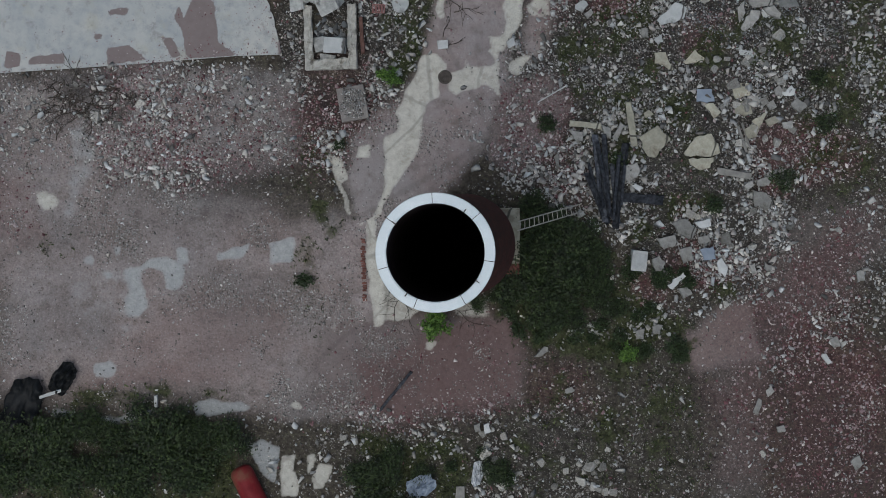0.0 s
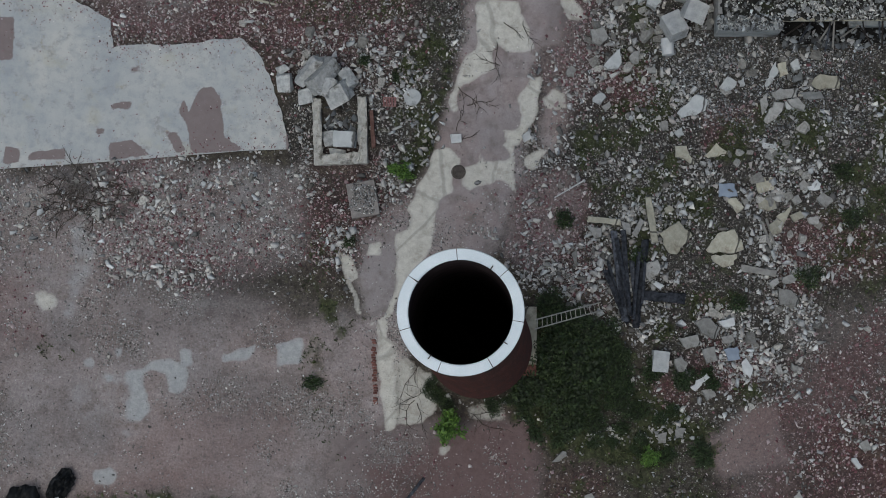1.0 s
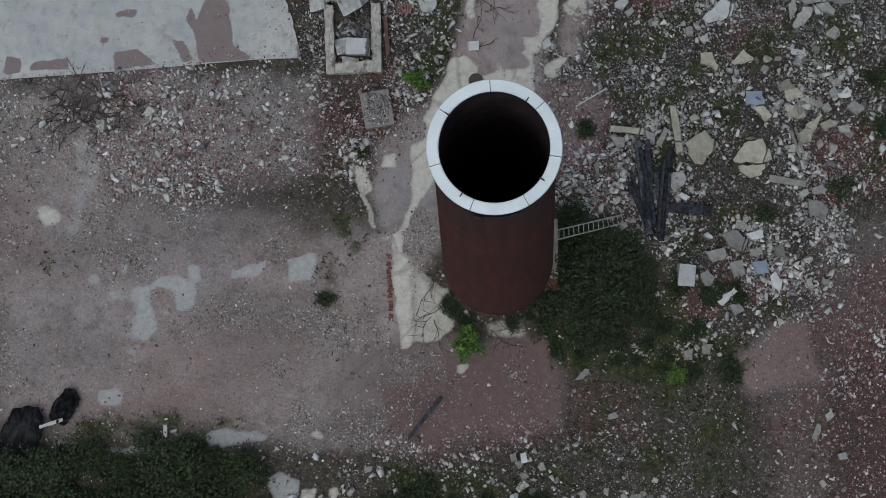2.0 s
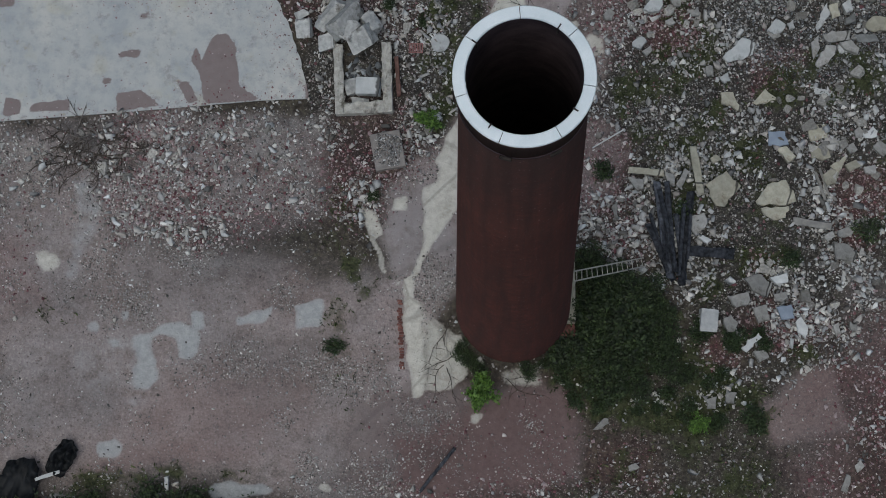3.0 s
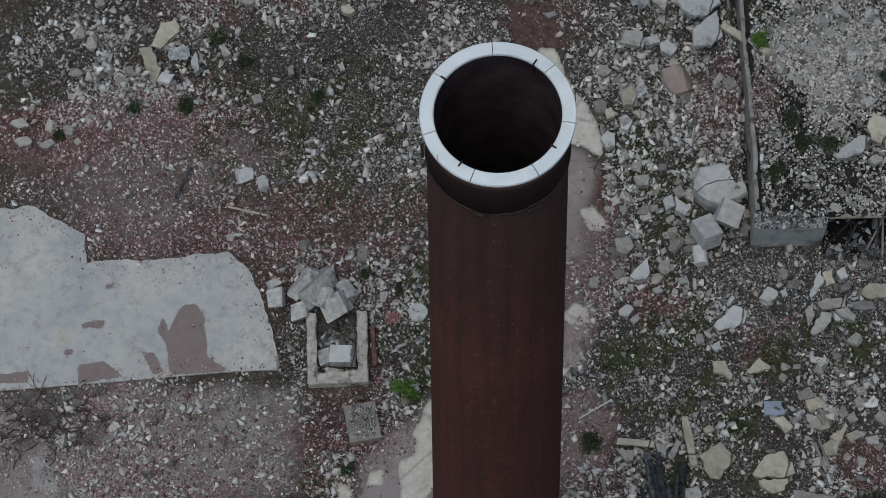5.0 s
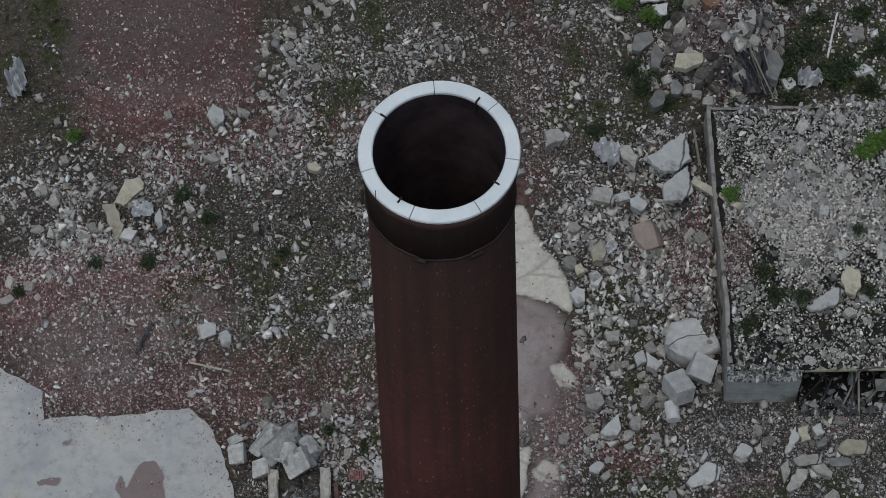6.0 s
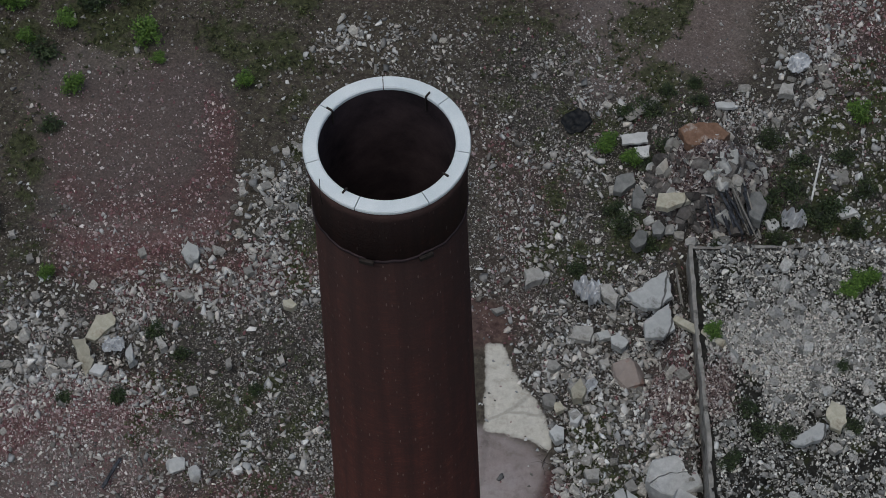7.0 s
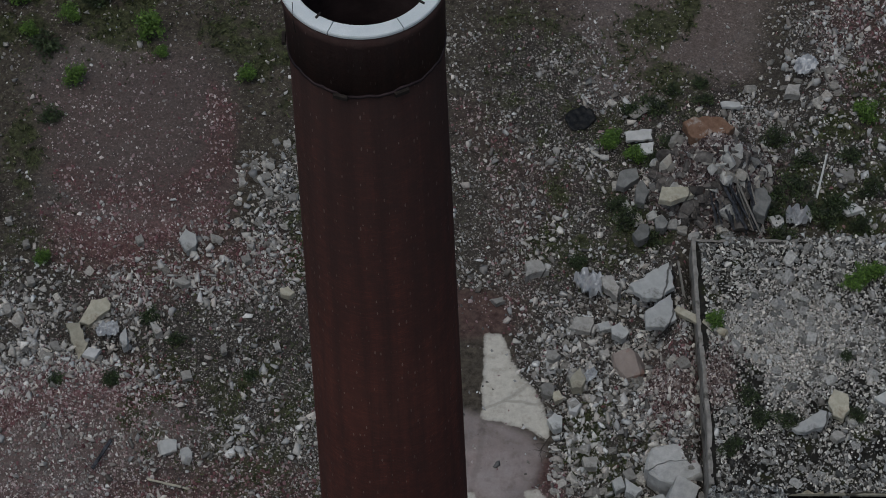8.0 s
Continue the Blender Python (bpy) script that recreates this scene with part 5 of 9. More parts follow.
def scatter(name, mat, label, x, y, size, flat=(0.55, 1.1), lift=0.3, base=None, chips=False):
    """Many loose stones as one mesh."""
    n = len(x)
    shapes = CHIPS if chips else LUMPS
    pick = RNG.integers(0, len(shapes), n)
    stretch = np.stack([size * RNG.uniform(0.8, 1.3, n), size * RNG.uniform(0.7, 1.1, n), size * RNG.uniform(*flat, n)], 1)
    yaw, tx, ty = RNG.uniform(0, 6.283, n), RNG.normal(0, 0.4, n), RNG.normal(0, 0.4, n)
    h = (height(x, y) if base is None else base) + lift * size
    verts, tris, first = [], [], 0
    for k, (shape, tri) in enumerate(shapes):
        mine = np.nonzero(pick == k)[0]
        co = shape[None] * stretch[mine][:, None]
        z = co[:, :, 2] + co[:, :, 0] * tx[mine][:, None] + co[:, :, 1] * ty[mine][:, None]
        c, s = np.cos(yaw[mine])[:, None], np.sin(yaw[mine])[:, None]
        px, py = co[:, :, 0] * c - co[:, :, 1] * s, co[:, :, 0] * s + co[:, :, 1] * c
        verts.append(np.stack([px + x[mine][:, None], py + y[mine][:, None], z + h[mine][:, None]], -1).reshape(-1, 3))
        tris.append((tri[None] + (first + np.arange(len(mine)) * len(shape))[:, None, None]).reshape(-1, 3))
        first += len(mine) * len(shape)
    verts, tris = np.concatenate(verts), np.concatenate(tris)
    me = bpy.data.meshes.new(name)
    me.vertices.add(len(verts))
    me.vertices.foreach_set("co", verts.astype(np.float32).ravel())
    me.loops.add(tris.size)
    me.loops.foreach_set("vertex_index", tris.astype(np.int32).ravel())
    me.polygons.add(len(tris))
    me.polygons.foreach_set("loop_start", np.arange(0, tris.size, 3, dtype=np.int32))
    me.update(calc_edges=True)
    me.materials.append(mat)
    return tagged(new(name, me), label, "rubble", kind="stuff")


KEEP_CLEAR = []  # footprints of slabs and buildings: x, y, half sizes, turn


def blocked(x, y):
    out = np.zeros(len(x), bool)
    for bx, by, hx, hy, turn in KEEP_CLEAR:
        u = (x - bx) * math.cos(turn) + (y - by) * math.sin(turn)
        v = -(x - bx) * math.sin(turn) + (y - by) * math.cos(turn)
        out |= (abs(u) < hx) & (abs(v) < hy)
    return out


def strew(tries, density, smallest, largest, power, within=(-33, 28.5, -21.5, 59)):
    tries = int(tries * 1.2)
    x, y = RNG.uniform(within[0], within[1], tries), RNG.uniform(within[2], within[3], tries)
    margin = np.minimum(np.minimum(x - within[0], within[1] - x), np.minimum(y - within[2], within[3] - y))
    keep = (RNG.random(tries) < density(x, y) * np.clip(margin / 4.0, 0, 1)) & ~blocked(x, y) & (np.hypot(x, y) > 2.85) & (inside(FLOOR, x, y) < 0.25 * RNG.random(tries))
    x, y = x[keep], y[keep]
    u = RNG.random(len(x))
    return x, y, smallest * (1 - u * (1 - (smallest / largest) ** power)) ** (-1 / power)

KEEP_CLEAR += [(-8.7, 10.1, 1.55, 2.0, radians(9)), (13.9, 25.9, 4.95, 7.3, radians(8)), (16.74, 18.5, 3.4, 0.6, radians(8))]
FLOOR = np.array([(-32.0, 4.7), (-26.5, 5.75), (-22.3, 6.6), (-18.35, 7.43), (-13.7, 8.45), (-11.3, 8.86), (-11.9, 10.6), (-12.8, 12.4), (-13.6, 13.7), (-14.6, 14.3), (-21.35, 12.98), (-21.6, 14.4), (-23.4, 15.1), (-24.6, 15.55), (-32.0, 13.4)])


def bare(x, y):
    """Pavement and packed dirt, where little lies loose."""
    return np.maximum(np.clip(np.maximum(level("paved", x, y, 0.3), level("pale", x, y)), 0, 1), 0.5 * np.clip(level("red", x, y), 0, 1))


def fine_density(x, y):
    clump = fbm(x, y, 0.5, 5)
    bed = np.clip(0.3 + 5.5 * (clump - 0.45), 0.07, 1.3)
    rubble = level("rubble", x, y) * bed * (1 - 0.3 * level("brick", x, y)) * (1 - 0.5 * np.clip(weeds(x, y), 0, 1))
    loose = np.clip((rubble + 0.11 * clump) * (1 - 0.65 * level("earth", x, y)), 0, 1) * (1 - 0.95 * bare(x, y))
    return np.maximum(loose, heaped(x, y))


def heaped(x, y):
    """Stones lying thick, in drifts."""
    return level("heaped", x, y) * np.clip(0.45 + 4.0 * (fbm(x + 3, y + 60, 0.8, 4) - 0.45), 0.12, 1) * (1 - np.clip(level("pale", x, y), 0, 1))


def pale_density(x, y):
    return (1 - 0.85 * np.clip(level("slate", x, y), 0, 1)) * pale_drift(x, y)


def pale_drift(x, y):
    small = np.where((x < -9) & (y < 9), 0.45, 1.0)
    return 0.75 * small * heaped(x, y) + fine_density(x, y) * np.clip(0.35 + 4.0 * (fbm(x + 50, y - 20, 0.9, 4) - 0.42), 0.1, 1.2) * (1 - 0.7 * bare(x, y)) * (1 - 0.85 * level("earth", x, y))


def brick_density(x, y):
    return np.clip(level("brick", x, y) * (0.5 + 2.2 * np.clip(fbm(x + 9, y, 0.8, 3) - 0.35, 0, 1)) + 0.06 * level("rubble", x, y), 0, 1) * (1 - 0.6 * level("earth", x, y)) * (1 - 0.92 * np.clip(np.maximum(level("paved", x, y, 0.3), level("pale", x, y)), 0, 1))


def coarse_density(x, y):
    return np.clip(level("chunks", x, y), 0, 1) * np.clip(2.2 * fbm(x - 5, y + 8, 0.7, 3) - 0.55, 0, 1) * (1 - bare(x, y))


scatter("rubble_fine", STONE_FINE, "fine pale crushed concrete strewn over darkened dirt", *strew(270000, fine_density, 0.08, 0.21, 1.4), chips=True)
scatter("rubble_small", STONE_PALE, "pale crushed concrete and stone fragments strewn over dirt", *strew(150000, pale_density, 0.13, 0.46, 2.2))
scatter("rubble_medium", STONE_PALE, "pale broken concrete lumps lying in the rubble", *strew(3200, pale_density, 0.28, 0.5, 2.6))
scatter("rubble_coarse", STONE_PALE, "coarse heaped concrete lumps", *strew(14000, coarse_density, 0.16, 0.42, 2.2), flat=(0.6, 1.1))
scatter("rubble_grey", STONE_GREY, "grey broken slate and concrete bits among weeds", *strew(60000, lambda x, y: fine_density(x, y) * (1 - np.clip(level("red", x, y), 0, 1)) * (0.7 + 2.2 * level("slate", x, y)), 0.07, 0.22, 2.0), chips=True)
scatter("brick_rubble", STONE_RED, "red and pink broken brick fragments in heaps", *strew(330000, brick_density, 0.075, 0.24, 1.6), chips=True)


def chip_density(x, y):
    """Drifts of small brick chips."""
    return level("chips", x, y) * np.clip(0.35 + 3.5 * (fbm(x + 21, y - 44, 0.8, 5) - 0.42), 0.06, 1)


STONE_CHIP = rubble_material("brick_chip", ((0.0, (0.04, 0.03, 0.033)), (0.25, (0.145, 0.098, 0.104)), (0.55, (0.26, 0.21, 0.216)), (0.85, (0.42, 0.385, 0.382)), (1.0, (0.74, 0.72, 0.7))), warm=0.15)
scatter("brick_chips", STONE_CHIP, "fine pink and pale brick chips drifted over dusty earth", *strew(110000, chip_density, 0.055, 0.17, 1.8, (-33, -4, 9, 46)), chips=True)

scatter("slate_chips", STONE_GREY, "fine bluish slate chips drifted before the bunker", *strew(60000, lambda x, y: 0.7 * level("slate", x, y) * np.clip(0.4 + 3.5 * (fbm(x - 8, y + 2, 0.8, 4) - 0.42), 0.05, 1), 0.05, 0.17, 1.8, (5, 22, 8, 21)), chips=True)


def grit_density(x, y):
    """Fine grit showing between the weeds."""
    return level("grit", x, y) * np.clip(0.3 + 4.5 * (fbm(x * 1.6 + 17, y * 0.7 + 4, 0.8, 5) - 0.42), 0.08, 1)


scatter("weed_grit", STONE_FINE, "fine pale grit strewn among low weeds", *strew(90000, grit_density, 0.05, 0.13, 2.0, (-20, 12, 2, 56)), chips=True)


def pebble_density(x, y):
    """Small pebbles in drifts on the packed dirt."""
    drift = np.clip(4.5 * (fbm(x + 80, y + 33, 0.42, 5) - 0.47), 0.02, 1)
    return np.clip(level("red", x, y), 0, 1) * drift * (1 - np.clip(np.maximum(level("pale", x, y), level("cool", x, y)), 0, 1)) * (1 - 0.6 * np.clip(level("rose", x, y), 0, 1))


scatter("dirt_pebbles", STONE_FINE, "small grey pebbles strewn over packed dirt", *strew(230000, pebble_density, 0.045, 0.13, 1.8, (-29, 6, -14, 9)), chips=True)
STONE_HEAP = rubble_material("stone_heap", ((0.0, (0.02, 0.016, 0.016)), (0.3, (0.085, 0.058, 0.058)), (0.6, (0.18, 0.15, 0.148)), (0.85, (0.33, 0.305, 0.3)), (1.0, (0.64, 0.63, 0.61))))
x, y = RNG.normal(8.7, 1.35, 9500), RNG.normal(36.9, 1.3, 9500)
keep = ~blocked(x, y)
scatter("heap_rubble", STONE_HEAP, "dark and pale broken concrete and brick piled into a heap", x[keep], y[keep], 0.08 + 0.2 * RNG.random(keep.sum()) ** 3, flat=(0.6, 1.1))

# ---- chimney ----
SOOT = simple("soot", (0.026, 0.02, 0.023), (0.09, 0.064, 0.068), 1.1, 0.95, 0, 20, 0.01)
COPING = simple("coping_metal", (0.66, 0.735, 0.755), (0.83, 0.885, 0.895), 1.1, 0.5, 0.0, 30, 0.002, gloss=0.5)
STEEL_DARK = simple("steel_dark", (0.025, 0.022, 0.02), (0.06, 0.05, 0.045), 5, 0.7, 0.3, 60, 0.003)
H_TOP, R_BASE, R_NECK, R_OUT, R_IN = 53.65, 2.77, 1.79, 1.915, 1.588


def brick_material():
    mat, tree, bsdf = material("chimney_brick")
    uv = add(tree, "UVMap")
    b = add(tree, "TexBrick", Scale=1.0, **{"Mortar Size": 0.012, "Mortar Smooth": 0.3, "Brick Width": 0.25, "Row Height": 0.078})
    b.inputs["Color1"].default_value, b.inputs["Color2"].default_value, b.inputs["Mortar"].default_value = (0.2, 0.064, 0.048, 1), (0.118, 0.042, 0.034, 1), (0.11, 0.05, 0.042, 1)
    tree.links.new(uv.outputs[0], b.inputs["Vector"])
    streak = add(tree, "Mapping")
    streak.inputs["Scale"].default_value = (1.4, 0.12, 1)
    tree.links.new(uv.outputs[0], streak.inputs["Vector"])
    n = add(tree, "TexNoise", Scale=1.6, Detail=6.0, Roughness=0.6)
    tree.links.new(streak.outputs[0], n.inputs["Vector"])
    col = mix(tree, ramp(tree, n.outputs["Fac"], ((0.35, (0, 0, 0)), (0.7, (0.7, 0.7, 0.7)))), b.outputs["Color"], (0.07, 0.031, 0.026))
    blot = ramp(tree, noise_tex(tree, 1.9, 8, 0.72), ((0.38, (0, 0, 0)), (0.6, (0.75, 0.75, 0.75))))
    col = mix(tree, blot, col, (0.08, 0.037, 0.032))
    # soot towards the mouth, in the upper eight metres
    tc = add(tree, "TexCoord")
    sep = add(tree, "SeparateXYZ")
    tree.links.new(tc.outputs["Object"], sep.inputs[0])
    sooty = ramp(tree, calc(tree, "ADD", calc(tree, "DIVIDE", sep.outputs[2], 60.0), calc(tree, "MULTIPLY", n.outputs["Fac"], 0.12)), ((0.7, (0, 0, 0)), (0.96, (0.7, 0.7, 0.7))))
    col = mix(tree, sooty, col, (0.066, 0.05, 0.047))
    patch = ramp(tree, calc(tree, "DIVIDE", sep.outputs[2], 60.0), ((0.61, (0, 0, 0)), (0.64, (0.28, 0.28, 0.28)), (0.67, (0.2, 0.2, 0.2)), (0.7, (0, 0, 0))))
    col = mix(tree, calc(tree, "MULTIPLY", patch, noise_tex(tree, 3.0)), col, (0.24, 0.1, 0.075))
    # pale chips where the face of a brick has spalled
    chip = add(tree, "Mapping")
    chip.inputs["Scale"].default_value = (5.2, 1.7, 1)
    tree.links.new(uv.outputs[0], chip.inputs["Vector"])
    v = add(tree, "TexVoronoi", Scale=1.0, Randomness=1.0)
    v.voronoi_dimensions = "2D"
    tree.links.new(chip.outputs[0], v.inputs["Vector"])
    cell = add(tree, "SeparateColor")
    tree.links.new(v.outputs["Color"], cell.inputs[0])
    reach = calc(tree, "ADD", 0.045, calc(tree, "MULTIPLY", cell.outputs[0], 0.09))
    spot = calc(tree, "MULTIPLY", calc(tree, "LESS_THAN", v.outputs["Distance"], reach), calc(tree, "LESS_THAN", cell.outputs[1], 0.5))
    col = mix(tree, calc(tree, "MULTIPLY", spot, calc(tree, "MULTIPLY", cell.outputs[2], 0.5)), col, (0.38, 0.29, 0.255))
    # rain streaks down the shaft
    drip = add(tree, "Mapping")
    drip.inputs["Scale"].default_value = (2.6, 0.09, 1)
    tree.links.new(uv.outputs[0], drip.inputs["Vector"])
    streak = add(tree, "TexNoise", Scale=1.0, Detail=5.0, Roughness=0.6)
    tree.links.new(drip.outputs[0], streak.inputs["Vector"])
    col = mix(tree, ramp(tree, streak.outputs["Fac"], ((0.4, (0.5, 0.5, 0.5)), (0.56, (0, 0, 0)))), col, (0.058, 0.034, 0.031))
    tree.links.new(col, bsdf.inputs["Base Color"])
    bsdf.inputs["Roughness"].default_value = 0.9
    bump(tree, bsdf, b.outputs["Fac"], -0.5, 0.02)
    bump(tree, bsdf, noise_tex(tree, 9.0), 0.7, 0.035)
    return mat


BRICK = brick_material()


def lathe_with_uv(name, profile, mat, parent, sides=128, label=""):
    bm = bmesh.new()
    lathe(bm, profile, sides)
    uv = bm.loops.layers.uv.new("UVMap")
    for f in bm.faces:
        angles = [math.atan2(l.vert.co.y, l.vert.co.x) for l in f.loops]
        wrap = max(angles) - min(angles) > math.pi
        for l, a in zip(f.loops, angles):
            a = a + 2 * math.pi if wrap and a < 0 else a
            l[uv].uv = (a * 2.2, l.vert.co.z)
    return part(name, bm, mat, parent, label, True)


def build_chimney():
    ch = thing("chimney", "tall tapered round brick chimney with a pale segmented coping", "chimney", pose(0, 0, 0))
    radius = lambda z: R_BASE + (R_NECK - R_BASE) * z / 51.5  # noqa: E731
    lathe_with_uv("shaft", [(radius(z), z) for z in np.linspace(-0.3, 51.5, 53)], BRICK, ch, label="dark red brick shaft with pale chips")
    lathe_with_uv("collar", [(radius(51.5), 51.5), (1.825, 51.5), (1.84, 53.1), (1.885, 53.16), (1.885, 53.53), (1.62, 53.53)], BRICK, ch, label="sooty brick collar below the coping")
    bm = bmesh.new()
    lathe(bm, [(R_IN, 53.53), (R_IN, 48), (1.6, 20), (1.7, 0.05), (0.01, 0.05)], 96)
    bmesh.ops.reverse_faces(bm, faces=bm.faces)
    part("flue", bm, SOOT, ch, "soot-black inner lining", True)
    # raised dark ring stands in for the shadow line at the neck's step
    bm = bmesh.new()
    lathe(bm, [(1.78, 51.45), (1.85, 51.46), (1.85, 51.54), (1.78, 51.55)], 96, True)
    for v in bm.verts:
        a = math.atan2(v.co.y, v.co.x)
        v.co.z += 0.035 * math.sin(5 * a) + 0.03 * math.sin(13 * a + 1) + 0.02 * math.sin(31 * a)
    band = part("neck_band", bm, SOOT, ch, "crooked black ring drawing the shadow line round the neck", True)
    joints = [radians(a) for a in (101.4, 152.6, 204.6, 256.4, 308.2, 358.8, 409.7)]
    joints = joints + [joints[0] + 2 * math.pi]
    segments = []
    for a0, a1 in zip(joints, joints[1:]):
        bm = bmesh.new()
        gap = 0.006
        lathe(bm, [(R_IN - 0.02, 53.54), (R_OUT, 53.54), (R_OUT, 53.60), (R_OUT - 0.02, 53.63), (R_IN + 0.01, H_TOP), (R_IN - 0.02, 53.62)], 18, True, a0 + gap, a1 - gap)
        segments.append((a0, a1, part("coping_segment", bm, COPING, ch)))
    for a in (152.5, 62.8, 333.3, 243.0):
        bm = bmesh.new()
        box(bm, 0.16, 0.035, 0.05, pose(0, 0, 0, 0, 0, a) @ pose(R_IN + 0.03, 0, H_TOP - 0.005))
        box(bm, 0.03, 0.035, 0.5, pose(0, 0, 0, 0, 0, a) @ pose(R_IN - 0.05, 0, H_TOP - 0.5))
        turn = radians(a) if radians(a) >= joints[0] else radians(a) + 2 * math.pi
        part("clamp", bm, STEEL_DARK, next(ob for a0, a1, ob in segments if a0 <= turn <= a1), "dark steel clamp")
    for a in (228, 20):
        bm = bmesh.new()
        c, s = math.cos(radians(a)), math.sin(radians(a))
        tube(bm, [(1.92 * c, 1.92 * s, 53.0), (1.95 * c, 1.95 * s, 53.4), (1.93 * c, 1.93 * s, 54.0)], 0.012, 5)
        part("lightning_rod", bm, STEEL_DARK, ch)
    for a in (262, 305, 190):
        bm = bmesh.new()
        box(bm, 0.09, 0.35, 0.13, pose(0, 0, 0, 0, 0, a) @ pose(1.9, 0, 51.42), 0.01)
        part("neck_plate", bm, STEEL_DARK, band, "dark steel plate on the neck line")
    return ch


build_chimney()


# ---- concrete floor of the vanished hall ----
def floor_material():
    mat, tree, bsdf = material("hall_floor")
    at = add(tree, "Attribute")
    at.attribute_name = "stain"
    big, mid, fine = noise_tex(tree, 0.35, 5, 0.6), noise_tex(tree, 2.2, 7, 0.65), noise_tex(tree, 30, 4, 0.7)
    col = mix(tree, ramp(tree, big, ((0.35, (0, 0, 0)), (0.65, (1, 1, 1)))), (0.37, 0.395, 0.4), (0.51, 0.51, 0.475))
    col = mix(tree, ramp(tree, mid, ((0.46, (0, 0, 0)), (0.72, (0.75, 0.75, 0.75)))), col, (0.3, 0.325, 0.34))
    col = mix(tree, ramp(tree, noise_tex(tree, 0.8, 4, 0.6), ((0.56, (0, 0, 0)), (0.72, (0.45, 0.45, 0.45)))), col, (0.42, 0.4, 0.3))
    col = mix(tree, ramp(tree, noise_tex(tree, 1.5, 8, 0.75), ((0.55, (0, 0, 0)), (0.66, (0.5, 0.5, 0.5)))), col, (0.2, 0.19, 0.185))
    col = mix(tree, ramp(tree, noise_tex(tree, 1.1, 5, 0.6), ((0.66, (0, 0, 0)), (0.74, (0.6, 0.6, 0.6)))), col, (0.33, 0.26, 0.13))
    spots = add(tree, "TexVoronoi", Scale=2.3)
    tree.links.new(add(tree, "TexCoord").outputs["Object"], spots.inputs["Vector"])
    col = mix(tree, ramp(tree, spots.outputs["Distance"], ((0.03, (0.7, 0.7, 0.7)), (0.05, (0, 0, 0)))), col, (0.06, 0.055, 0.05))
    dirt = ramp(tree, calc(tree, "ADD", at.outputs["Fac"], calc(tree, "MULTIPLY", calc(tree, "SUBTRACT", mid, 0.5), 1.0)), ((0.36, (0, 0, 0)), (0.58, (1, 1, 1))))
    col = mix(tree, dirt, col, mix(tree, mid, (0.16, 0.128, 0.122), (0.26, 0.218, 0.21)))
    col = mix(tree, calc(tree, "MULTIPLY", fine, 0.25), col, (0.1, 0.1, 0.1))
    tree.links.new(col, bsdf.inputs["Base Color"])
    bsdf.inputs["Roughness"].default_value = 0.75
    bump(tree, bsdf, fine, 0.3, 0.01)
    return mat


def build_floor():
    """A grid trimmed to the slab's outline, with a skirt as its edge."""
    step = 0.16
    gx, gy = np.arange(-32, -10.9, step), np.arange(4.4, 15.9, step)
    x, y = np.meshgrid(gx, gy, indexing="ij")
    edge = inside(FLOOR, x.ravel(), y.ravel()).reshape(x.shape)
    bm = bmesh.new()
    layer = bm.verts.layers.float_color.new("stain")
    value = level("stain", x.ravel(), y.ravel(), 0.4).reshape(x.shape)
    ragged = FLOOR
    verts = {}

    def corner(a, b):
        px, py = gx[a], gy[b]
        if edge[a, b] < 0:
            best = None
            for (ax, ay), (bx, by) in zip(ragged, np.roll(ragged, -1, 0)):
                k = min(max(((px - ax) * (bx - ax) + (py - ay) * (by - ay)) / ((bx - ax) ** 2 + (by - ay) ** 2), 0), 1)
                qx, qy = ax + (bx - ax) * k, ay + (by - ay) * k
                d = math.hypot(px - qx, py - qy)
                if best is None or d < best[0]:
                    best = (d, qx, qy)
            px, py = best[1], best[2]
            if py > 9:
                px, py = px + 0.35 * (float(fbm(np.array([px]), np.array([py]), 1.5, 3)[0]) - 0.5), py + 0.35 * (float(fbm(np.array([py]), np.array([px]), 1.5, 3)[0]) - 0.5)
        return bm.verts.new((px, py, 0.12))

    for i in range(len(gx) - 1):
        for j in range(len(gy) - 1):
            if max(edge[i, j], edge[i + 1, j], edge[i, j + 1], edge[i + 1, j + 1]) > 0:
                quad = []
                for a, b in ((i, j), (i + 1, j), (i + 1, j + 1), (i, j + 1)):
                    if (a, b) not in verts:
                        v = verts[a, b] = corner(a, b)
                        s = value[a, b]
                        v[layer] = (s, s, s, 1)
                    quad.append(verts[a, b])
                bm.faces.new(quad)
    rim = [e for e in bm.edges if e.is_boundary]
    made = bmesh.ops.extrude_edge_only(bm, edges=rim)
    for v in made["geom"]:
        if isinstance(v, bmesh.types.BMVert):
            v.co.z = -0.25
    tagged(part("hall_floor", bm, floor_material()), "pale grey concrete floor slab with brown dirt stains", "floor", kind="structure")


build_floor()

# ---- broken slabs ----
CONCRETE_WHITE = simple("concrete_white", (0.46, 0.47, 0.46), (0.66, 0.67, 0.65), 2.0, 0.8, 0, 40, 0.01, 0.12)
TILE_BLUE = simple("tile_blue", (0.21, 0.25, 0.31), (0.31, 0.36, 0.42), 1.5, 0.6, 0, 40, 0.003, 0.1)
STONE_RUST = simple("stone_rust", (0.25, 0.21, 0.185), (0.36, 0.31, 0.28), 1.6, 0.85, 0, 30, 0.03, 0, stain=(0.25, 0.12, 0.08))
STONE_ORANGE = simple("stone_orange", (0.15, 0.085, 0.055), (0.27, 0.175, 0.125), 3.2, 0.9, 0, 20, 0.04, 0, stain=(0.36, 0.33, 0.3))
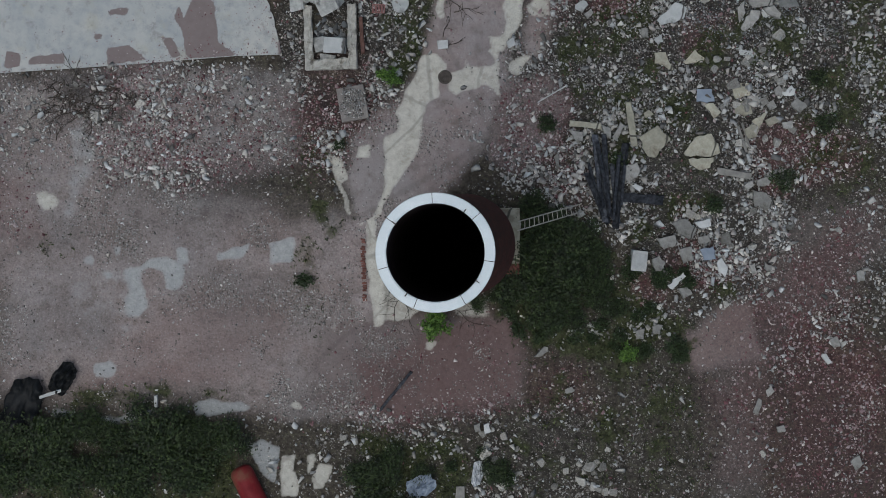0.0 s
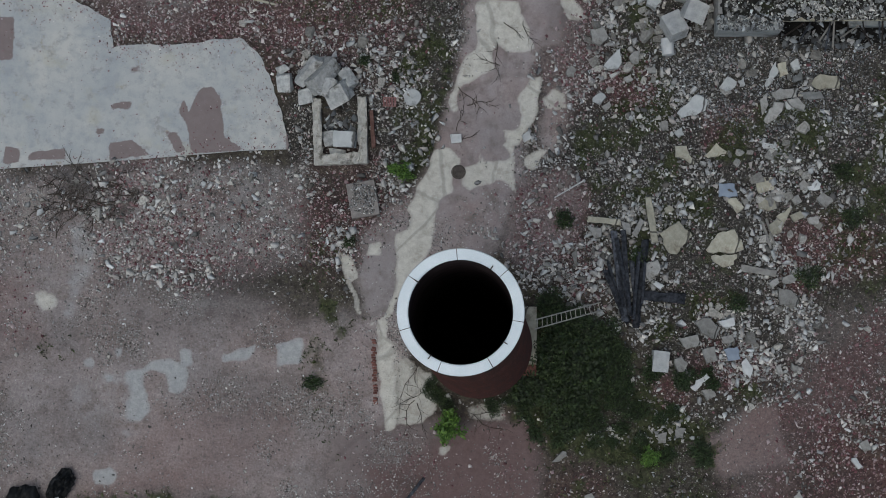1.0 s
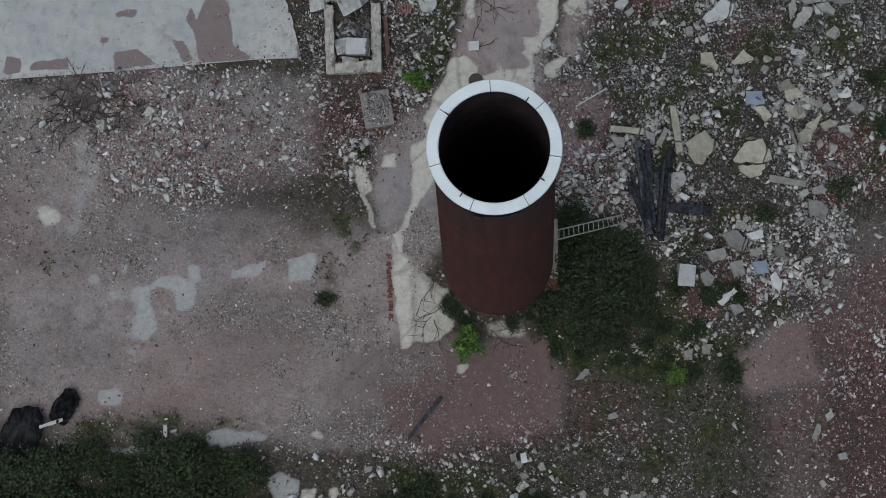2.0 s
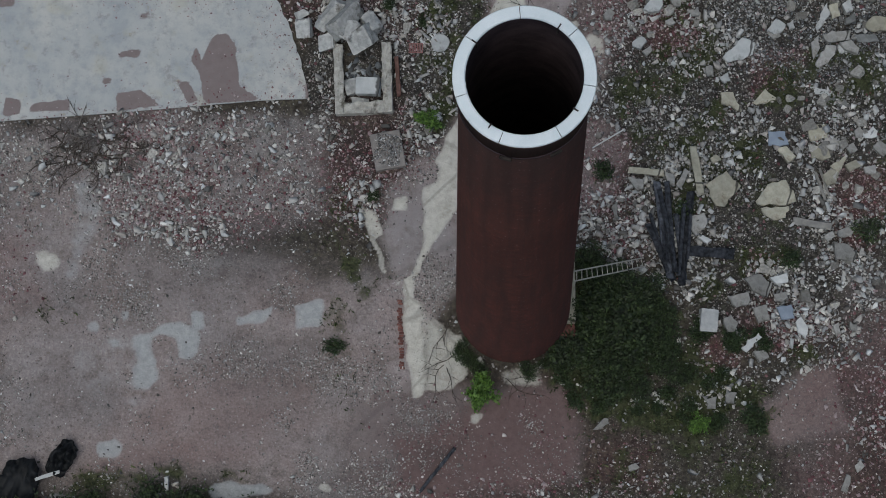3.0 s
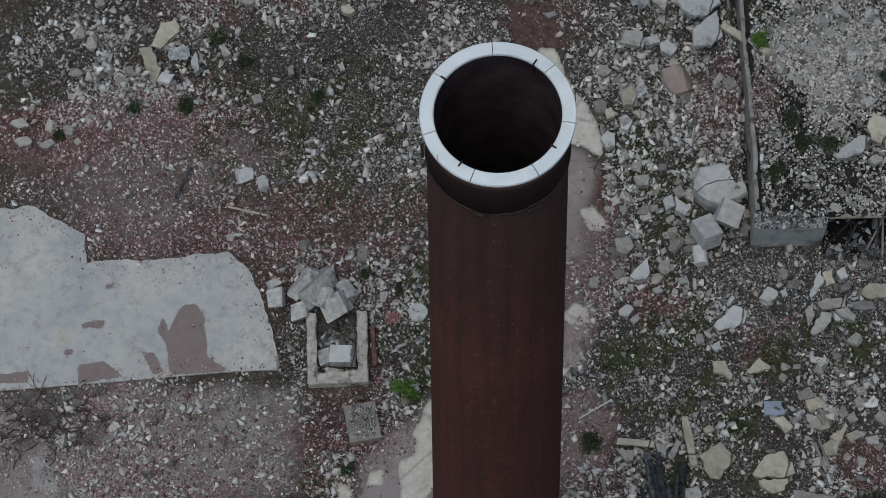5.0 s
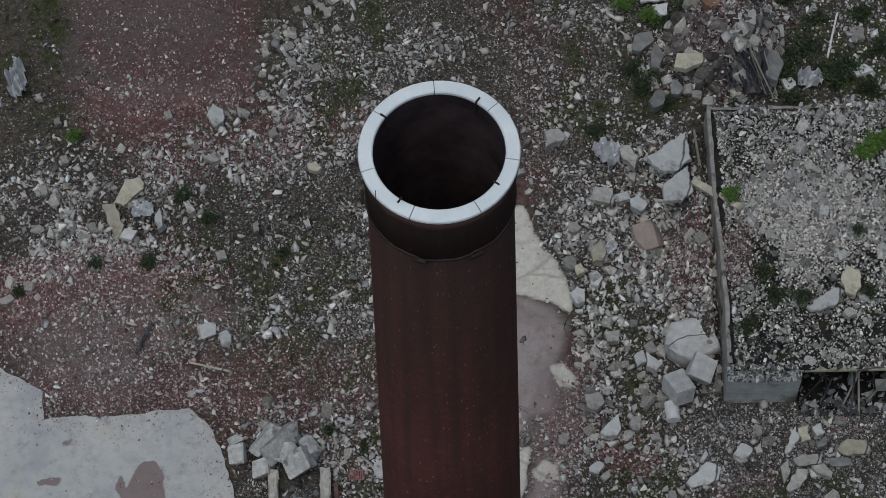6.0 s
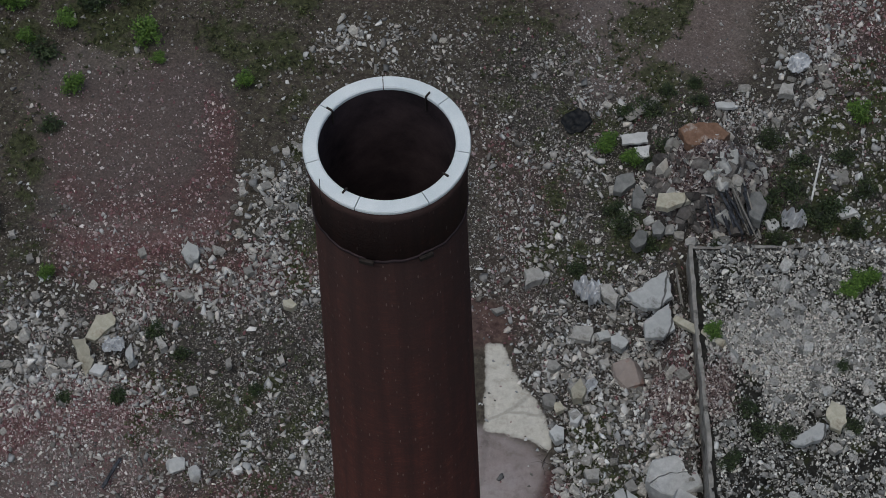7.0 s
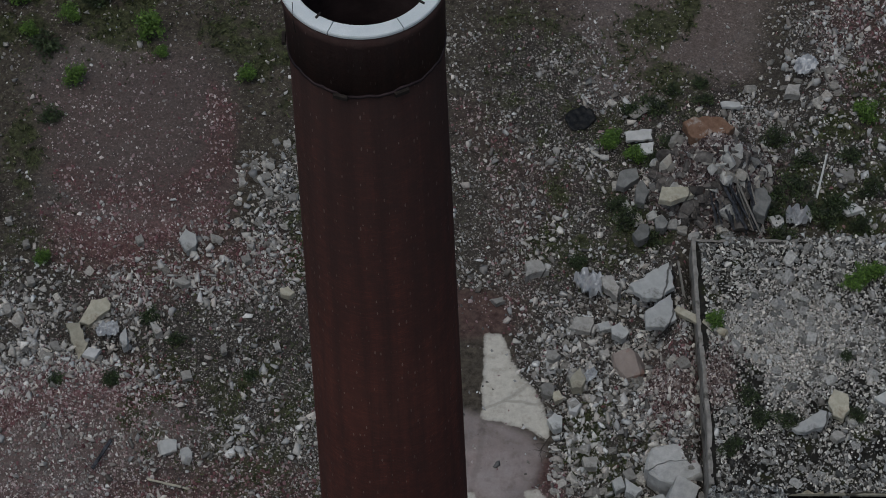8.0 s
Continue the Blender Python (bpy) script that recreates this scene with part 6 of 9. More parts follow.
# darkened copy of the concrete: the heap's crevice shade put into its colour
CONCRETE_SHADED = simple("concrete_shaded", (0.12, 0.125, 0.12), (0.25, 0.255, 0.245), 2.2, 0.9, 0, 25, 0.03, 0.2)
SLAB_KINDS = {
    "dim": (CONCRETE_SHADED, "concrete lump in the rubble, shade put into its dark colour"),
    "pale": (CONCRETE, "pale broken concrete slab lying in rubble"),
    "warm": (CONCRETE_WARM, "cream-coloured flat broken slab lying in rubble"),
    "grey": (CONCRETE_GREY, "thick grey concrete slab broken off a wall"),
    "white": (CONCRETE_WHITE, "white painted fragment lying in rubble"),
    "blue": (TILE_BLUE, "blue-grey flat tile slab lying in weeds"),
    "orange": (STONE_ORANGE, "rusty orange slab crowning a rubble heap"),
}
SLAB_RNG = random.Random(3)


def broken_slab(kind, thick, top, *corners):
    """A broken plate with ragged edges, resting at the height top."""
    mat, label = SLAB_KINDS[kind]
    thick, top = thick + 0.14, top + 0.14
    cx, cy = sum(p[0] for p in corners) / len(corners), sum(p[1] for p in corners) / len(corners)
    rnd, ring = SLAB_RNG, []
    for (ax, ay), (bx, by) in zip(corners, corners[1:] + corners[:1]):
        steps = max(2, int(math.hypot(bx - ax, by - ay) / 0.22))
        for s in range(steps):
            k, j = s / steps, 0.03 if s == 0 else 0.06
            ring.append((ax + (bx - ax) * k + rnd.uniform(-j, j) - cx, ay + (by - ay) * k + rnd.uniform(-j, j) - cy))
    bm = bmesh.new()
    inner = [bm.verts.new((x * 0.96, y * 0.96, rnd.uniform(-0.01, 0.012))) for x, y in ring]
    outer = [bm.verts.new((x, y, -min(0.04, thick * 0.3) + rnd.uniform(-0.01, 0.01))) for x, y in ring]
    foot = [bm.verts.new((x * (0.97 + rnd.uniform(-0.05, 0.05)), y * (0.97 + rnd.uniform(-0.05, 0.05)), -thick)) for x, y in ring]
    n = len(ring)
    bm.faces.new(inner)
    bm.faces.new(foot[::-1])
    for a, b in ((inner, outer), (outer, foot)):
        for k in range(n):
            bm.faces.new((a[k], b[k], b[(k + 1) % n], a[(k + 1) % n]))
    bmesh.ops.recalc_face_normals(bm, faces=bm.faces)
    bmesh.ops.triangulate(bm, faces=[f for f in bm.faces if len(f.verts) > 4])
    ob = part("broken_slab", bm, mat)
    tilt = 6
    ob.matrix_basis = pose(cx, cy, top, rnd.uniform(-tilt, tilt), rnd.uniform(-tilt, tilt), 0)
    return tagged(ob, label, "slab", "broken slabs in the rubble")


broken_slab("warm", .15, 0.2, (8.76, 11.67), (9.34, 11.82), (9.86, 10.87), (8.81, 11.16))
broken_slab("warm", .15, 0.2, (10.29, 11.38), (10.87, 12.13), (11.69, 11.67), (10.49, 11.29))
broken_slab("blue", .08, 0.2, (11.23, 10.06), (12.06, 10.17), (12.32, 9.53), (11.33, 9.32))
broken_slab("warm", .12, 0.2, (11.80, 9.32), (12.27, 9.44), (12.73, 8.99), (12.41, 8.62))
broken_slab("warm", .2, 0.25, (13.11, 10.51), (13.96, 10.76), (14.16, 10.09), (13.38, 9.79))
broken_slab("warm", .2, 0.2, (13.38, 11.12), (13.68, 11.44), (13.98, 11.20), (13.96, 10.83), (13.55, 10.86))
broken_slab("grey", .12, 0.2, (14.23, 11.37), (14.96, 11.74), (15.27, 11.36), (15.03, 11.05), (14.36, 10.88))
broken_slab("warm", .15, 0.2, (13.34, 9.43), (14.05, 9.89), (14.45, 9.15), (14.01, 8.93), (13.46, 9.03))
broken_slab("warm", .15, 0.2, (14.13, 8.28), (14.46, 8.60), (14.93, 8.52), (14.79, 7.94), (14.40, 7.75))
broken_slab("warm", .15, 0.2, (14.44, 8.73), (15.14, 9.38), (14.99, 8.66), (14.88, 8.43))
broken_slab("warm", .22, 0.3, (8.55, 6.99), (9.44, 7.80), (10.24, 7.20), (9.55, 6.06), (9.14, 6.09))
broken_slab("warm", .18, 0.2, (11.05, 6.55), (11.53, 7.47), (12.37, 7.77), (12.82, 7.27), (13.01, 6.80), (12.23, 6.48), (11.15, 6.42))
broken_slab("warm", .18, 0.15, (11.33, 6.26), (12.24, 6.43), (12.82, 6.62), (12.56, 5.92), (12.04, 5.74), (11.53, 5.95))
broken_slab("pale", .25, 0.3, (4.69, 6.92), (5.50, 6.94), (5.58, 6.47), (5.30, 6.35))
broken_slab("pale", .25, 0.3, (6.48, 7.42), (6.96, 7.34), (7.03, 6.74), (6.67, 6.97))
broken_slab("pale", .2, 0.35, (7.09, 6.85), (7.46, 7.68), (7.72, 7.57), (7.33, 6.66))
broken_slab("pale", .2, 0.2, (4.14, 5.39), (4.32, 5.64), (4.53, 4.83), (4.33, 4.67))
broken_slab("pale", .2, 0.2, (7.95, 5.40), (8.65, 5.69), (8.90, 5.16), (8.37, 4.49), (8.01, 4.86))
broken_slab("white", .15, 0.3, (8.51, 4.43), (8.68, 4.57), (9.14, 4.35), (9.00, 4.14))
broken_slab("pale", .3, 0.3, (10.14, 0.64), (10.51, 0.90), (10.90, 0.54), (10.79, 0.12), (10.42, 0.02))
broken_slab("white", .3, 0.4, (11.16, -0.66), (11.88, 0.18), (12.09, -0.03), (11.42, -0.83))
broken_slab("pale", .2, 0.2, (10.92, 2.72), (11.68, 3.03), (12.32, 2.61), (12.11, 1.99), (11.34, 2.18))
broken_slab("pale", .2, 0.2, (10.22, 1.73), (11.20, 2.11), (11.36, 1.59), (10.72, 1.27))
broken_slab("pale", .2, 0.2, (11.54, 1.32), (12.15, 1.64), (12.40, 0.85), (11.84, 0.62))
broken_slab("blue", .25, 0.3, (12.60, 1.52), (13.31, 1.74), (13.54, 1.12), (12.92, 0.92))
broken_slab("white", .25, 0.3, (12.13, 2.88), (12.97, 3.23), (13.08, 2.86), (12.46, 2.63))
broken_slab("pale", .2, 0.2, (15.02, 5.06), (15.71, 5.00), (16.20, 4.62), (16.11, 4.17), (15.22, 4.19))
broken_slab("white", .2, 0.2, (19.86, -3.30), (20.13, -3.11), (20.54, -3.56), (20.34, -3.67))
broken_slab("pale", .2, 0.2, (20.18, -2.37), (20.59, -2.11), (20.86, -2.66), (20.52, -2.77))
broken_slab("pale", .15, 0.15, (6.48, -7.02), (6.81, -6.79), (7.03, -7.00), (6.60, -7.25))
broken_slab("pale", .15, 0.15, (4.95, -4.92), (5.25, -4.87), (5.34, -5.08), (4.96, -5.44), (4.57, -5.49))
broken_slab("white", .3, 0.2, (2.35, -9.51), (2.63, -9.35), (2.86, -9.84), (2.50, -9.98))
broken_slab("pale", .3, 0.2, (1.83, -9.58), (2.18, -9.41), (2.31, -9.92), (2.01, -9.96))
broken_slab("pale", .25, 0.4, (12.79, 14.68), (13.11, 15.09), (13.27, 14.46), (13.00, 13.86))
broken_slab("pale", .2, 0.4, (13.32, 15.11), (13.75, 15.39), (14.68, 15.48), (14.67, 15.00), (13.67, 14.79))
broken_slab("pale", .2, 0.4, (13.13, 13.59), (13.57, 14.64), (14.21, 14.66), (13.75, 13.76), (13.30, 13.47))
broken_slab("pale", .2, 0.4, (14.20, 14.85), (14.77, 15.07), (15.20, 14.70), (15.17, 14.38), (14.49, 14.52))
broken_slab("warm", .2, 0.3, (15.34, 15.88), (15.70, 16.41), (16.77, 16.48), (16.82, 15.78), (15.62, 15.63))
broken_slab("warm", .15, 0.3, (13.47, 16.65), (13.92, 16.84), (14.10, 16.21), (13.72, 15.96))
broken_slab("grey", .3, 0.5, (5.62, 19.30), (6.05, 19.65), (6.29, 19.10), (5.88, 18.81))
broken_slab("grey", .3, 0.5, (6.19, 19.58), (7.08, 19.10), (6.77, 18.63), (6.32, 18.87))
broken_slab("grey", .3, 0.3, (4.47, 15.33), (5.22, 16.43), (5.41, 15.65), (5.28, 15.29), (4.75, 15.23))
broken_slab("pale", .25, 0.3, (5.75, 15.98), (5.99, 16.35), (6.25, 16.47), (6.32, 15.76), (6.00, 15.67))
broken_slab("pale", .25, 0.3, (3.59, 17.21), (4.25, 17.38), (4.58, 16.84), (4.21, 16.42), (3.74, 16.54))
broken_slab("pale", .25, 0.3, (4.19, 20.49), (4.86, 20.66), (4.87, 20.07), (4.38, 20.01))
broken_slab("pale", .3, 0.3, (2.97, 24.73), (3.69, 25.27), (3.90, 24.55), (3.25, 24.17))
broken_slab("pale", .25, 0.3, (3.11, 23.41), (3.36, 23.65), (3.75, 23.34), (3.38, 22.93))
broken_slab("grey", .18, 1.75, (5.27, 29.18), (6.99, 30.90), (7.38, 29.45), (6.66, 28.57), (5.99, 28.55))
broken_slab("grey", .18, 1.75, (6.19, 27.82), (7.28, 29.06), (7.66, 27.66), (7.18, 27.08), (6.27, 26.96))
broken_slab("pale", .35, 0.8, (3.87, 30.15), (4.39, 30.31), (4.89, 29.63), (4.78, 29.08), (4.14, 29.54))
broken_slab("pale", .3, 0.3, (2.69, 27.38), (3.02, 28.05), (3.90, 28.16), (3.91, 27.28))
broken_slab("grey", .35, 1, (4.68, 27.27), (5.05, 27.57), (5.56, 27.07), (5.28, 26.60), (4.78, 26.85))
broken_slab("grey", .3, 0.3, (3.99, 27.80), (4.50, 28.08), (4.73, 27.64), (4.22, 27.38))
broken_slab("warm", .4, 0.4, (3.13, 24.52), (3.52, 25.31), (3.83, 24.67), (3.70, 24.10), (3.29, 23.99))
broken_slab("white", .3, 0.3, (3.19, 23.28), (3.49, 23.62), (3.85, 23.27), (3.63, 22.82), (3.31, 22.84))
broken_slab("pale", .4, 0.3, (0.19, 30.90), (0.90, 31.16), (1.44, 30.54), (0.86, 30.34), (0.36, 29.95))
broken_slab("grey", .12, 3.4, (13.25, 21.38), (14.40, 22.54), (14.90, 22.46), (14.62, 21.70), (13.56, 21.22))
broken_slab("warm", .2, 3.25, (14.69, 23.10), (14.91, 23.86), (15.55, 23.59), (15.69, 22.79), (15.43, 22.32), (14.97, 22.46))
broken_slab("pale", .2, 3.15, (14.91, 21.44), (15.22, 21.77), (15.59, 21.44), (15.25, 21.20))
broken_slab("grey", .2, 3.1, (16.71, 23.74), (17.20, 24.09), (17.72, 23.72), (17.22, 23.42))
broken_slab("orange", .6, 3.4, (6.86, 37.96), (7.33, 38.36), (8.70, 38.46), (9.34, 37.93), (9.10, 37.56), (8.33, 37.53), (8.17, 37.10), (7.35, 37.13))
broken_slab("warm", .2, 1.6, (6.15, 34.43), (6.21, 35.27), (7.69, 35.63), (7.84, 35.14), (6.75, 34.40))
broken_slab("grey", .4, 2.6, (8.28, 36.68), (8.74, 37.01), (9.31, 36.81), (9.15, 36.29), (8.54, 36.11))
broken_slab("dim", .5, 1.1, (10.45, 36.15), (11.12, 36.41), (11.53, 35.62), (11.24, 34.58), (10.67, 34.84))
broken_slab("white", .02, 0.5, (4.02, 39.38), (5.38, 39.62), (5.44, 39.03), (4.14, 38.76))
broken_slab("white", .02, 0.5, (4.71, 38.69), (5.54, 38.87), (5.60, 38.18), (4.99, 38.10))
broken_slab("white", .02, 0.3, (8.55, 42.11), (9.54, 42.20), (9.62, 41.86), (8.66, 41.73))
broken_slab("dim", .3, 0.5, (4.05, 36.78), (4.85, 37.12), (5.05, 36.56), (4.42, 35.80), (3.99, 35.92))
broken_slab("dim", .3, 0.5, (4.92, 35.87), (5.19, 36.48), (5.67, 35.79), (5.47, 35.02), (5.05, 35.04))
broken_slab("dim", .4, 0.6, (5.09, 33.04), (5.44, 33.75), (5.87, 33.57), (5.85, 32.91), (5.40, 32.68))
broken_slab("dim", .4, 0.6, (6.02, 34.09), (6.35, 34.40), (6.74, 34.01), (6.56, 33.56), (6.15, 33.51))
broken_slab("white", .1, 0.4, (11.40, 35.17), (11.99, 35.38), (12.24, 34.95), (11.85, 34.56))
broken_slab("white", .1, 0.4, (14.64, 36.26), (15.45, 36.60), (16.02, 36.16), (15.22, 35.79))
broken_slab("pale", .2, 0.4, (14.67, 38.54), (15.30, 38.79), (15.53, 37.96), (14.85, 37.70))
broken_slab("pale", .3, 0.4, (11.71, 42.90), (11.86, 43.64), (12.43, 43.71), (12.47, 43.00))
broken_slab("pale", .3, 0.4, (12.54, 39.30), (12.85, 39.79), (13.05, 39.19), (12.70, 38.87))
broken_slab("warm", .2, 0.3, (-20.10, 24.46), (-19.77, 25.71), (-19.11, 26.01), (-18.74, 25.42), (-19.23, 24.88), (-19.58, 24.36))
broken_slab("warm", .2, 0.3, (-20.64, 24.20), (-20.03, 24.40), (-19.29, 23.05), (-19.59, 22.40), (-20.09, 23.20))
broken_slab("white", .1, 0.4, (-19.45, 22.60), (-19.29, 23.09), (-18.63, 23.08), (-18.82, 22.44))
broken_slab("grey", .3, 0.5, (-17.96, 23.82), (-17.80, 24.38), (-17.44, 23.42), (-17.65, 23.15))
broken_slab("pale", .3, 0.3, (-16.76, 24.88), (-16.52, 25.07), (-16.08, 24.50), (-16.35, 24.24))
broken_slab("grey", .6, 0.4, (-16.48, 29.76), (-16.28, 30.45), (-15.71, 30.13), (-15.53, 29.49), (-15.92, 29.05))
broken_slab("warm", .35, 0.4, (-14.75, 18.37), (-14.40, 18.65), (-13.96, 18.41), (-14.11, 18.09), (-14.55, 18.04))
broken_slab("warm", .35, 0.4, (-13.69, 17.97), (-13.46, 18.30), (-13.18, 17.92), (-13.34, 17.67))
broken_slab("pale", .3, 0.3, (-14.75, 22.34), (-14.30, 22.55), (-14.11, 22.11), (-14.53, 21.91))
broken_slab("pale", .3, 0.3, (-26.23, 19.53), (-25.65, 19.90), (-25.15, 19.51), (-25.68, 19.30))
broken_slab("pale", .3, 0.3, (-25.85, 18.68), (-25.19, 18.97), (-24.86, 18.65), (-25.50, 18.34))
broken_slab("pale", .3, 0.3, (-24.56, 18.54), (-24.07, 18.99), (-23.76, 18.79), (-24.12, 18.45))
broken_slab("pale", .2, 0.2, (16.36, 9.95), (16.74, 10.28), (17.31, 9.94), (16.95, 9.53))
broken_slab("grey", .2, 0.2, (14.11, 14.75), (14.65, 14.88), (14.82, 14.56), (14.29, 14.35))

broken_slab("pale", 0.17, 0.25, (2.59, 14.79), (2.82, 15.19), (3.12, 15.00), (3.03, 14.56), (2.68, 14.52))
broken_slab("grey", 0.17, 0.25, (4.22, 13.71), (4.60, 13.98), (4.85, 13.73), (4.62, 13.33), (4.17, 13.42))
broken_slab("pale", 0.14, 0.25, (4.69, 13.20), (5.05, 13.58), (5.21, 13.35), (4.93, 13.00))
broken_slab("grey", 0.40, 0.25, (8.61, 13.40), (8.97, 13.87), (9.45, 14.50), (10.15, 14.30), (10.07, 13.73), (9.57, 13.38), (8.90, 13.21))
broken_slab("pale", 0.13, 0.25, (7.85, 12.88), (8.20, 12.93), (8.29, 12.57), (7.98, 12.42))
broken_slab("grey", 0.16, 0.25, (8.58, 12.41), (8.95, 12.74), (9.13, 12.34), (8.88, 12.11))
broken_slab("grey", 0.29, 0.25, (13.03, 12.54), (13.45, 12.45), (14.26, 12.41), (14.02, 12.10), (13.34, 12.16))
broken_slab("dim", 0.40, 0.25, (13.22, 12.00), (14.83, 12.06), (14.99, 11.75), (14.32, 11.72))
broken_slab("pale", 0.15, 0.25, (15.37, 10.59), (15.61, 10.85), (15.90, 10.66), (15.80, 10.23), (15.48, 10.27))
broken_slab("white", 0.20, 0.25, (15.78, 10.50), (16.28, 10.93), (16.51, 10.73), (16.53, 10.46), (16.01, 10.34))
broken_slab("pale", 0.16, 0.25, (14.34, 10.04), (14.60, 10.21), (14.77, 9.82), (14.57, 9.60), (14.32, 9.68))
broken_slab("pale", 0.15, 0.25, (15.03, 9.85), (15.42, 10.04), (15.64, 9.65), (15.33, 9.47))
broken_slab("warm", 0.18, 0.25, (15.12, 8.89), (15.62, 9.23), (15.92, 8.91), (15.41, 8.57))
broken_slab("pale", 0.15, 0.25, (16.05, 8.87), (16.57, 9.07), (16.69, 8.67), (16.22, 8.56))
broken_slab("pale", 0.20, 0.25, (15.15, 5.59), (15.65, 5.88), (15.94, 5.64), (15.57, 5.32), (15.22, 5.33))
broken_slab("pale", 0.12, 0.25, (16.28, 4.78), (16.48, 4.94), (16.51, 4.54), (16.30, 4.51))
broken_slab("pale", 0.14, 0.25, (14.51, 5.24), (14.88, 5.56), (15.04, 5.31), (14.72, 4.99))
broken_slab("pale", 0.17, 0.25, (12.42, 2.12), (12.93, 2.33), (13.14, 2.08), (12.85, 1.78), (12.53, 1.79))
broken_slab("pale", 0.17, 0.25, (15.43, 1.03), (15.67, 1.19), (15.85, 0.68), (15.61, 0.46))
broken_slab("pale", 0.14, 0.25, (16.20, 1.26), (16.55, 1.17), (16.62, 0.91), (16.31, 0.87))
broken_slab("white", 0.25, 0.25, (13.59, 0.93), (13.82, 1.23), (14.27, 0.75), (14.18, 0.20), (13.82, 0.42))
broken_slab("pale", 0.19, 0.25, (11.78, -0.77), (12.28, -0.58), (12.58, -0.94), (12.09, -1.27))
broken_slab("warm", 0.13, 0.25, (8.59, 8.35), (8.84, 8.57), (9.13, 8.36), (8.80, 8.15))
broken_slab("pale", 0.13, 0.25, (5.59, 14.88), (5.98, 15.12), (6.14, 14.86), (5.83, 14.68))
broken_slab("pale", 0.13, 0.25, (6.75, 15.59), (7.14, 15.73), (7.24, 15.37), (6.87, 15.26))
broken_slab("grey", 0.23, 0.25, (10.62, 15.07), (10.97, 15.69), (11.48, 15.46), (11.43, 15.12), (10.99, 14.89))
broken_slab("grey", 0.15, 0.25, (11.54, 15.47), (11.83, 15.79), (11.95, 15.38), (11.70, 15.21))
broken_slab("grey", 0.18, 0.25, (14.14, 16.80), (14.51, 17.13), (14.70, 16.58), (14.39, 16.40))
broken_slab("dim", 0.16, 0.25, (14.33, 16.11), (14.71, 16.44), (14.88, 16.03), (14.49, 15.84))
broken_slab("dim", 0.30, 0.25, (14.81, 15.31), (15.87, 15.58), (16.12, 15.19), (15.11, 15.01))
broken_slab("grey", 0.35, 0.25, (13.22, 16.39), (13.37, 16.79), (13.58, 16.35), (13.37, 15.70), (13.05, 15.32), (12.95, 15.51))
broken_slab("pale", 0.17, 0.25, (1.89, 26.07), (2.28, 26.21), (2.51, 25.84), (2.22, 25.49), (1.89, 25.60))
broken_slab("pale", 0.20, 0.25, (1.85, 24.06), (2.22, 24.35), (2.52, 23.99), (2.44, 23.52), (2.04, 23.56))
broken_slab("warm", 0.17, 0.25, (2.41, 23.82), (2.71, 23.95), (2.90, 23.49), (2.61, 23.24))
broken_slab("grey", 0.24, 0.25, (2.37, 22.31), (2.66, 22.74), (3.02, 22.60), (3.09, 21.95), (2.69, 21.75))
broken_slab("pale", 0.16, 0.25, (4.27, 26.37), (4.65, 26.58), (4.78, 26.13), (4.45, 25.93))
broken_slab("pale", 0.14, 0.25, (4.42, 28.91), (4.80, 29.12), (4.80, 28.58))
broken_slab("pale", 0.18, 0.25, (7.76, 23.00), (8.12, 23.35), (8.24, 22.91), (7.92, 22.64))
broken_slab("pale", 0.20, 0.25, (6.08, 19.98), (6.44, 20.32), (6.75, 19.77), (6.26, 19.48))
broken_slab("pale", 0.15, 0.25, (-18.60, 29.71), (-18.37, 29.97), (-18.14, 29.54), (-18.38, 29.31))
broken_slab("warm", 0.19, 0.25, (-11.12, 27.73), (-10.74, 27.93), (-10.36, 27.60), (-10.63, 27.30), (-11.01, 27.42))
broken_slab("pale", 0.17, 0.25, (-21.18, 23.11), (-20.82, 23.31), (-20.50, 22.88), (-20.81, 22.69))
broken_slab("pale", 0.18, 0.25, (-16.17, 27.40), (-15.83, 27.77), (-15.36, 27.50), (-15.72, 27.20))
broken_slab("pale", 0.14, 0.25, (-13.21, 24.13), (-13.02, 24.31), (-12.83, 23.87), (-13.07, 23.68))
broken_slab("pale", 0.17, 0.25, (-13.33, 29.23), (-12.98, 29.60), (-12.76, 29.14), (-13.05, 28.94))
broken_slab("pale", 0.12, 0.25, (-13.21, 30.07), (-12.81, 30.21), (-12.82, 29.79))
broken_slab("pale", 0.13, 0.25, (-10.84, 24.59), (-10.61, 24.78), (-10.39, 24.34), (-10.64, 24.21))
broken_slab("pale", 0.21, 0.25, (-14.08, 34.85), (-13.72, 35.24), (-13.47, 34.65), (-13.85, 34.40))
broken_slab("pale", 0.12, 0.25, (-13.23, 36.52), (-12.93, 36.73), (-12.75, 36.41), (-13.03, 36.20))
broken_slab("pale", 0.14, 0.25, (-12.67, 36.59), (-12.38, 36.73), (-12.23, 36.23), (-12.51, 36.16))
broken_slab("pale", 0.12, 0.25, (-14.64, 35.54), (-14.47, 35.73), (-14.33, 35.44))
broken_slab("pale", 0.16, 0.25, (-13.40, 34.25), (-13.03, 34.57), (-12.81, 34.15), (-13.17, 33.93))
broken_slab("pale", 0.16, 0.25, (-14.48, 33.94), (-14.18, 34.15), (-13.92, 33.67), (-14.25, 33.45))
broken_slab("pale", 0.15, 0.25, (-12.97, 33.45), (-12.67, 33.66), (-12.50, 33.17), (-12.78, 33.03))
broken_slab("pale", 0.15, 0.25, (-11.81, 33.26), (-11.50, 33.46), (-11.31, 32.98), (-11.62, 32.84))
broken_slab("pale", 0.13, 0.25, (-23.25, 26.66), (-22.93, 26.83), (-22.71, 26.41), (-23.02, 26.27))
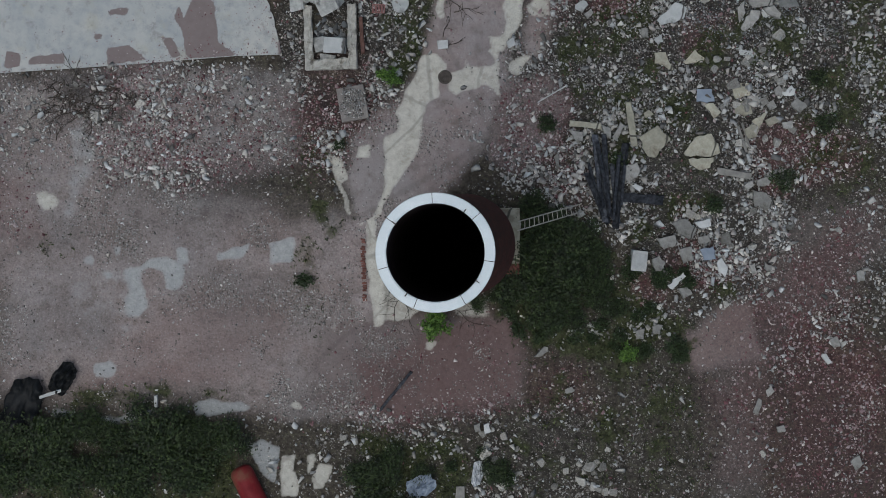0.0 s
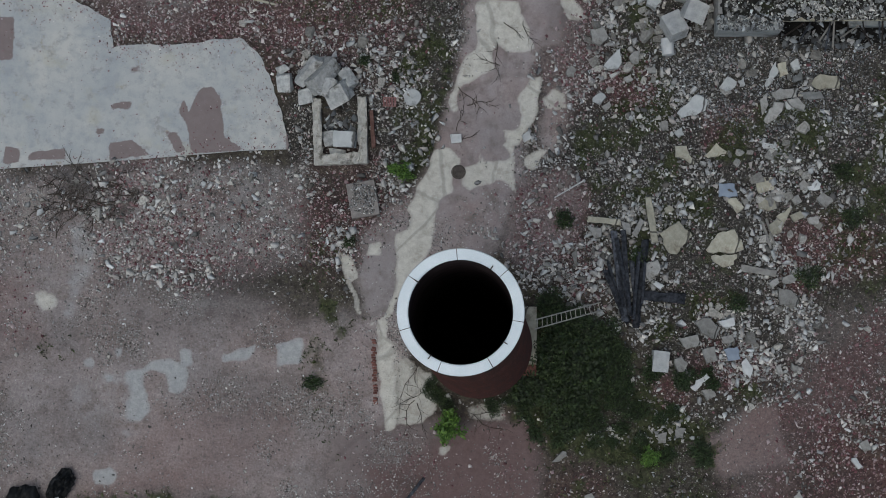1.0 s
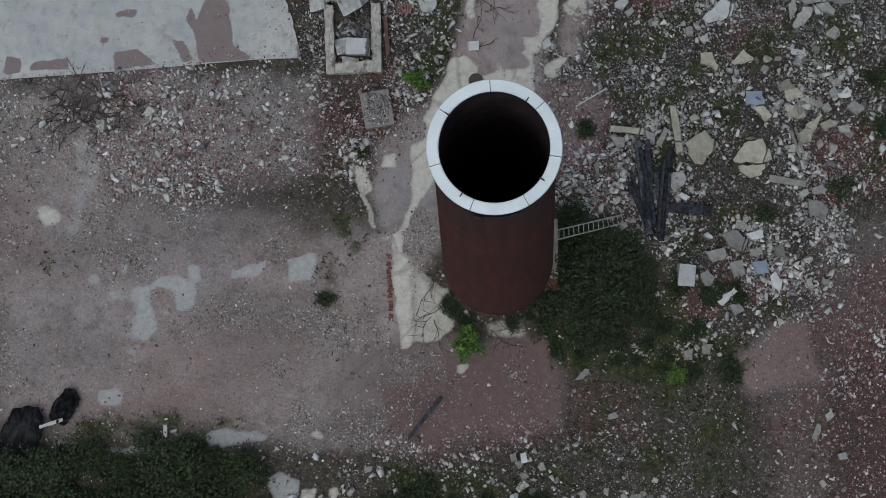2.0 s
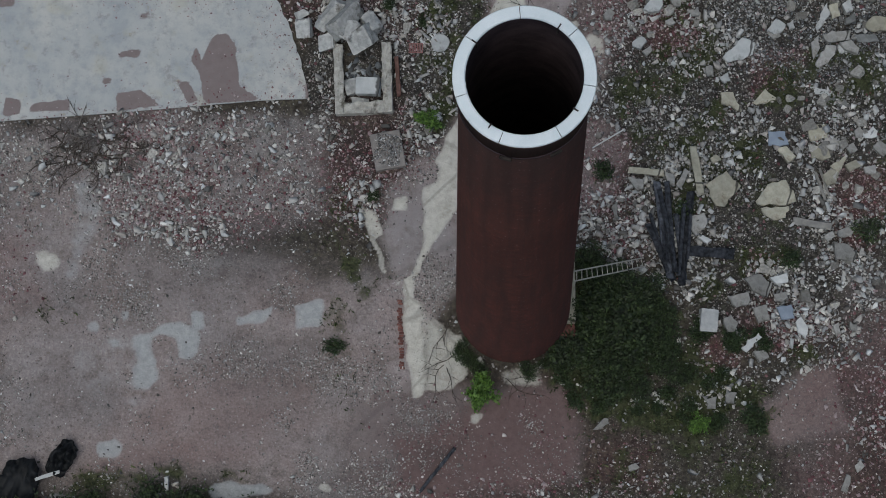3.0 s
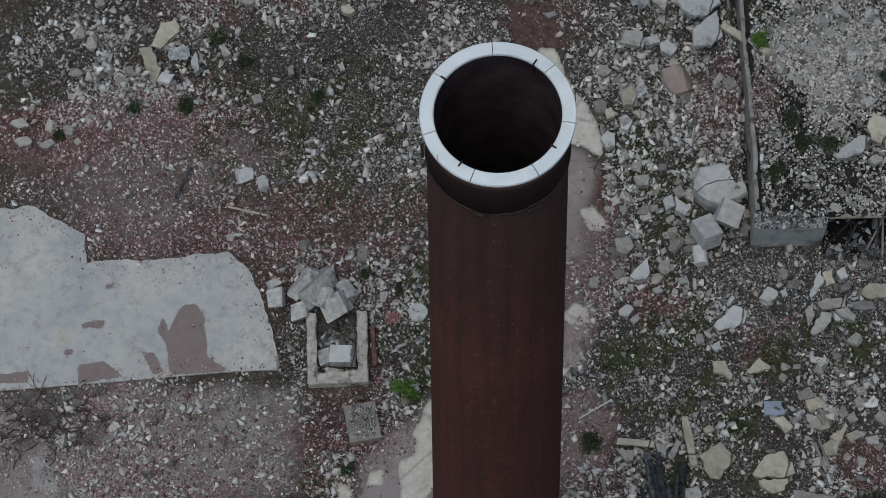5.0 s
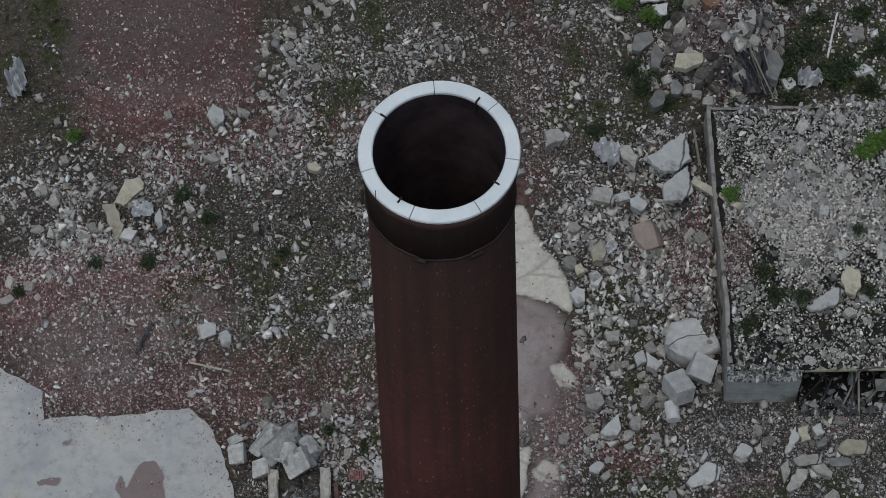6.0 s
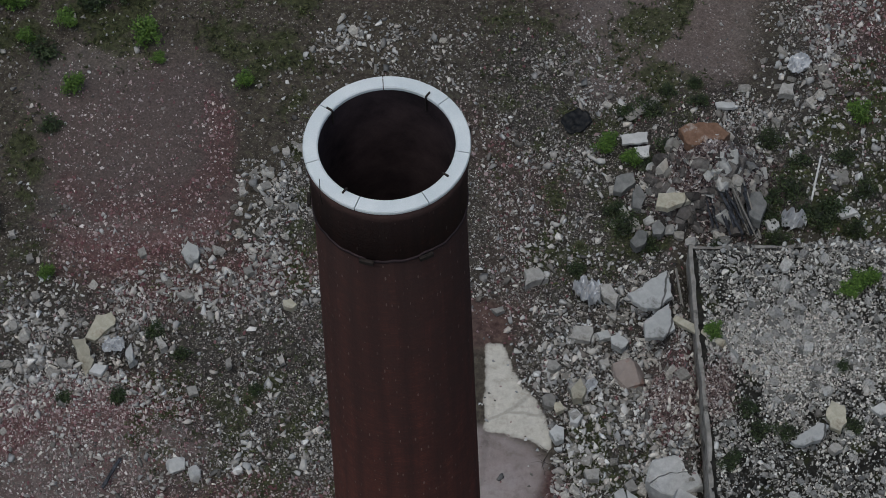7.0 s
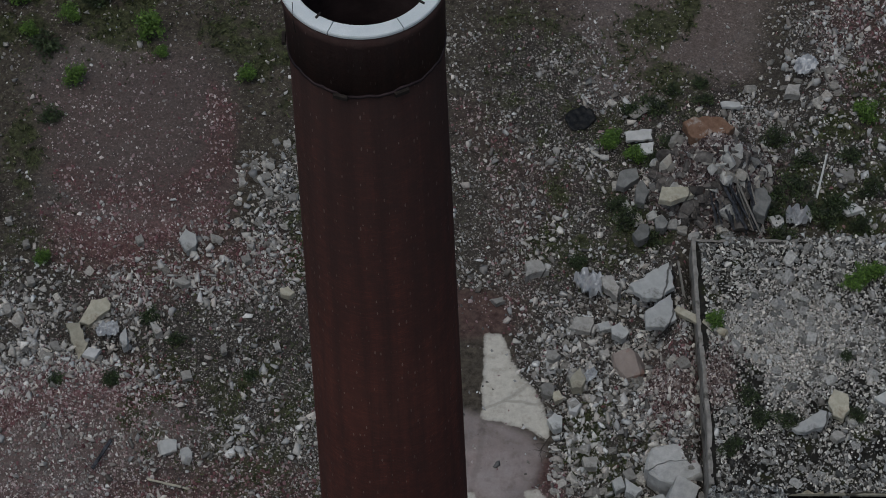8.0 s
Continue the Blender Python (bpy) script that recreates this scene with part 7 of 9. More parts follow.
broken_slab("pale", 0.12, 0.25, (-25.16, 29.97), (-24.89, 30.14), (-24.74, 29.76), (-24.99, 29.63))
broken_slab("pale", 0.12, 0.25, (-23.92, 28.70), (-23.72, 28.89), (-23.54, 28.52), (-23.79, 28.36))
broken_slab("pale", 0.14, 0.25, (-23.92, 24.81), (-23.61, 25.01), (-23.39, 24.56), (-23.69, 24.42))
broken_slab("pale", 0.17, 0.25, (-1.10, 28.52), (-0.59, 28.75), (-0.43, 28.55), (-0.81, 28.31))
broken_slab("pale", 0.16, 0.18, (17.18, -5.55), (17.44, -5.21), (17.67, -5.55), (17.38, -5.89))
broken_slab("pale", 0.22, 0.18, (16.68, -6.86), (16.87, -6.00), (17.07, -6.12), (16.95, -6.97))
broken_slab("pale", 0.13, 0.18, (18.05, -7.43), (18.39, -7.23), (18.57, -7.58), (18.19, -7.72))
broken_slab("pale", 0.18, 0.18, (21.10, 1.46), (21.54, 1.61), (21.68, 1.08), (21.24, 0.90))
broken_slab("pale", 0.18, 0.18, (10.66, -2.92), (11.20, -2.81), (11.12, -3.35), (10.79, -3.40))
broken_slab("pale", 0.19, 0.18, (9.80, -3.35), (10.26, -3.13), (10.29, -3.74), (9.86, -3.77))
broken_slab("pale", 0.18, 0.18, (22.22, -8.70), (22.63, -8.33), (22.93, -8.75), (22.59, -9.14))


def strew_on_floor(count):
    x, y = RNG.uniform(-30, -10.8, count), RNG.uniform(4.8, 15.6, count)
    edge = inside(FLOOR, x, y)
    torn = np.where((y > 12.2) | (x > -14.5), 0.55, 0.25) * (0.3 + 1.6 * fbm(x + 5, y, 0.9, 3))
    want = 0.004 + 0.9 * np.exp(-np.maximum(edge, 0) / torn) + 0.12 * level("stain", x, y, 0.8) + 0.05 * np.clip(fbm(x, y, 0.5, 4) - 0.55, 0, 1) * 4
    keep = (edge > 0.02) & (RNG.random(count) < want)
    x, y = x[keep], y[keep]
    return x, y, 0.04 + 0.09 * RNG.random(len(x)) ** 2.5


x, y, size = strew_on_floor(15000)
scatter("floor_grit", STONE_RED, "brick grit and small stones strewn on the concrete floor", x, y, size, base=np.full(len(x), 0.12), chips=True)

# ---- blocks and boulders ----
def boulder(name, mat, label, category, x, y, z, sx, sy, sz, rx=0, ry=0, rz=0, group="", rough=0.08, bevel=0.05, seed=1):
    """A hewn or broken block: a box with cut corners and worn faces, its middle at x, y, z."""
    rnd = random.Random(seed)
    bm = bmesh.new()
    for cx in (-1, 1):
        for cy in (-1, 1):
            for cz in (-1, 1):
                off = Vector([rnd.uniform(-rough, rough) for _ in range(3)])
                for axis in range(3):
                    cut = 1 - bevel * rnd.uniform(0.5, 4.0) * (1 + 6 * rough * rnd.random())
                    p = Vector((cx, cy, cz))
                    p[axis] *= cut
                    bm.verts.new([(p[k] * 0.5 + off[k]) * s for k, s in enumerate((sx, sy, sz))])
    bmesh.ops.convex_hull(bm, input=list(bm.verts))
    bmesh.ops.delete(bm, geom=[v for v in bm.verts if not v.link_faces], context="VERTS")
    ob = part(name, bm, mat)
    ob.matrix_basis = pose(x, y, z, rx, ry, rz)
    return tagged(ob, label, category, group)


STONES = "grey blocks heaped against the basin"
BLOCK_STONE = simple("block_stone", (0.29, 0.296, 0.285), (0.6, 0.605, 0.58), 3.6, 0.9, 0, 14, 0.06, 0.2, stain=(0.15, 0.143, 0.125))
BLOCK_PALE = simple("block_pale", (0.38, 0.392, 0.382), (0.6, 0.605, 0.59), 2.4, 0.88, 0, 20, 0.03, 0.1, stain=(0.27, 0.265, 0.24))
# darkened copy of the block stone: shade under the cubes put into its colour
STONE_SHADE = simple("stone_shade", (0.12, 0.118, 0.11), (0.25, 0.245, 0.23), 2.2, 0.9, 0, 20, 0.03)
boulder("stone_block", BLOCK_STONE, "long rounded grey stone slab leaning on the heap", "block", -10.75, 12.95, 0.75, 0.62, 1.75, 0.62, 16, 34, -26, STONES, 0.1, 0.13, 2)
boulder("stone_block", BLOCK_STONE, "large grey stone block tipped on edge", "block", -9.95, 12.85, 0.9, 0.85, 1.75, 0.95, -18, 30, -36, STONES, 0.1, 0.1, 3)
boulder("stone_block", BLOCK_STONE, "grey squared stone cube tipped over the basin", "block", -9.05, 11.98, 1.0, 1.15, 1.05, 0.95, 24, -22, 30, STONES, 0.08, 0.08, 4)
boulder("stone_block", BLOCK_STONE, "grey stone block lying west of the heap", "block", -11.95, 12.25, 0.4, 0.8, 0.95, 0.6, 12, -14, 14, STONES, 0.09, 0.1, 5)
boulder("stone_block", BLOCK_STONE, "grey stone at the back of the heap", "block", -8.7, 12.85, 0.6, 0.75, 1.15, 0.7, -20, 24, 34, STONES, 0.12, 0.12, 6)
boulder("stone_block", BLOCK_STONE, "broken grey stone wedged under the heap", "block", -10.75, 11.75, 0.4, 0.8, 0.75, 0.5, 12, -16, 12, STONES, 0.14, 0.1, 7)
boulder("stone_block", BLOCK_STONE, "small grey stone beside the heap", "block", -12.2, 13.0, 0.25, 0.55, 0.4, 0.4, 8, 5, 40, STONES, 0.14, 0.1, 8)
boulder("stone_block", BLOCK_STONE, "grey stone chunk topping the heap", "block", -9.6, 12.25, 1.25, 0.55, 0.9, 0.45, 10, -28, -20, STONES, 0.14, 0.12, 20)
boulder("concrete_cube", CONCRETE_GREY, "smooth pale grey concrete cube standing in the basin", "block", -8.4, 9.72, 0.7, 1.15, 0.82, 0.85, 3, -2, 5, "", 0.03, 0.06, 9)
boulder("round_stone", BLOCK_STONE, "rounded grey stone lying in the basin", "stone", -9.2, 9.75, 0.1, 0.7, 0.8, 0.6, 0, 0, 20, "", 0.1, 0.2, 10)
boulder("round_stone", BLOCK_STONE, "rounded dark stone lying in the basin", "stone", -8.7, 9.0, 0.0, 0.8, 0.4, 0.4, 0, 0, 5, "", 0.1, 0.2, 12)
boulder("rust_stone", STONE_RUST, "rust-stained boulder lying beside the bunker", "stone", 5.75, 25.55, 0.4, 1.0, 1.35, 0.95, 16, -22, 24, "", 0.2, 0.2, 63)
boulder("marker_block", BLOCK_PALE, "pale concrete block standing on the ground", "block", 9.45, 0.45, 0.35, 0.82, 1.1, 0.75, 0, 3, 5, "", 0.04, 0.06, 13)
boulder("wall_block", BLOCK_PALE, "squared grey concrete cube tumbled beside the bunker", "block", 8.8, 18.75, 1.2, 1.1, 1.1, 1.0, 12, 14, -14, "tumbled cubes", 0.04, 0.03, 14)
boulder("wall_block", BLOCK_PALE, "squared grey concrete cube tumbled beside the bunker", "block", 7.85, 17.85, 0.8, 1.1, 1.15, 1.0, -14, 12, 32, "tumbled cubes", 0.04, 0.03, 15)
boulder("wall_block", STONE_SHADE, "grey concrete lump under the tumbled cubes", "block", 9.35, 18.3, 0.35, 0.9, 0.8, 0.7, 5, 6, 10, "tumbled cubes", 0.08, 0.05, 16)
boulder("round_stone", BLOCK_PALE, "rounded pale boulder lying in the weeds", "stone", -14.36, 18.1, ground_at(-14.36, 18.1) + 0.12, 0.72, 0.6, 0.55, 14, 12, 30, "pale boulders", 0.12, 0.3, 21)
boulder("round_stone", BLOCK_PALE, "small rounded pale boulder lying in the weeds", "stone", -13.42, 17.75, ground_at(-13.42, 17.75) + 0.1, 0.45, 0.58, 0.45, -14, 12, 20, "pale boulders", 0.12, 0.3, 22)
boulder("white_block", CONCRETE_WHITE, "white plaster lump on the reddish pavement", "stone", -2.65, 10.55, 0.12, 0.5, 0.48, 0.28, 0, 0, 12, "", 0.12, 0.08, 17)
boulder("white_block", CONCRETE_WHITE, "white plaster lump on the reddish pavement", "stone", 1.0, 11.15, 0.1, 0.42, 0.4, 0.24, 0, 0, 40, "", 0.12, 0.08, 18)


def build_cracked_boulder():
    """A great rounded lump, cracked across into two halves."""
    north = ((7.02, 19.85), (7.05, 20.53), (7.2, 20.95), (8.17, 21.36), (8.93, 21.34), (9.21, 21.12), (9.29, 20.7))
    south = ((9.34, 20.6), (9.55, 20.25), (9.65, 19.92), (9.16, 19.55), (8.36, 19.14), (7.78, 19.27), (7.25, 19.6))
    crack = ((7.2, 19.72), (7.4, 19.9), (7.57, 20.1), (7.85, 20.22), (8.07, 20.37), (8.35, 20.38), (8.62, 20.49), (9.0, 20.55), (9.28, 20.68))
    cx, cy = 8.3, 20.25
    bo = thing("cracked_boulder", "great rounded grey concrete lump cracked across, beside the bunker", "boulder", pose(cx, cy, 0))
    for rim, seam, gap in ((north, crack[::-1], 0.025), (south, crack, -0.025)):
        rnd = random.Random(len(rim) + int(100 * gap))
        ring = [(x, y, 1) for x, y in rim] + [(x, y + gap, 0) for x, y in seam]
        bm = bmesh.new()
        layers = []
        for shrink, z in ((0.9, 1.28), (0.97, 1.2), (1.0, 1.0), (1.0, 0.6), (0.93, -0.2)):
            layers.append([bm.verts.new(((x - cx) * (shrink if free else 1) + rnd.uniform(-0.02, 0.02) * free, (y - cy) * (shrink if free else 1) + rnd.uniform(-0.02, 0.02) * free, z + rnd.uniform(-0.03, 0.03) - (0 if free or z < 1.25 else 0.03))) for x, y, free in ring])
        n = len(ring)
        for upper, lower in zip(layers, layers[1:]):
            for k in range(n):
                bm.faces.new((upper[k], lower[k], lower[(k + 1) % n], upper[(k + 1) % n]))
        bm.faces.new(layers[0])
        bm.faces.new(layers[-1][::-1])
        bmesh.ops.triangulate(bm, faces=[f for f in bm.faces if len(f.verts) > 4])
        bmesh.ops.recalc_face_normals(bm, faces=bm.faces)
        part("half", bm, BLOCK_PALE, bo)


build_cracked_boulder()


# ---- basin ----
def build_basin():
    m = pose(-8.7, 10.08, 0, 0, 0, 9.5)
    basin = thing("concrete_basin", "crumbling open concrete basin with thick walls", "basin", m)
    rnd = random.Random(21)
    for name, sx, sy, x, y in (("side_wall", 0.42, 3.5, -1.2, 0.05), ("side_wall", 0.46, 3.5, 1.18, 0.05), ("end_wall", 1.94, 0.55, -0.02, -1.42), ("end_wall", 1.9, 0.3, 0, 1.62)):
        bm = bmesh.new()
        tall = 0.45 if y > 1 else 1.15
        box(bm, sx, sy, tall, pose(x, y, -0.55), 0.03)
        for _ in range(2):
            bmesh.ops.subdivide_edges(bm, edges=[e for e in bm.edges if e.calc_length() > 0.28], cuts=2, use_grid_fill=True)
        for v in bm.verts:
            near = 1.0 - min(1.0, max(abs(v.co.x) - 0.9, abs(v.co.y) - 1.2, 0) / 0.5)
            v.co += Vector((rnd.uniform(-1, 1), rnd.uniform(-1, 1), rnd.uniform(-1, 0.4))) * (0.035 + 0.07 * near if v.co.z > 0.45 else 0.02)
        part(name, bm, BASIN_WALL, basin)
    bm = bmesh.new()
    box(bm, 1.94, 3.1, 0.15, pose(0, 0.1, -0.5))
    part("bottom", bm, EARTH, basin, "dark earth in the bottom")


BASIN_WALL = simple("basin_wall", (0.34, 0.33, 0.29), (0.6, 0.585, 0.53), 4.0, 0.92, 0, 14, 0.05, 0, stain=(0.12, 0.11, 0.09))
EARTH = simple("earth", (0.03, 0.027, 0.024), (0.075, 0.065, 0.058), 2.0, 0.95, 0, 25, 0.03)
build_basin()
x, y = RNG.uniform(-9.5, -8.0, 130), RNG.uniform(9.9, 11.5, 130)
scatter("basin_rubble", STONE_GREY, "grey stones heaped in the basin", x, y, RNG.uniform(0.1, 0.45, 130), base=np.full(130, -0.15))
CONCRETE_DIM = simple("concrete_dirty", (0.2, 0.183, 0.168), (0.34, 0.318, 0.295), 2.5, 0.92, 0, 25, 0.02)
bm = bmesh.new()
box(bm, 1.5, 1.85, 0.55, pose(0, 0, -0.3), 0.03)
slab = part("foundation_slab", bm, CONCRETE_DIM)
slab.matrix_basis = pose(-7.05, 6.75, 0.1, -3, 2, 18)
x, y = RNG.uniform(-7.7, -6.4, 420), RNG.uniform(6.0, 7.5, 420)
scatter("slab_gravel", STONE_FINE, "small gravel strewn on the foundation slab", x, y, RNG.uniform(0.05, 0.13, 420), base=np.full(420, 0.36))
tagged(slab, "square concrete foundation slab strewn with gravel", "slab")

# ---- small fittings in the ground ----
IRON = simple("cast_iron", (0.05, 0.045, 0.04), (0.11, 0.095, 0.085), 5, 0.6, 0.6, 60, 0.004)
GRATE_RED = simple("grate_paint", (0.26, 0.12, 0.115), (0.36, 0.2, 0.19), 4, 0.7, 0, 50, 0.003)


def build_manhole():
    m = thing("manhole", "round dark iron manhole cover in pale pavement", "manhole", pose(-2.29, 8.86, 0.01))
    bm = bmesh.new()
    lathe(bm, [(0.33, -0.05), (0.33, 0.03), (0.38, 0.03), (0.38, -0.05)], 32, True)
    part("frame", bm, IRON, m)
    bm = bmesh.new()
    lathe(bm, [(0.325, -0.04), (0.325, 0.028), (0.27, 0.034), (0.26, 0.026), (0.12, 0.026), (0.11, 0.034), (0.0, 0.034)], 32)
    part("cover", bm, IRON, m)


def build_grate():
    gr = thing("drain_grate", "small red-painted iron drain grate lying on gravel", "grate", pose(-6.37, 12.03, ground_at(-6.37, 12.03) + 0.12, 3, -4, 6) @ Matrix.Scale(0.82, 4))
    for y in (-0.27, 0.27):
        bm = bmesh.new()
        box(bm, 0.86, 0.05, 0.08, pose(0, y, 0))
        part("frame_bar", bm, GRATE_RED, gr)
    for k in range(9):
        bm = bmesh.new()
        box(bm, 0.05, 0.5, 0.06, pose(-0.4 + 0.1 * k, 0, 0.005))
        part("bar", bm, GRATE_RED, gr)


def build_edging():
    """A row of old bricks set along the pale pavement."""
    rnd = random.Random(81)
    (ax, ay), (bx, by) = (-5.5, -0.48), (-4.91, -3.85)
    ed = thing("brick_edging", "row of worn red bricks set in dirt along the pavement", "edging", pose(ax, ay, 0))
    steps = 26
    for k in range(steps):
        if rnd.random() < 0.15:
            continue
        bm = bmesh.new()
        box(bm, rnd.uniform(0.2, 0.25), 0.105, 0.1, pose((bx - ax) * k / steps + rnd.uniform(-0.05, 0.05), (by - ay) * k / steps, -0.03 + rnd.uniform(0, 0.03), rnd.uniform(-4, 4), rnd.uniform(-4, 4), rnd.uniform(-12, 12)), 0.012)
        part("brick", bm, BRICK_PLAIN, ed)


BRICK_PLAIN = simple("old_brick", (0.13, 0.055, 0.045), (0.24, 0.12, 0.1), 3, 0.9, 0, 30, 0.01, 0.25)
build_manhole()
build_grate()
build_edging()
bm = bmesh.new()
lathe(bm, [(0.0, -0.1), (0.44, -0.1), (0.46, 0.06), (0.42, 0.1), (0.06, 0.1), (0.05, 0.02), (0.0, 0.02)], 28)
for v in bm.verts:
    v.co.x *= 1.0 + 0.06 * math.sin(3 * math.atan2(v.co.y, v.co.x))
lid = part("concrete_disc", bm, CONCRETE_GREY)
lid.matrix_basis = pose(-5.22, 12.42, ground_at(-5.22, 12.42) + 0.1, 4, 3, 0)
tagged(lid, "round grey concrete disc with a hole, lying in weeds", "disc")

# ---- chimney foot: flue stub and ladder ----
PAINT_GREY = simple("ladder_metal", (0.36, 0.35, 0.31), (0.5, 0.48, 0.43), 3, 0.55, 0.4, 60, 0.002)


def build_stub():
    st = thing("flue_stub", "low brick flue stub with a pale concrete top", "plinth", pose(2.25, 0.5, 0, 0, 0, 8))
    bm = bmesh.new()
    box(bm, 1.35, 3.55, 1.0, pose(0, 0, -0.2), 0.02)
    part("body", bm, BRICK_PLAIN, st)
    bm = bmesh.new()
    box(bm, 1.42, 3.0, 0.12, pose(0, 0.3, 0.8), 0.03)
    part("top", bm, CONCRETE_WARM, st, "pale concrete top")
    for k in range(9):
        bm = bmesh.new()
        box(bm, 0.24, 0.115, 0.07, pose(-0.5 + 0.13 * k + 0.02 * (k % 3), -1.5 + 0.09 * (k % 2), 0.8 + 0.02 * (k % 2), 0, 0, 20 * k), 0.006)
        part("brick", bm, BRICK_PLAIN, st)


build_stub()


def build_ladder():
    low, high = (Vector((6.11, 2.67, 0.55)), Vector((5.96, 3.06, 0.55))), (Vector((2.74, 1.15, 3.27)), Vector((2.69, 1.62, 3.27)))
    ld = thing("ladder", "pale grey metal ladder leaning against the chimney", "ladder", pose(6.03, 2.86, 0.5))
    base = Vector((6.03, 2.86, 0.5))
    for a, b in zip(low, high):
        bm = bmesh.new()
        tube(bm, [a - base, b - base], 0.035, 6)
        part("rail", bm, PAINT_GREY, ld)
    for k in range(14):
        s = (k + 0.5) / 14
        bm = bmesh.new()
        tube(bm, [low[0].lerp(high[0], s) - base, low[1].lerp(high[1], s) - base], 0.02, 6)
        part("rung", bm, PAINT_GREY, ld)


build_ladder()

# ---- timbers and posts ----
WOOD_CHAR = simple("charred_wood", (0.008, 0.009, 0.012), (0.12, 0.13, 0.15), 5, 0.75, 0, 40, 0.03, 0.45)
WOOD_GREY = simple("grey_wood", (0.17, 0.165, 0.15), (0.3, 0.29, 0.265), 3, 0.85, 0, 50, 0.01, 0.2)


def timber(name, mat, label, a, b, wide, deep, group="", lean=0.0, seed=0):
    """A beam from a to b with split, uneven faces."""
    a, b = Vector(a), Vector(b)
    rnd = random.Random(seed)
    bm = bmesh.new()
    long = (b - a).length
    bmesh.ops.create_cube(bm, size=1.0, matrix=Matrix.Diagonal((long, wide, deep, 1)))
    bmesh.ops.subdivide_edges(bm, edges=[e for e in bm.edges if e.calc_length() > long * 0.9], cuts=6)
    for v in bm.verts:
        v.co += Vector((rnd.uniform(-0.08, 0.08) * (abs(v.co.x) > long * 0.49), rnd.uniform(-1, 1) * wide * 0.1, rnd.uniform(-1, 1) * deep * 0.1))
    bmesh.ops.bevel(bm, geom=list(bm.edges), offset=min(wide, deep) * 0.1, segments=1, affect="EDGES")
    ob = part(name, bm, mat)
    way = (b - a).normalized()
    ob.matrix_basis = Matrix.Translation((a + b) / 2) @ way.to_track_quat("X", "Z").to_matrix().to_4x4() @ pose(0, 0, 0, lean)
    return tagged(ob, label, "beam", group)


BARK_PLANK = simple("brown_plank", (0.09, 0.05, 0.04), (0.17, 0.1, 0.085), 4, 0.85, 0, 40, 0.01)
CHAR = "charred beams in a pile"
for n, (a, b, w) in enumerate((((6.14, 6.85, 0.55), (7.35, 2.25, 0.3), 0.34), ((6.65, 6.9, 0.4), (7.4, 3.2, 0.5), 0.26), ((6.0, 4.75, 0.4), (7.55, 2.2, 0.25), 0.3), ((7.85, 6.6, 0.3), (7.95, 2.0, 0.35), 0.32), ((7.3, 5.4, 0.35), (8.1, 2.2, 0.2), 0.24), ((6.4, 6.2, 0.3), (7.1, 2.9, 0.62), 0.24), ((6.3, 6.5, 0.7), (7.6, 2.6, 0.6), 0.22), ((7.6, 5.9, 0.55), (7.75, 2.4, 0.55), 0.2), ((6.05, 5.3, 0.25), (7.2, 2.5, 0.5), 0.2), ((7.98, 5.5, 0.6), (8.1, 3.3, 0.5), 0.18))):
    timber("charred_beam", WOOD_CHAR, "charred blackened roof beam with split grain", a, b, w, w * 0.8, CHAR, 10 * n, n)
timber("charred_beam", WOOD_CHAR, "charred black plank lying across rubble", (8.0, 3.75, 0.3), (10.3, 3.85, 0.2), 0.5, 0.16, CHAR, 4, 9)
timber("concrete_post", CONCRETE_WARM, "cream concrete post lying on rubble", (7.72, 8.86, 0.3), (8.38, 6.5, 0.3), 0.34, 0.26, "concrete posts", 3, 11)
timber("concrete_post", CONCRETE_WARM, "cream concrete post broken in the rubble", (4.75, 7.3, 0.3), (6.45, 7.35, 0.3), 0.3, 0.24, "concrete posts", 5, 12)
timber("grey_plank", WOOD_GREY, "weathered grey wooden plank on rubble", (13.0, 5.85, 0.25), (14.8, 5.78, 0.25), 0.34, 0.1, "weathered planks", 5, 13)
timber("grey_plank", WOOD_GREY, "short weathered plank on brick rubble", (16.3, 6.4, 0.2), (16.9, 5.5, 0.2), 0.3, 0.12, "weathered planks", -5, 14)
timber("grey_plank", WOOD_GREY, "thin weathered grey batten in rubble", (13.75, 8.4, 0.2), (14.4, 7.05, 0.2), 0.14, 0.08, "weathered planks", 5, 15)
timber("grey_plank", WOOD_GREY, "thin weathered grey batten in rubble", (13.95, 8.55, 0.22), (14.6, 7.2, 0.2), 0.12, 0.08, "weathered planks", 9, 16)
timber("concrete_post", CONCRETE_WARM, "pale concrete post leaning across the bunker wall", (7.6, 28.35, 1.5), (10.0, 26.6, 2.55), 0.35, 0.3, "concrete posts", 8, 17)
timber("steel_pipe", STEEL_DARK, "dark steel rail standing beside the bunker wall", (7.2, 31.2, 0.9), (8.0, 28.0, 1.0), 0.1, 0.1, "steel rails", 0, 18)
timber("steel_pipe", WOOD_GREY, "pale steel rail beside the bunker wall", (7.42, 31.5, 1.0), (8.2, 28.1, 1.1), 0.12, 0.1, "steel rails", 0, 19)
rnd = random.Random(17)
for n in range(30):
    x, w = rnd.uniform(8.2, 10.3), rnd.uniform(0.05, 0.14)
    a, b = (x, rnd.uniform(35.6, 36.8), rnd.uniform(1.4, 2.3)), (x + rnd.uniform(0.4, 1.6), rnd.uniform(33.9, 35.2), rnd.uniform(0.3, 0.8))
    timber("splintered_timber", (WOOD_GREY, WOOD_CHAR)[n % 3 > 0], ("splintered grey timber sliding off the rubble heap", "blackened timber sticking out of the rubble heap")[n % 3 > 0], a, b, w, w * 0.5, "splintered timbers", rnd.uniform(-30, 30), 30 + n)
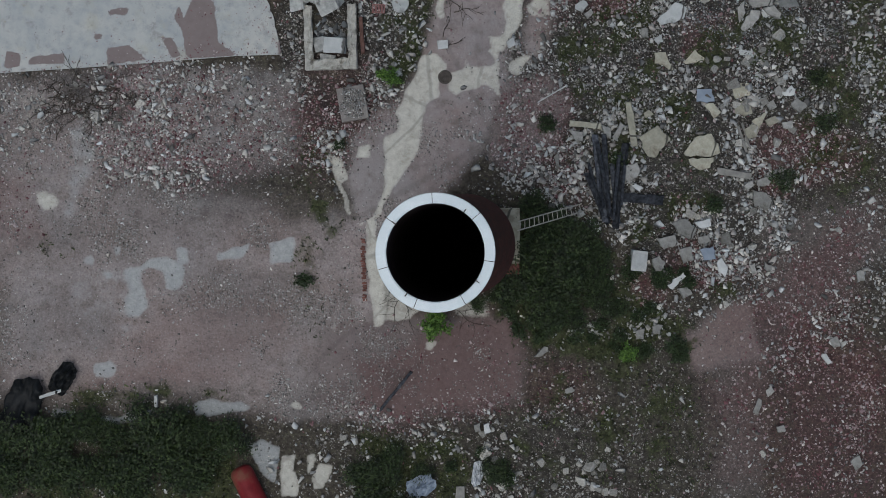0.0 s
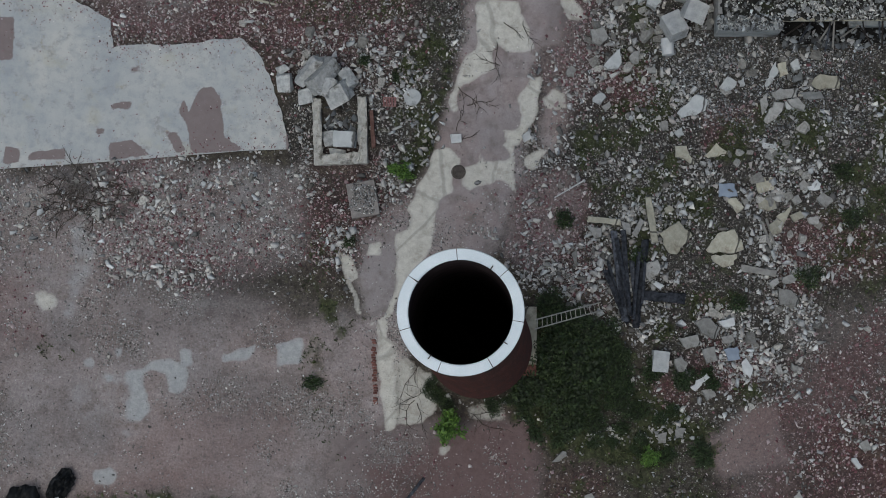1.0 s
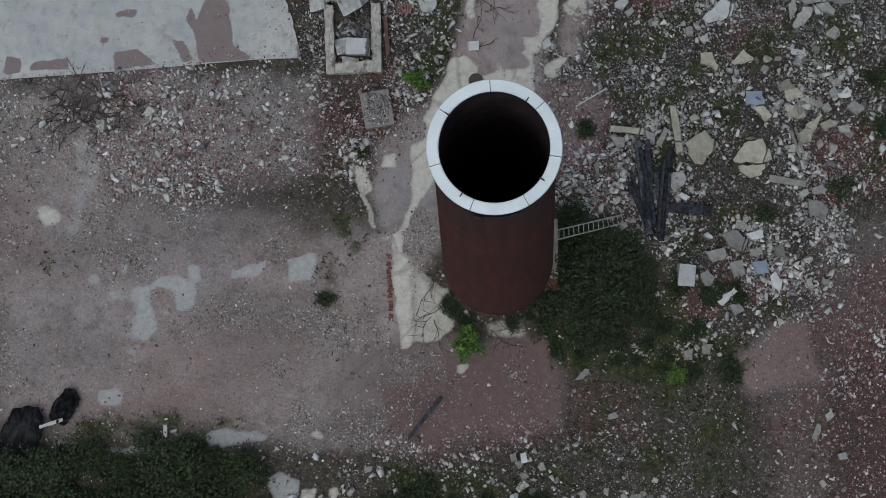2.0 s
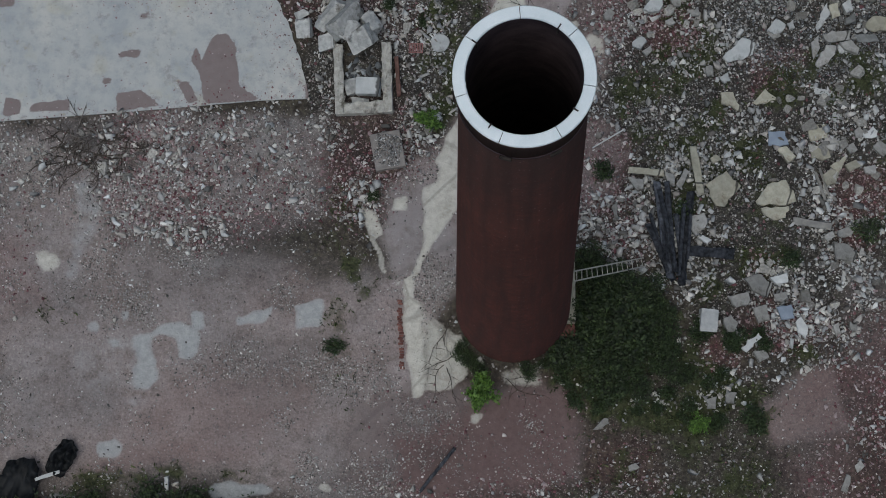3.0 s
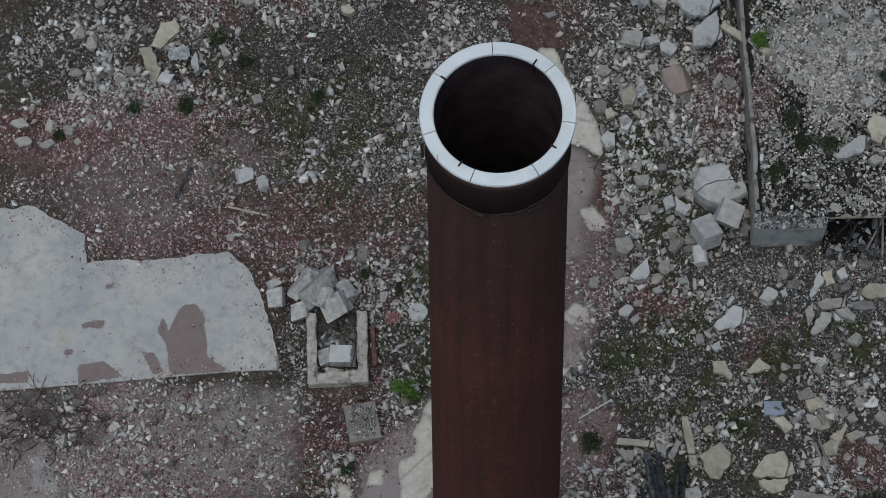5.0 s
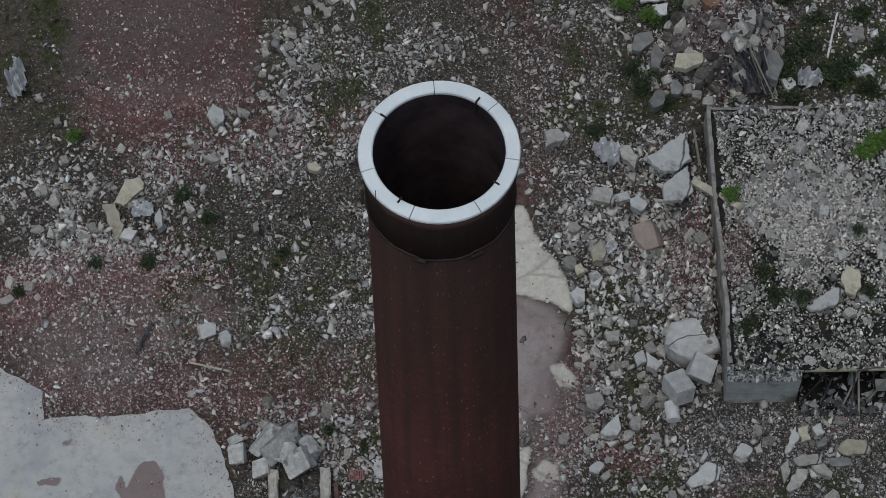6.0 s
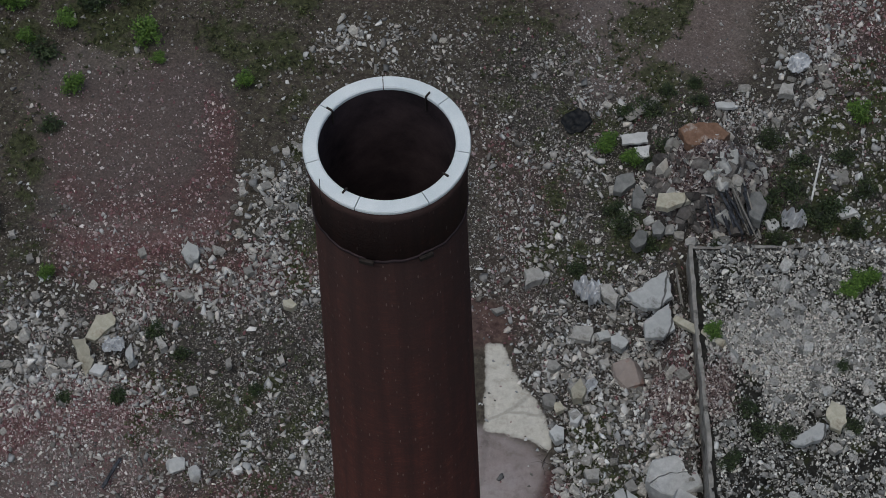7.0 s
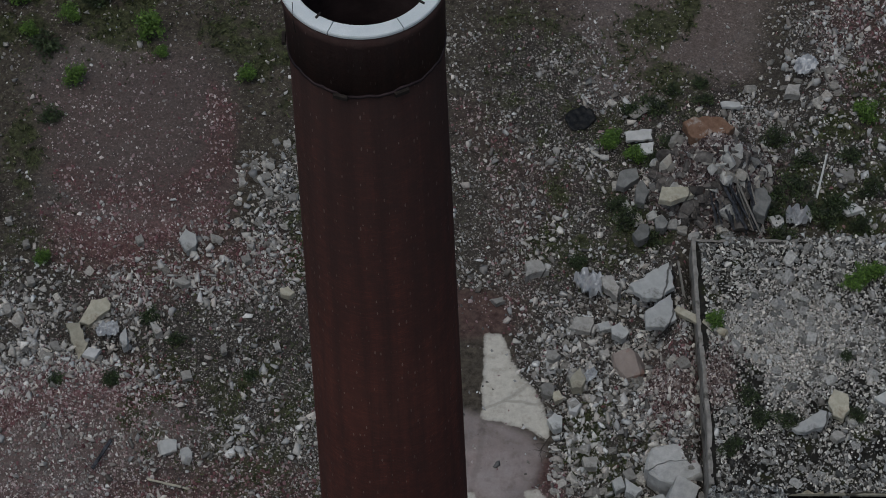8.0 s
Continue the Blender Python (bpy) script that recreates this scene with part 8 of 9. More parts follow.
timber("grey_plank", WOOD_GREY, "thin pale board among the weeds", (4.3, 40.6, 0.3), (5.6, 42.0, 0.3), 0.4, 0.06, "weathered planks", 4, 36)
timber("white_stick", CONCRETE_WHITE, "bleached bare branch standing in weeds", (14.0, 39.3, 0.6), (13.7, 36.8, 0.3), 0.1, 0.08, "", 4, 37)
timber("white_stick", CONCRETE_WHITE, "thin bleached stick lying on gravel", (0.9 + 2.0, 8.2, 0.2), (0.9 + 3.4, 9.3, 0.2), 0.07, 0.05, "", 4, 38)
timber("white_stick", CONCRETE_WHITE, "white plastic pipe over a black tarp", (-21.65, -11.35, 0.7), (-20.56, -10.82, 0.6), 0.16, 0.1, "", 4, 39)
timber("white_stick", CONCRETE_WHITE, "short white post in the grass", (-15.44, -10.42, 0.5), (-15.35, -11.05, 0.35), 0.2, 0.2, "", 4, 40)
timber("brown_plank", BARK_PLANK, "red-brown board standing against the basin wall", (-7.25, 11.4, 0.3), (-6.85, 9.5, 0.3), 0.22, 0.3, "", 0, 47)
timber("rotten_log", WOOD_CHAR, "dark rotten log half sunk in the earth", (-17.5, 16.6, 0.62), (-16.95, 18.1, 0.85), 0.15, 0.13, "", 4, 41)
timber("rotten_log", WOOD_CHAR, "dark rotten branch lying on red dirt", (-3.31, -9.53, 0.1), (-1.87, -7.16, 0.12), 0.16, 0.12, "", 4, 48)
timber("white_stick", CONCRETE_WARM, "bleached branch lying on the earth mound", (-14.9, 16.5, 0.5), (-13.0, 16.3, 0.45), 0.1, 0.08, "", 4, 42)


# ---- bunker ----
def build_bunker():
    m = pose(9.95, 18.1, 0, 0, 0, 8)
    bk = thing("bunker", "ruined low concrete building buried under rubble, front torn open", "building", m)
    wide, deep, t = 10.2, 14.4, 0.35
    bm = bmesh.new()
    box(bm, 3.35, 0.8, 2.72, pose(1.68, -0.02, -0.2), 0.05)
    front = part("front_wall", bm, CONCRETE_WALL, bk, "board-marked grey concrete wall")
    for z in (0.55, 1.2, 1.85):
        bm = bmesh.new()
        box(bm, 3.3, 0.008, 0.014, pose(1.68, -0.421, z))
        part("board_mark", bm, CONCRETE_WALL, front)
    bm = bmesh.new()
    box(bm, 3.2, t, 1.0, pose(8.6, t / 2, -0.2), 0.03)
    part("front_wall", bm, CONCRETE_WALL, bk)
    # the west wall, pushed out of line and broken along its top
    bm = bmesh.new()
    rnd = random.Random(12)
    rings = []
    for k in range(29):
        y = t + (deep - t) * k / 28
        top = 2.92 - 1.32 * min(max((y - 5.5) / 8.5, 0), 1) + rnd.uniform(-0.06, 0.08)
        off = 0.05 * math.sin(y * 0.45) + 0.015 * math.sin(y * 2.1 + 1) + rnd.uniform(-0.015, 0.015)
        w = 0.19 + rnd.uniform(-0.03, 0.03)
        rings.append([bm.verts.new(p) for p in ((off - 0.08, y, -0.3), (off - 0.02, y, top - 0.05), (off + 0.04, y, top), (off + w, y, top - rnd.uniform(0, 0.05)), (off + w + 0.03, y, -0.3))])
    for r0, r1 in zip(rings, rings[1:]):
        for k in range(5):
            bm.faces.new((r0[k], r0[(k + 1) % 5], r1[(k + 1) % 5], r1[k]))
    bm.faces.new(rings[0])
    bm.faces.new(rings[-1][::-1])
    bmesh.ops.recalc_face_normals(bm, faces=bm.faces)
    part("side_wall", bm, WALL_DIRTY, bk, "crooked weathered side wall")
    bm = bmesh.new()
    rnd = random.Random(23)
    rings = []
    for k in range(27):
        x = wide * k / 26
        top, w = 1.62 + rnd.uniform(-0.14, 0.04), 0.22 + rnd.uniform(-0.08, 0.03)
        off = deep + rnd.uniform(-0.02, 0.02)
        rings.append([bm.verts.new(p) for p in ((x, off + w, -0.3), (x, off + w, top - 0.04), (x, off + w * 0.6, top), (x, off, top - rnd.uniform(0, 0.06)), (x, off, -0.3))])
    for r0, r1 in zip(rings, rings[1:]):
        for k in range(5):
            bm.faces.new((r0[k], r0[(k + 1) % 5], r1[(k + 1) % 5], r1[k]))
    bm.faces.new(rings[0])
    bm.faces.new(rings[-1][::-1])
    bmesh.ops.recalc_face_normals(bm, faces=bm.faces)
    part("back_wall", bm, WALL_DIRTY, bk, "broken top of the back wall")
    # near-black backing wall and floor: the deep opening's shade put into their colour
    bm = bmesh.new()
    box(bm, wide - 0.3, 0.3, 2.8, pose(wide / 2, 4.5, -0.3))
    part("inner_wall", bm, EARTH_SHADED, bk)
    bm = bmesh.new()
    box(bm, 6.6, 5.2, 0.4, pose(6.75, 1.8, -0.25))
    part("floor_earth", bm, EARTH_SHADED, bk, "earth inside the opening, its shade put into the colour")
    bm = bmesh.new()
    box(bm, 0.3, deep, 2.0, pose(wide - 0.1, deep / 2, -0.3))
    part("far_wall", bm, CONCRETE_WALL, bk)
    # the roof slab, sagging to the north, with a torn front edge
    bm = bmesh.new()
    rnd = random.Random(5)
    nx, ny = 34, 48
    grid = {}
    for i in range(nx + 1):
        for j in range(ny + 1):
            x, y = 0.1 + (wide - 0.1) * i / nx, 0.1 + (deep - 0.1) * j / ny
            z = 2.82 - 1.3 * min(max((y - 5.5) / 8.5, 0), 1) + rnd.uniform(-0.05, 0.05)
            grid[i, j] = bm.verts.new((x, y + (rnd.uniform(-0.12, 0.12) if j == 0 else 0), z))
    for i in range(nx):
        for j in range(ny):
            bm.faces.new((grid[i, j], grid[i + 1, j], grid[i + 1, j + 1], grid[i, j + 1]))
    top = list(bm.faces)
    made = bmesh.ops.extrude_face_region(bm, geom=top)
    for e in made["geom"]:
        if isinstance(e, bmesh.types.BMVert):
            e.co.z -= 0.22
    bmesh.ops.recalc_face_normals(bm, faces=bm.faces)
    part("roof", bm, GRAVEL_SHADED, bk, "roof slab covered with crushed stone")
    for k, (x, z) in enumerate(((4.4, 2.6), (5.7, 2.6), (6.6, 2.6), (7.4, 2.6))):
        bm = bmesh.new()
        tube(bm, [(x, 0.25, z), (x + 0.25, -0.1, 1.3), (x + 0.3 + 0.1 * k, -0.3, -0.1)], 0.04, 5)
        part("bent_bar", bm, STEEL_DARK, bk)
    bm = bmesh.new()
    box(bm, 6.5, 0.25, 0.2, pose(6.6, 0.1, 2.5), 0.02)
    part("lintel", bm, CONCRETE_WARM, bk)
    bm = bmesh.new()
    box(bm, 0.35, 0.35, 2.6, pose(6.0, 0.5, -0.2), 0.02)
    part("pillar", bm, CONCRETE_WALL, bk)
    return bk


# earth darkened to carry the shade inside the opening
EARTH_SHADED = simple("earth_shaded", (0.006, 0.006, 0.006), (0.022, 0.021, 0.019), 2.0, 0.95, 0, 20, 0.04)
WALL_DIRTY = simple("wall_dirty", (0.19, 0.182, 0.165), (0.38, 0.37, 0.345), 2.5, 0.92, 0, 30, 0.02, stain=(0.06, 0.057, 0.05))
# roof bed near-black, standing in for the shade between its stones
GRAVEL_SHADED = simple("gravel_bed_shaded", (0.01, 0.01, 0.009), (0.04, 0.039, 0.034), 2.2, 0.95, 0, 18, 0.05, stain=(0.03, 0.034, 0.015))
build_bunker()


def roof_bald(u, v):
    """Weedy and dark spots in the rubble of the roof, 1 in their middle."""
    out = np.zeros_like(u)
    for bu, bv, br in ((1.6, 5.6, 1.3), (2.6, 3.8, 1.0), (1.4, 2.2, 0.9), (6.6, 5.4, 0.9), (4.6, 2.0, 0.8), (5.6, 4.6, 1.2), (3.6, 2.9, 0.9), (7.4, 3.2, 1.1), (9.0, 5.0, 1.3), (7.6, 12.4, 1.2)):
        d = np.hypot(u - bu + 1.2 * (fbm(u, v, 0.9, 3) - 0.5), v - bv + 1.2 * (fbm(v, u, 0.9, 3) - 0.5))
        out = np.maximum(out, np.clip(1.4 - d / br, 0, 1))
    return out


def strew_on_roof(count, smallest, largest, power):
    u, v = RNG.uniform(0.4, 10.1, count), RNG.uniform(0.02, 14.3, count)
    front = 0.6 + 0.4 * np.clip((v - 2.0 + 1.5 * fbm(u + 7, v, 0.8, 3)) / 3.5, 0, 1)
    keep = RNG.random(count) < front * (0.3 + 3.0 * np.clip(fbm(u, v, 0.55, 4) - 0.38, 0, 1)) * (1 - 0.6 * roof_bald(u, v))
    u, v = u[keep], v[keep]
    c, s = math.cos(radians(8)), math.sin(radians(8))
    k = RNG.random(len(u))
    base = 2.82 - 1.3 * np.clip((v - 5.5) / 8.5, 0, 1)
    return 9.95 + u * c - v * s, 18.1 + u * s + v * c, smallest * (1 - k * (1 - (smallest / largest) ** power)) ** (-1 / power), base


x, y, size, base = strew_on_roof(36000, 0.075, 0.22, 1.5)
scatter("roof_rubble", STONE_ROOF, "pale crushed stone covering the bunker roof", x, y, size, base=base, chips=True)
x, y, size, base = strew_on_roof(4200, 0.13, 0.34, 2.2)
scatter("roof_stones", STONE_ROOF, "pale broken stones lying on the bunker roof", x, y, size, base=base)

u, v = RNG.normal(4.3, 2.1, 11000), RNG.normal(7.8, 2.1, 11000)
keep = (u > 0.4) & (u < 10) & (v > 0.2) & (v < 14.2) & (roof_bald(u, v) < 0.5)
u, v = u[keep], v[keep]
c, s = math.cos(radians(8)), math.sin(radians(8))
scatter("roof_chippings", STONE_PALE, "whitish fine chippings drifted on the bunker roof", 9.95 + u * c - v * s, 18.1 + u * s + v * c, 0.06 + 0.12 * RNG.random(len(u)) ** 2, base=2.84 - 1.3 * np.clip((v - 5.5) / 8.5, 0, 1), chips=True)

# red gravel in the corner of the roof, and pink debris heaped outside the wall below it
u, v = RNG.normal(9.85, 0.42, 1500), RNG.normal(24.0, 0.8, 1500)
keep = u > 9.3 - 0.14 * (v - 24)
scatter("roof_brick", STONE_HEAP, "dusky brick gravel lying on the bunker roof", u[keep], v[keep], 0.06 + 0.12 * RNG.random(keep.sum()) ** 2, base=np.full(keep.sum(), 2.86), chips=True)
u, v = RNG.normal(7.75, 0.5, 3000), RNG.normal(24.3, 0.6, 3000)
keep = u < 8.75 - 0.14 * (v - 24)
scatter("pink_debris", STONE_HEAP, "dusky brick debris heaped against the bunker wall", u[keep], v[keep], 0.07 + 0.2 * RNG.random(keep.sum()) ** 2.5, chips=True)

u, v = RNG.uniform(0.3, 10.0, 900), RNG.normal(14.35, 0.22, 900)
keep = RNG.random(900) < np.clip(3.5 * (fbm(u + 3, v, 0.9, 3) - 0.38), 0, 1)
u, v = u[keep], v[keep]
scatter("wall_rubble", STONE_ROOF, "broken stone lying along the back wall of the bunker", 9.95 + u * c - v * s, 18.1 + u * s + v * c, 0.08 + 0.24 * RNG.random(len(u)) ** 2.5, base=np.full(len(u), 1.58))

# broken stone spilt over the torn front of the roof and into the opening
u, v = RNG.uniform(0.05, 3.4, 900), RNG.uniform(-0.42, 0.3, 900)
c, s = math.cos(radians(8)), math.sin(radians(8))
scatter("spilt_rubble", STONE_GREY, "grey broken stone spilt over the bunker front", 9.95 + u * c - v * s, 18.1 + u * s + v * c, 0.06 + 0.2 * RNG.random(900) ** 2.5, base=np.where(v < 0.1, 2.5, 2.75), chips=True)
u, v = RNG.uniform(3.5, 10.0, 1500), RNG.uniform(-1.1, 1.2, 1500)
keep = RNG.random(1500) < 0.15 + 0.6 * np.clip(-v, 0, 1)
u, v = u[keep], v[keep]
scatter("pit_rubble", STONE_GREY, "dark grey debris in the bunker opening", 9.95 + u * c - v * s, 18.1 + u * s + v * c, 0.07 + 0.4 * RNG.random(len(u)) ** 3, base=np.full(len(u), 0.14), chips=True)
rnd = random.Random(44)
for k in range(9):
    u0, u1 = rnd.uniform(3.8, 9.5), rnd.uniform(-0.9, 0.9)
    a, b = (u0, rnd.uniform(-0.2, 0.8), rnd.uniform(1.6, 2.5)), (u0 + u1, rnd.uniform(-1.3, -0.5), rnd.uniform(0.15, 0.4))
    a, b = ((9.95 + p[0] * c - p[1] * s, 18.1 + p[0] * s + p[1] * c, p[2]) for p in (a, b))
    timber("hanging_batten", (WOOD_GREY, STEEL_DARK, WOOD_CHAR)[k % 3], "broken batten hanging from the torn roof edge", a, b, 0.09, 0.06, "hanging battens", 5 * k, 60 + k)

# ---- sheets, tarps and tank ----
METAL_WHITE = simple("crumpled_sheet", (0.5, 0.52, 0.54), (0.7, 0.72, 0.74), 3, 0.4, 0.3, 30, 0.004, gloss=0.5)
TARP = simple("black_tarp", (0.008, 0.009, 0.01), (0.022, 0.024, 0.026), 3, 0.45, 0, 30, 0.01)
TANK_RED = simple("tank_red", (0.15, 0.014, 0.018), (0.24, 0.03, 0.034), 1.5, 0.55, 0, 40, 0.004, stain=(0.16, 0.06, 0.04))


def crumpled(name, mat, label, category, x, y, z, sx, sy, fold, seed, thick=0.01):
    rnd = np.random.default_rng(seed)
    bm = bmesh.new()
    n = 14
    off = rnd.uniform(0, 50, 2)
    g = {}
    for i in range(n + 1):
        for j in range(n + 1):
            u, v = i / n - 0.5, j / n - 0.5
            k = max(abs(u), abs(v)) / (math.hypot(u, v) + 1e-9)
            u, v = u * (0.25 + 0.75 * k), v * (0.25 + 0.75 * k)
            h = fold * abs(float(fbm(np.array([u * 3 + off[0]]), np.array([v * 3 + off[1]]), 1.5, 3)[0]) - 0.5) * 3
            edge = 1 + 0.35 * (float(fbm(np.array([math.atan2(v, u + 1e-6) * 2 + off[1]]), np.array([off[0]]), 1.5, 2)[0]) - 0.5)
            g[i, j] = bm.verts.new((u * sx * edge, v * sy * edge, h))
    for i in range(n):
        for j in range(n):
            bm.faces.new((g[i, j], g[i + 1, j], g[i + 1, j + 1], g[i, j + 1]))
    made = bmesh.ops.extrude_face_region(bm, geom=list(bm.faces))
    for e in made["geom"]:
        if isinstance(e, bmesh.types.BMVert):
            e.co.z -= thick
    bmesh.ops.recalc_face_normals(bm, faces=bm.faces)
    ob = part(name, bm, mat, smooth=mat is TARP)
    ob.matrix_basis = pose(x, y, z, rnd.uniform(-6, 6), rnd.uniform(-6, 6), rnd.uniform(0, 90))
    return tagged(ob, label, category)


crumpled("crumpled_sheet", METAL_WHITE, "crumpled white metal sheet on stones", "sheet", 3.35, 29.9, 0.3, 1.2, 1.7, 1.0, 1)
crumpled("crumpled_sheet", METAL_WHITE, "twisted white plastic strip among stones", "sheet", 4.0, 24.9, 0.35, 0.9, 0.5, 0.4, 2)
crumpled("crumpled_sheet", METAL_WHITE, "crumpled shiny metal sheet in weeds", "sheet", 12.9, 35.4, 0.3, 1.3, 0.9, 0.9, 3)
crumpled("crumpled_sheet", METAL_WHITE, "bent pale sheet on the far rubble", "sheet", 12.6, 45.0, 0.5, 1.3, 1.0, 0.4, 4)
crumpled("crumpled_sheet", METAL_WHITE, "torn white sheet beside broken slabs", "sheet", -18.6, 24.2, 0.4, 1.1, 0.8, 0.5, 5)
crumpled("crumpled_sheet", METAL_WHITE, "crumpled shiny sheet beside the earth mound", "sheet", -26.15, 30.6, 0.3, 0.95, 2.0, 1.2, 11)
crumpled("crumpled_sheet", METAL_WHITE, "pale torn sheet on the debris", "sheet", 2.4, -12.2, 0.2, 1.4, 0.6, 0.3, 6)
crumpled("crumpled_sheet", TILE_BLUE, "grey-blue crumpled sheet in the thicket", "sheet", -0.5, -13.2, 0.5, 1.6, 1.2, 0.4, 7)
crumpled("black_tarp", TARP, "black plastic tarp heaped in the grass", "tarp", -22.6, -11.9, 0.25, 3.2, 2.0, 0.9, 8)
crumpled("black_tarp", TARP, "black plastic tarp heaped in the grass", "tarp", -20.6, -10.2, 0.2, 1.9, 1.2, 0.8, 9)
crumpled("dark_mat", TARP, "dark rubber mat lying on gravel", "mat", 1.73, 40.2, 0.15, 1.5, 1.3, 0.15, 10, 0.04)


def build_tank():
    bm = bmesh.new()
    lathe(bm, [(0.0, -1.7), (0.35, -1.67), (0.55, -1.55), (0.64, -1.3), (0.64, 1.3), (0.55, 1.55), (0.35, 1.67), (0.0, 1.7)], 40)
    tank = part("red_tank", bm, TANK_RED, smooth=True)
    tank.matrix_basis = pose(-9.5, -15.0, 0.5, 90, 0, 34)
    tagged(tank, "red painted steel tank lying in bushes", "tank")


build_tank()
for a, b in (((0.9, -13.9), (1.0, -16.4)), ((1.6, -13.0), (2.0, -16.8))):
    timber("grey_plank", WOOD_GREY, "long weathered plank lying in the debris", (*a, 0.3), (*b, 0.3), 0.45, 0.1, "weathered planks", 2, int(a[0] * 10))
boulder("brick_stack", BRICK_PLAIN, "stack of red bricks at the edge of debris", "bricks", 9.2, -13.0, 0.3, 0.9, 0.7, 0.6, 0, 0, 10, "", 0.04, 0.02, 50)
boulder("brick_stack", BRICK_PLAIN, "stack of red bricks at the edge of debris", "bricks", 11.0, -13.4, 0.3, 1.0, 0.8, 0.6, 0, 0, 6, "", 0.04, 0.02, 51)


bm = bmesh.new()
lathe(bm, [(0.0, -0.45), (0.3, -0.45), (0.33, -0.42), (0.33, 0.42), (0.3, 0.45), (0.0, 0.45)], 24)
drum = part("concrete_drum", bm, CONCRETE_WHITE)
drum.matrix_basis = pose(7.68, 16.8, 0.4, 88, 0, 12)
tagged(drum, "short white concrete cylinder lying in the rubble", "cylinder")


# ---- plants ----
def leaf_material(name, dark, light, spread=0.85):
    """Leaves that differ one by one, with darker clumps among them."""
    mat, tree, bsdf = material(name)
    rnd = add(tree, "NewGeometry").outputs["Random Per Island"]
    col = ramp(tree, rnd, ((0.0, dark), (0.6, tuple((a + b) / 2 for a, b in zip(dark, light))), (1.0, light)))
    col = mix(tree, calc(tree, "MULTIPLY", ramp(tree, noise_tex(tree, 1.8, 4, 0.6), ((0.35, (1, 1, 1)), (0.62, (0.1, 0.1, 0.1)))), spread, True), col, tuple(c * 0.25 for c in dark))
    tree.links.new(col, bsdf.inputs["Base Color"])
    bsdf.inputs["Roughness"].default_value, bsdf.inputs["Specular IOR Level"].default_value = 0.6, 0.35
    return mat


LEAF_DARK = leaf_material("leaf_dark", (0.024, 0.04, 0.014), (0.085, 0.125, 0.042), 1.0)
LEAF_MID = leaf_material("leaf_mid", (0.024, 0.042, 0.014), (0.062, 0.1, 0.03))
LEAF_BRIGHT = leaf_material("leaf_bright", (0.05, 0.105, 0.016), (0.14, 0.25, 0.04), 0.45)
GRASS = leaf_material("grass_blade", (0.038, 0.05, 0.018), (0.125, 0.15, 0.055))
BARK_GREY = simple("bark_grey", (0.1, 0.09, 0.08), (0.24, 0.22, 0.2), 6, 0.9, 0, 60, 0.005)
BARK = simple("bark", (0.045, 0.036, 0.03), (0.1, 0.085, 0.07), 6, 0.9, 0, 60, 0.005)


def leaf_mesh(name, mat, centres, lengths, widths, up=0.7, seed=0):
    """Small pointed leaves, four corners each, turned all ways and rather upwards."""
    rnd = np.random.default_rng(seed)
    n = len(centres)
    normal = rnd.normal(0, 1, (n, 3)) + np.array([0, 0, 2.2 * up])
    normal /= np.linalg.norm(normal, axis=1)[:, None]
    along = np.cross(normal, rnd.normal(0, 1, (n, 3)))
    along /= np.linalg.norm(along, axis=1)[:, None]
    side = np.cross(normal, along)
    half, w = (lengths / 2)[:, None], (widths / 2)[:, None]
    verts = np.stack([centres - along * half, centres + side * w, centres + along * half - normal * half * 0.25, centres - side * w], 1).reshape(-1, 3)
    quads = (np.arange(n) * 4)[:, None] + np.arange(4)
    me = bpy.data.meshes.new(name)
    me.vertices.add(len(verts))
    me.vertices.foreach_set("co", verts.astype(np.float32).ravel())
    me.loops.add(quads.size)
    me.loops.foreach_set("vertex_index", quads.astype(np.int32).ravel())
    me.polygons.add(n)
    me.polygons.foreach_set("loop_start", np.arange(0, quads.size, 4, dtype=np.int32))
    me.update(calc_edges=True)
    me.materials.append(mat)
    return me


def build_shrub(label, category, mat, radius, tall, leaves, leaf, seed, group=""):
    """A shrub of stems that fork from its foot, with leaves in clumps about their tips."""
    rnd = np.random.default_rng(seed)
    sh = thing("shrub", label, category, pose(0, 0, -50), group)
    tips = []
    for k in range(9):
        bm = bmesh.new()
        a = 2 * math.pi * k / 9 + rnd.uniform(-0.3, 0.3)
        r = radius * rnd.uniform(0.2, 0.85)
        top = Vector((r * math.cos(a), r * math.sin(a), tall * rnd.uniform(0.5, 1.0) * (1 - 0.35 * r / radius)))
        mid = Vector((top.x * 0.4, top.y * 0.4, top.z * 0.6))
        tube(bm, [(0, 0, -0.05), mid, top], [0.03 * tall, 0.02 * tall, 0.006], 4)
        tips.append(top)
        for _ in range(2):
            side = mid.lerp(top, rnd.uniform(0.2, 0.8)) + Vector(rnd.normal(0, radius * 0.22, 3))
            side.z = max(side.z, tall * 0.15)
            tube(bm, [mid, side], [0.012 * tall, 0.004], 3)
            tips.append(side)
        part("stem", bm, BARK, sh)
    tips = np.array([tuple(t) for t in tips])
    centre = tips[rnd.integers(0, len(tips), leaves)] + rnd.normal(0, 1, (leaves, 3)) * np.array([radius * 0.19, radius * 0.19, tall * 0.13])
    centre[:, 2] = np.maximum(centre[:, 2], 0.03)
    me = leaf_mesh("foliage", mat, centre, leaf * rnd.uniform(0.6, 1.3, leaves), leaf * rnd.uniform(0.3, 0.6, leaves), seed=seed)
    new("foliage", me).parent = sh
    return sh


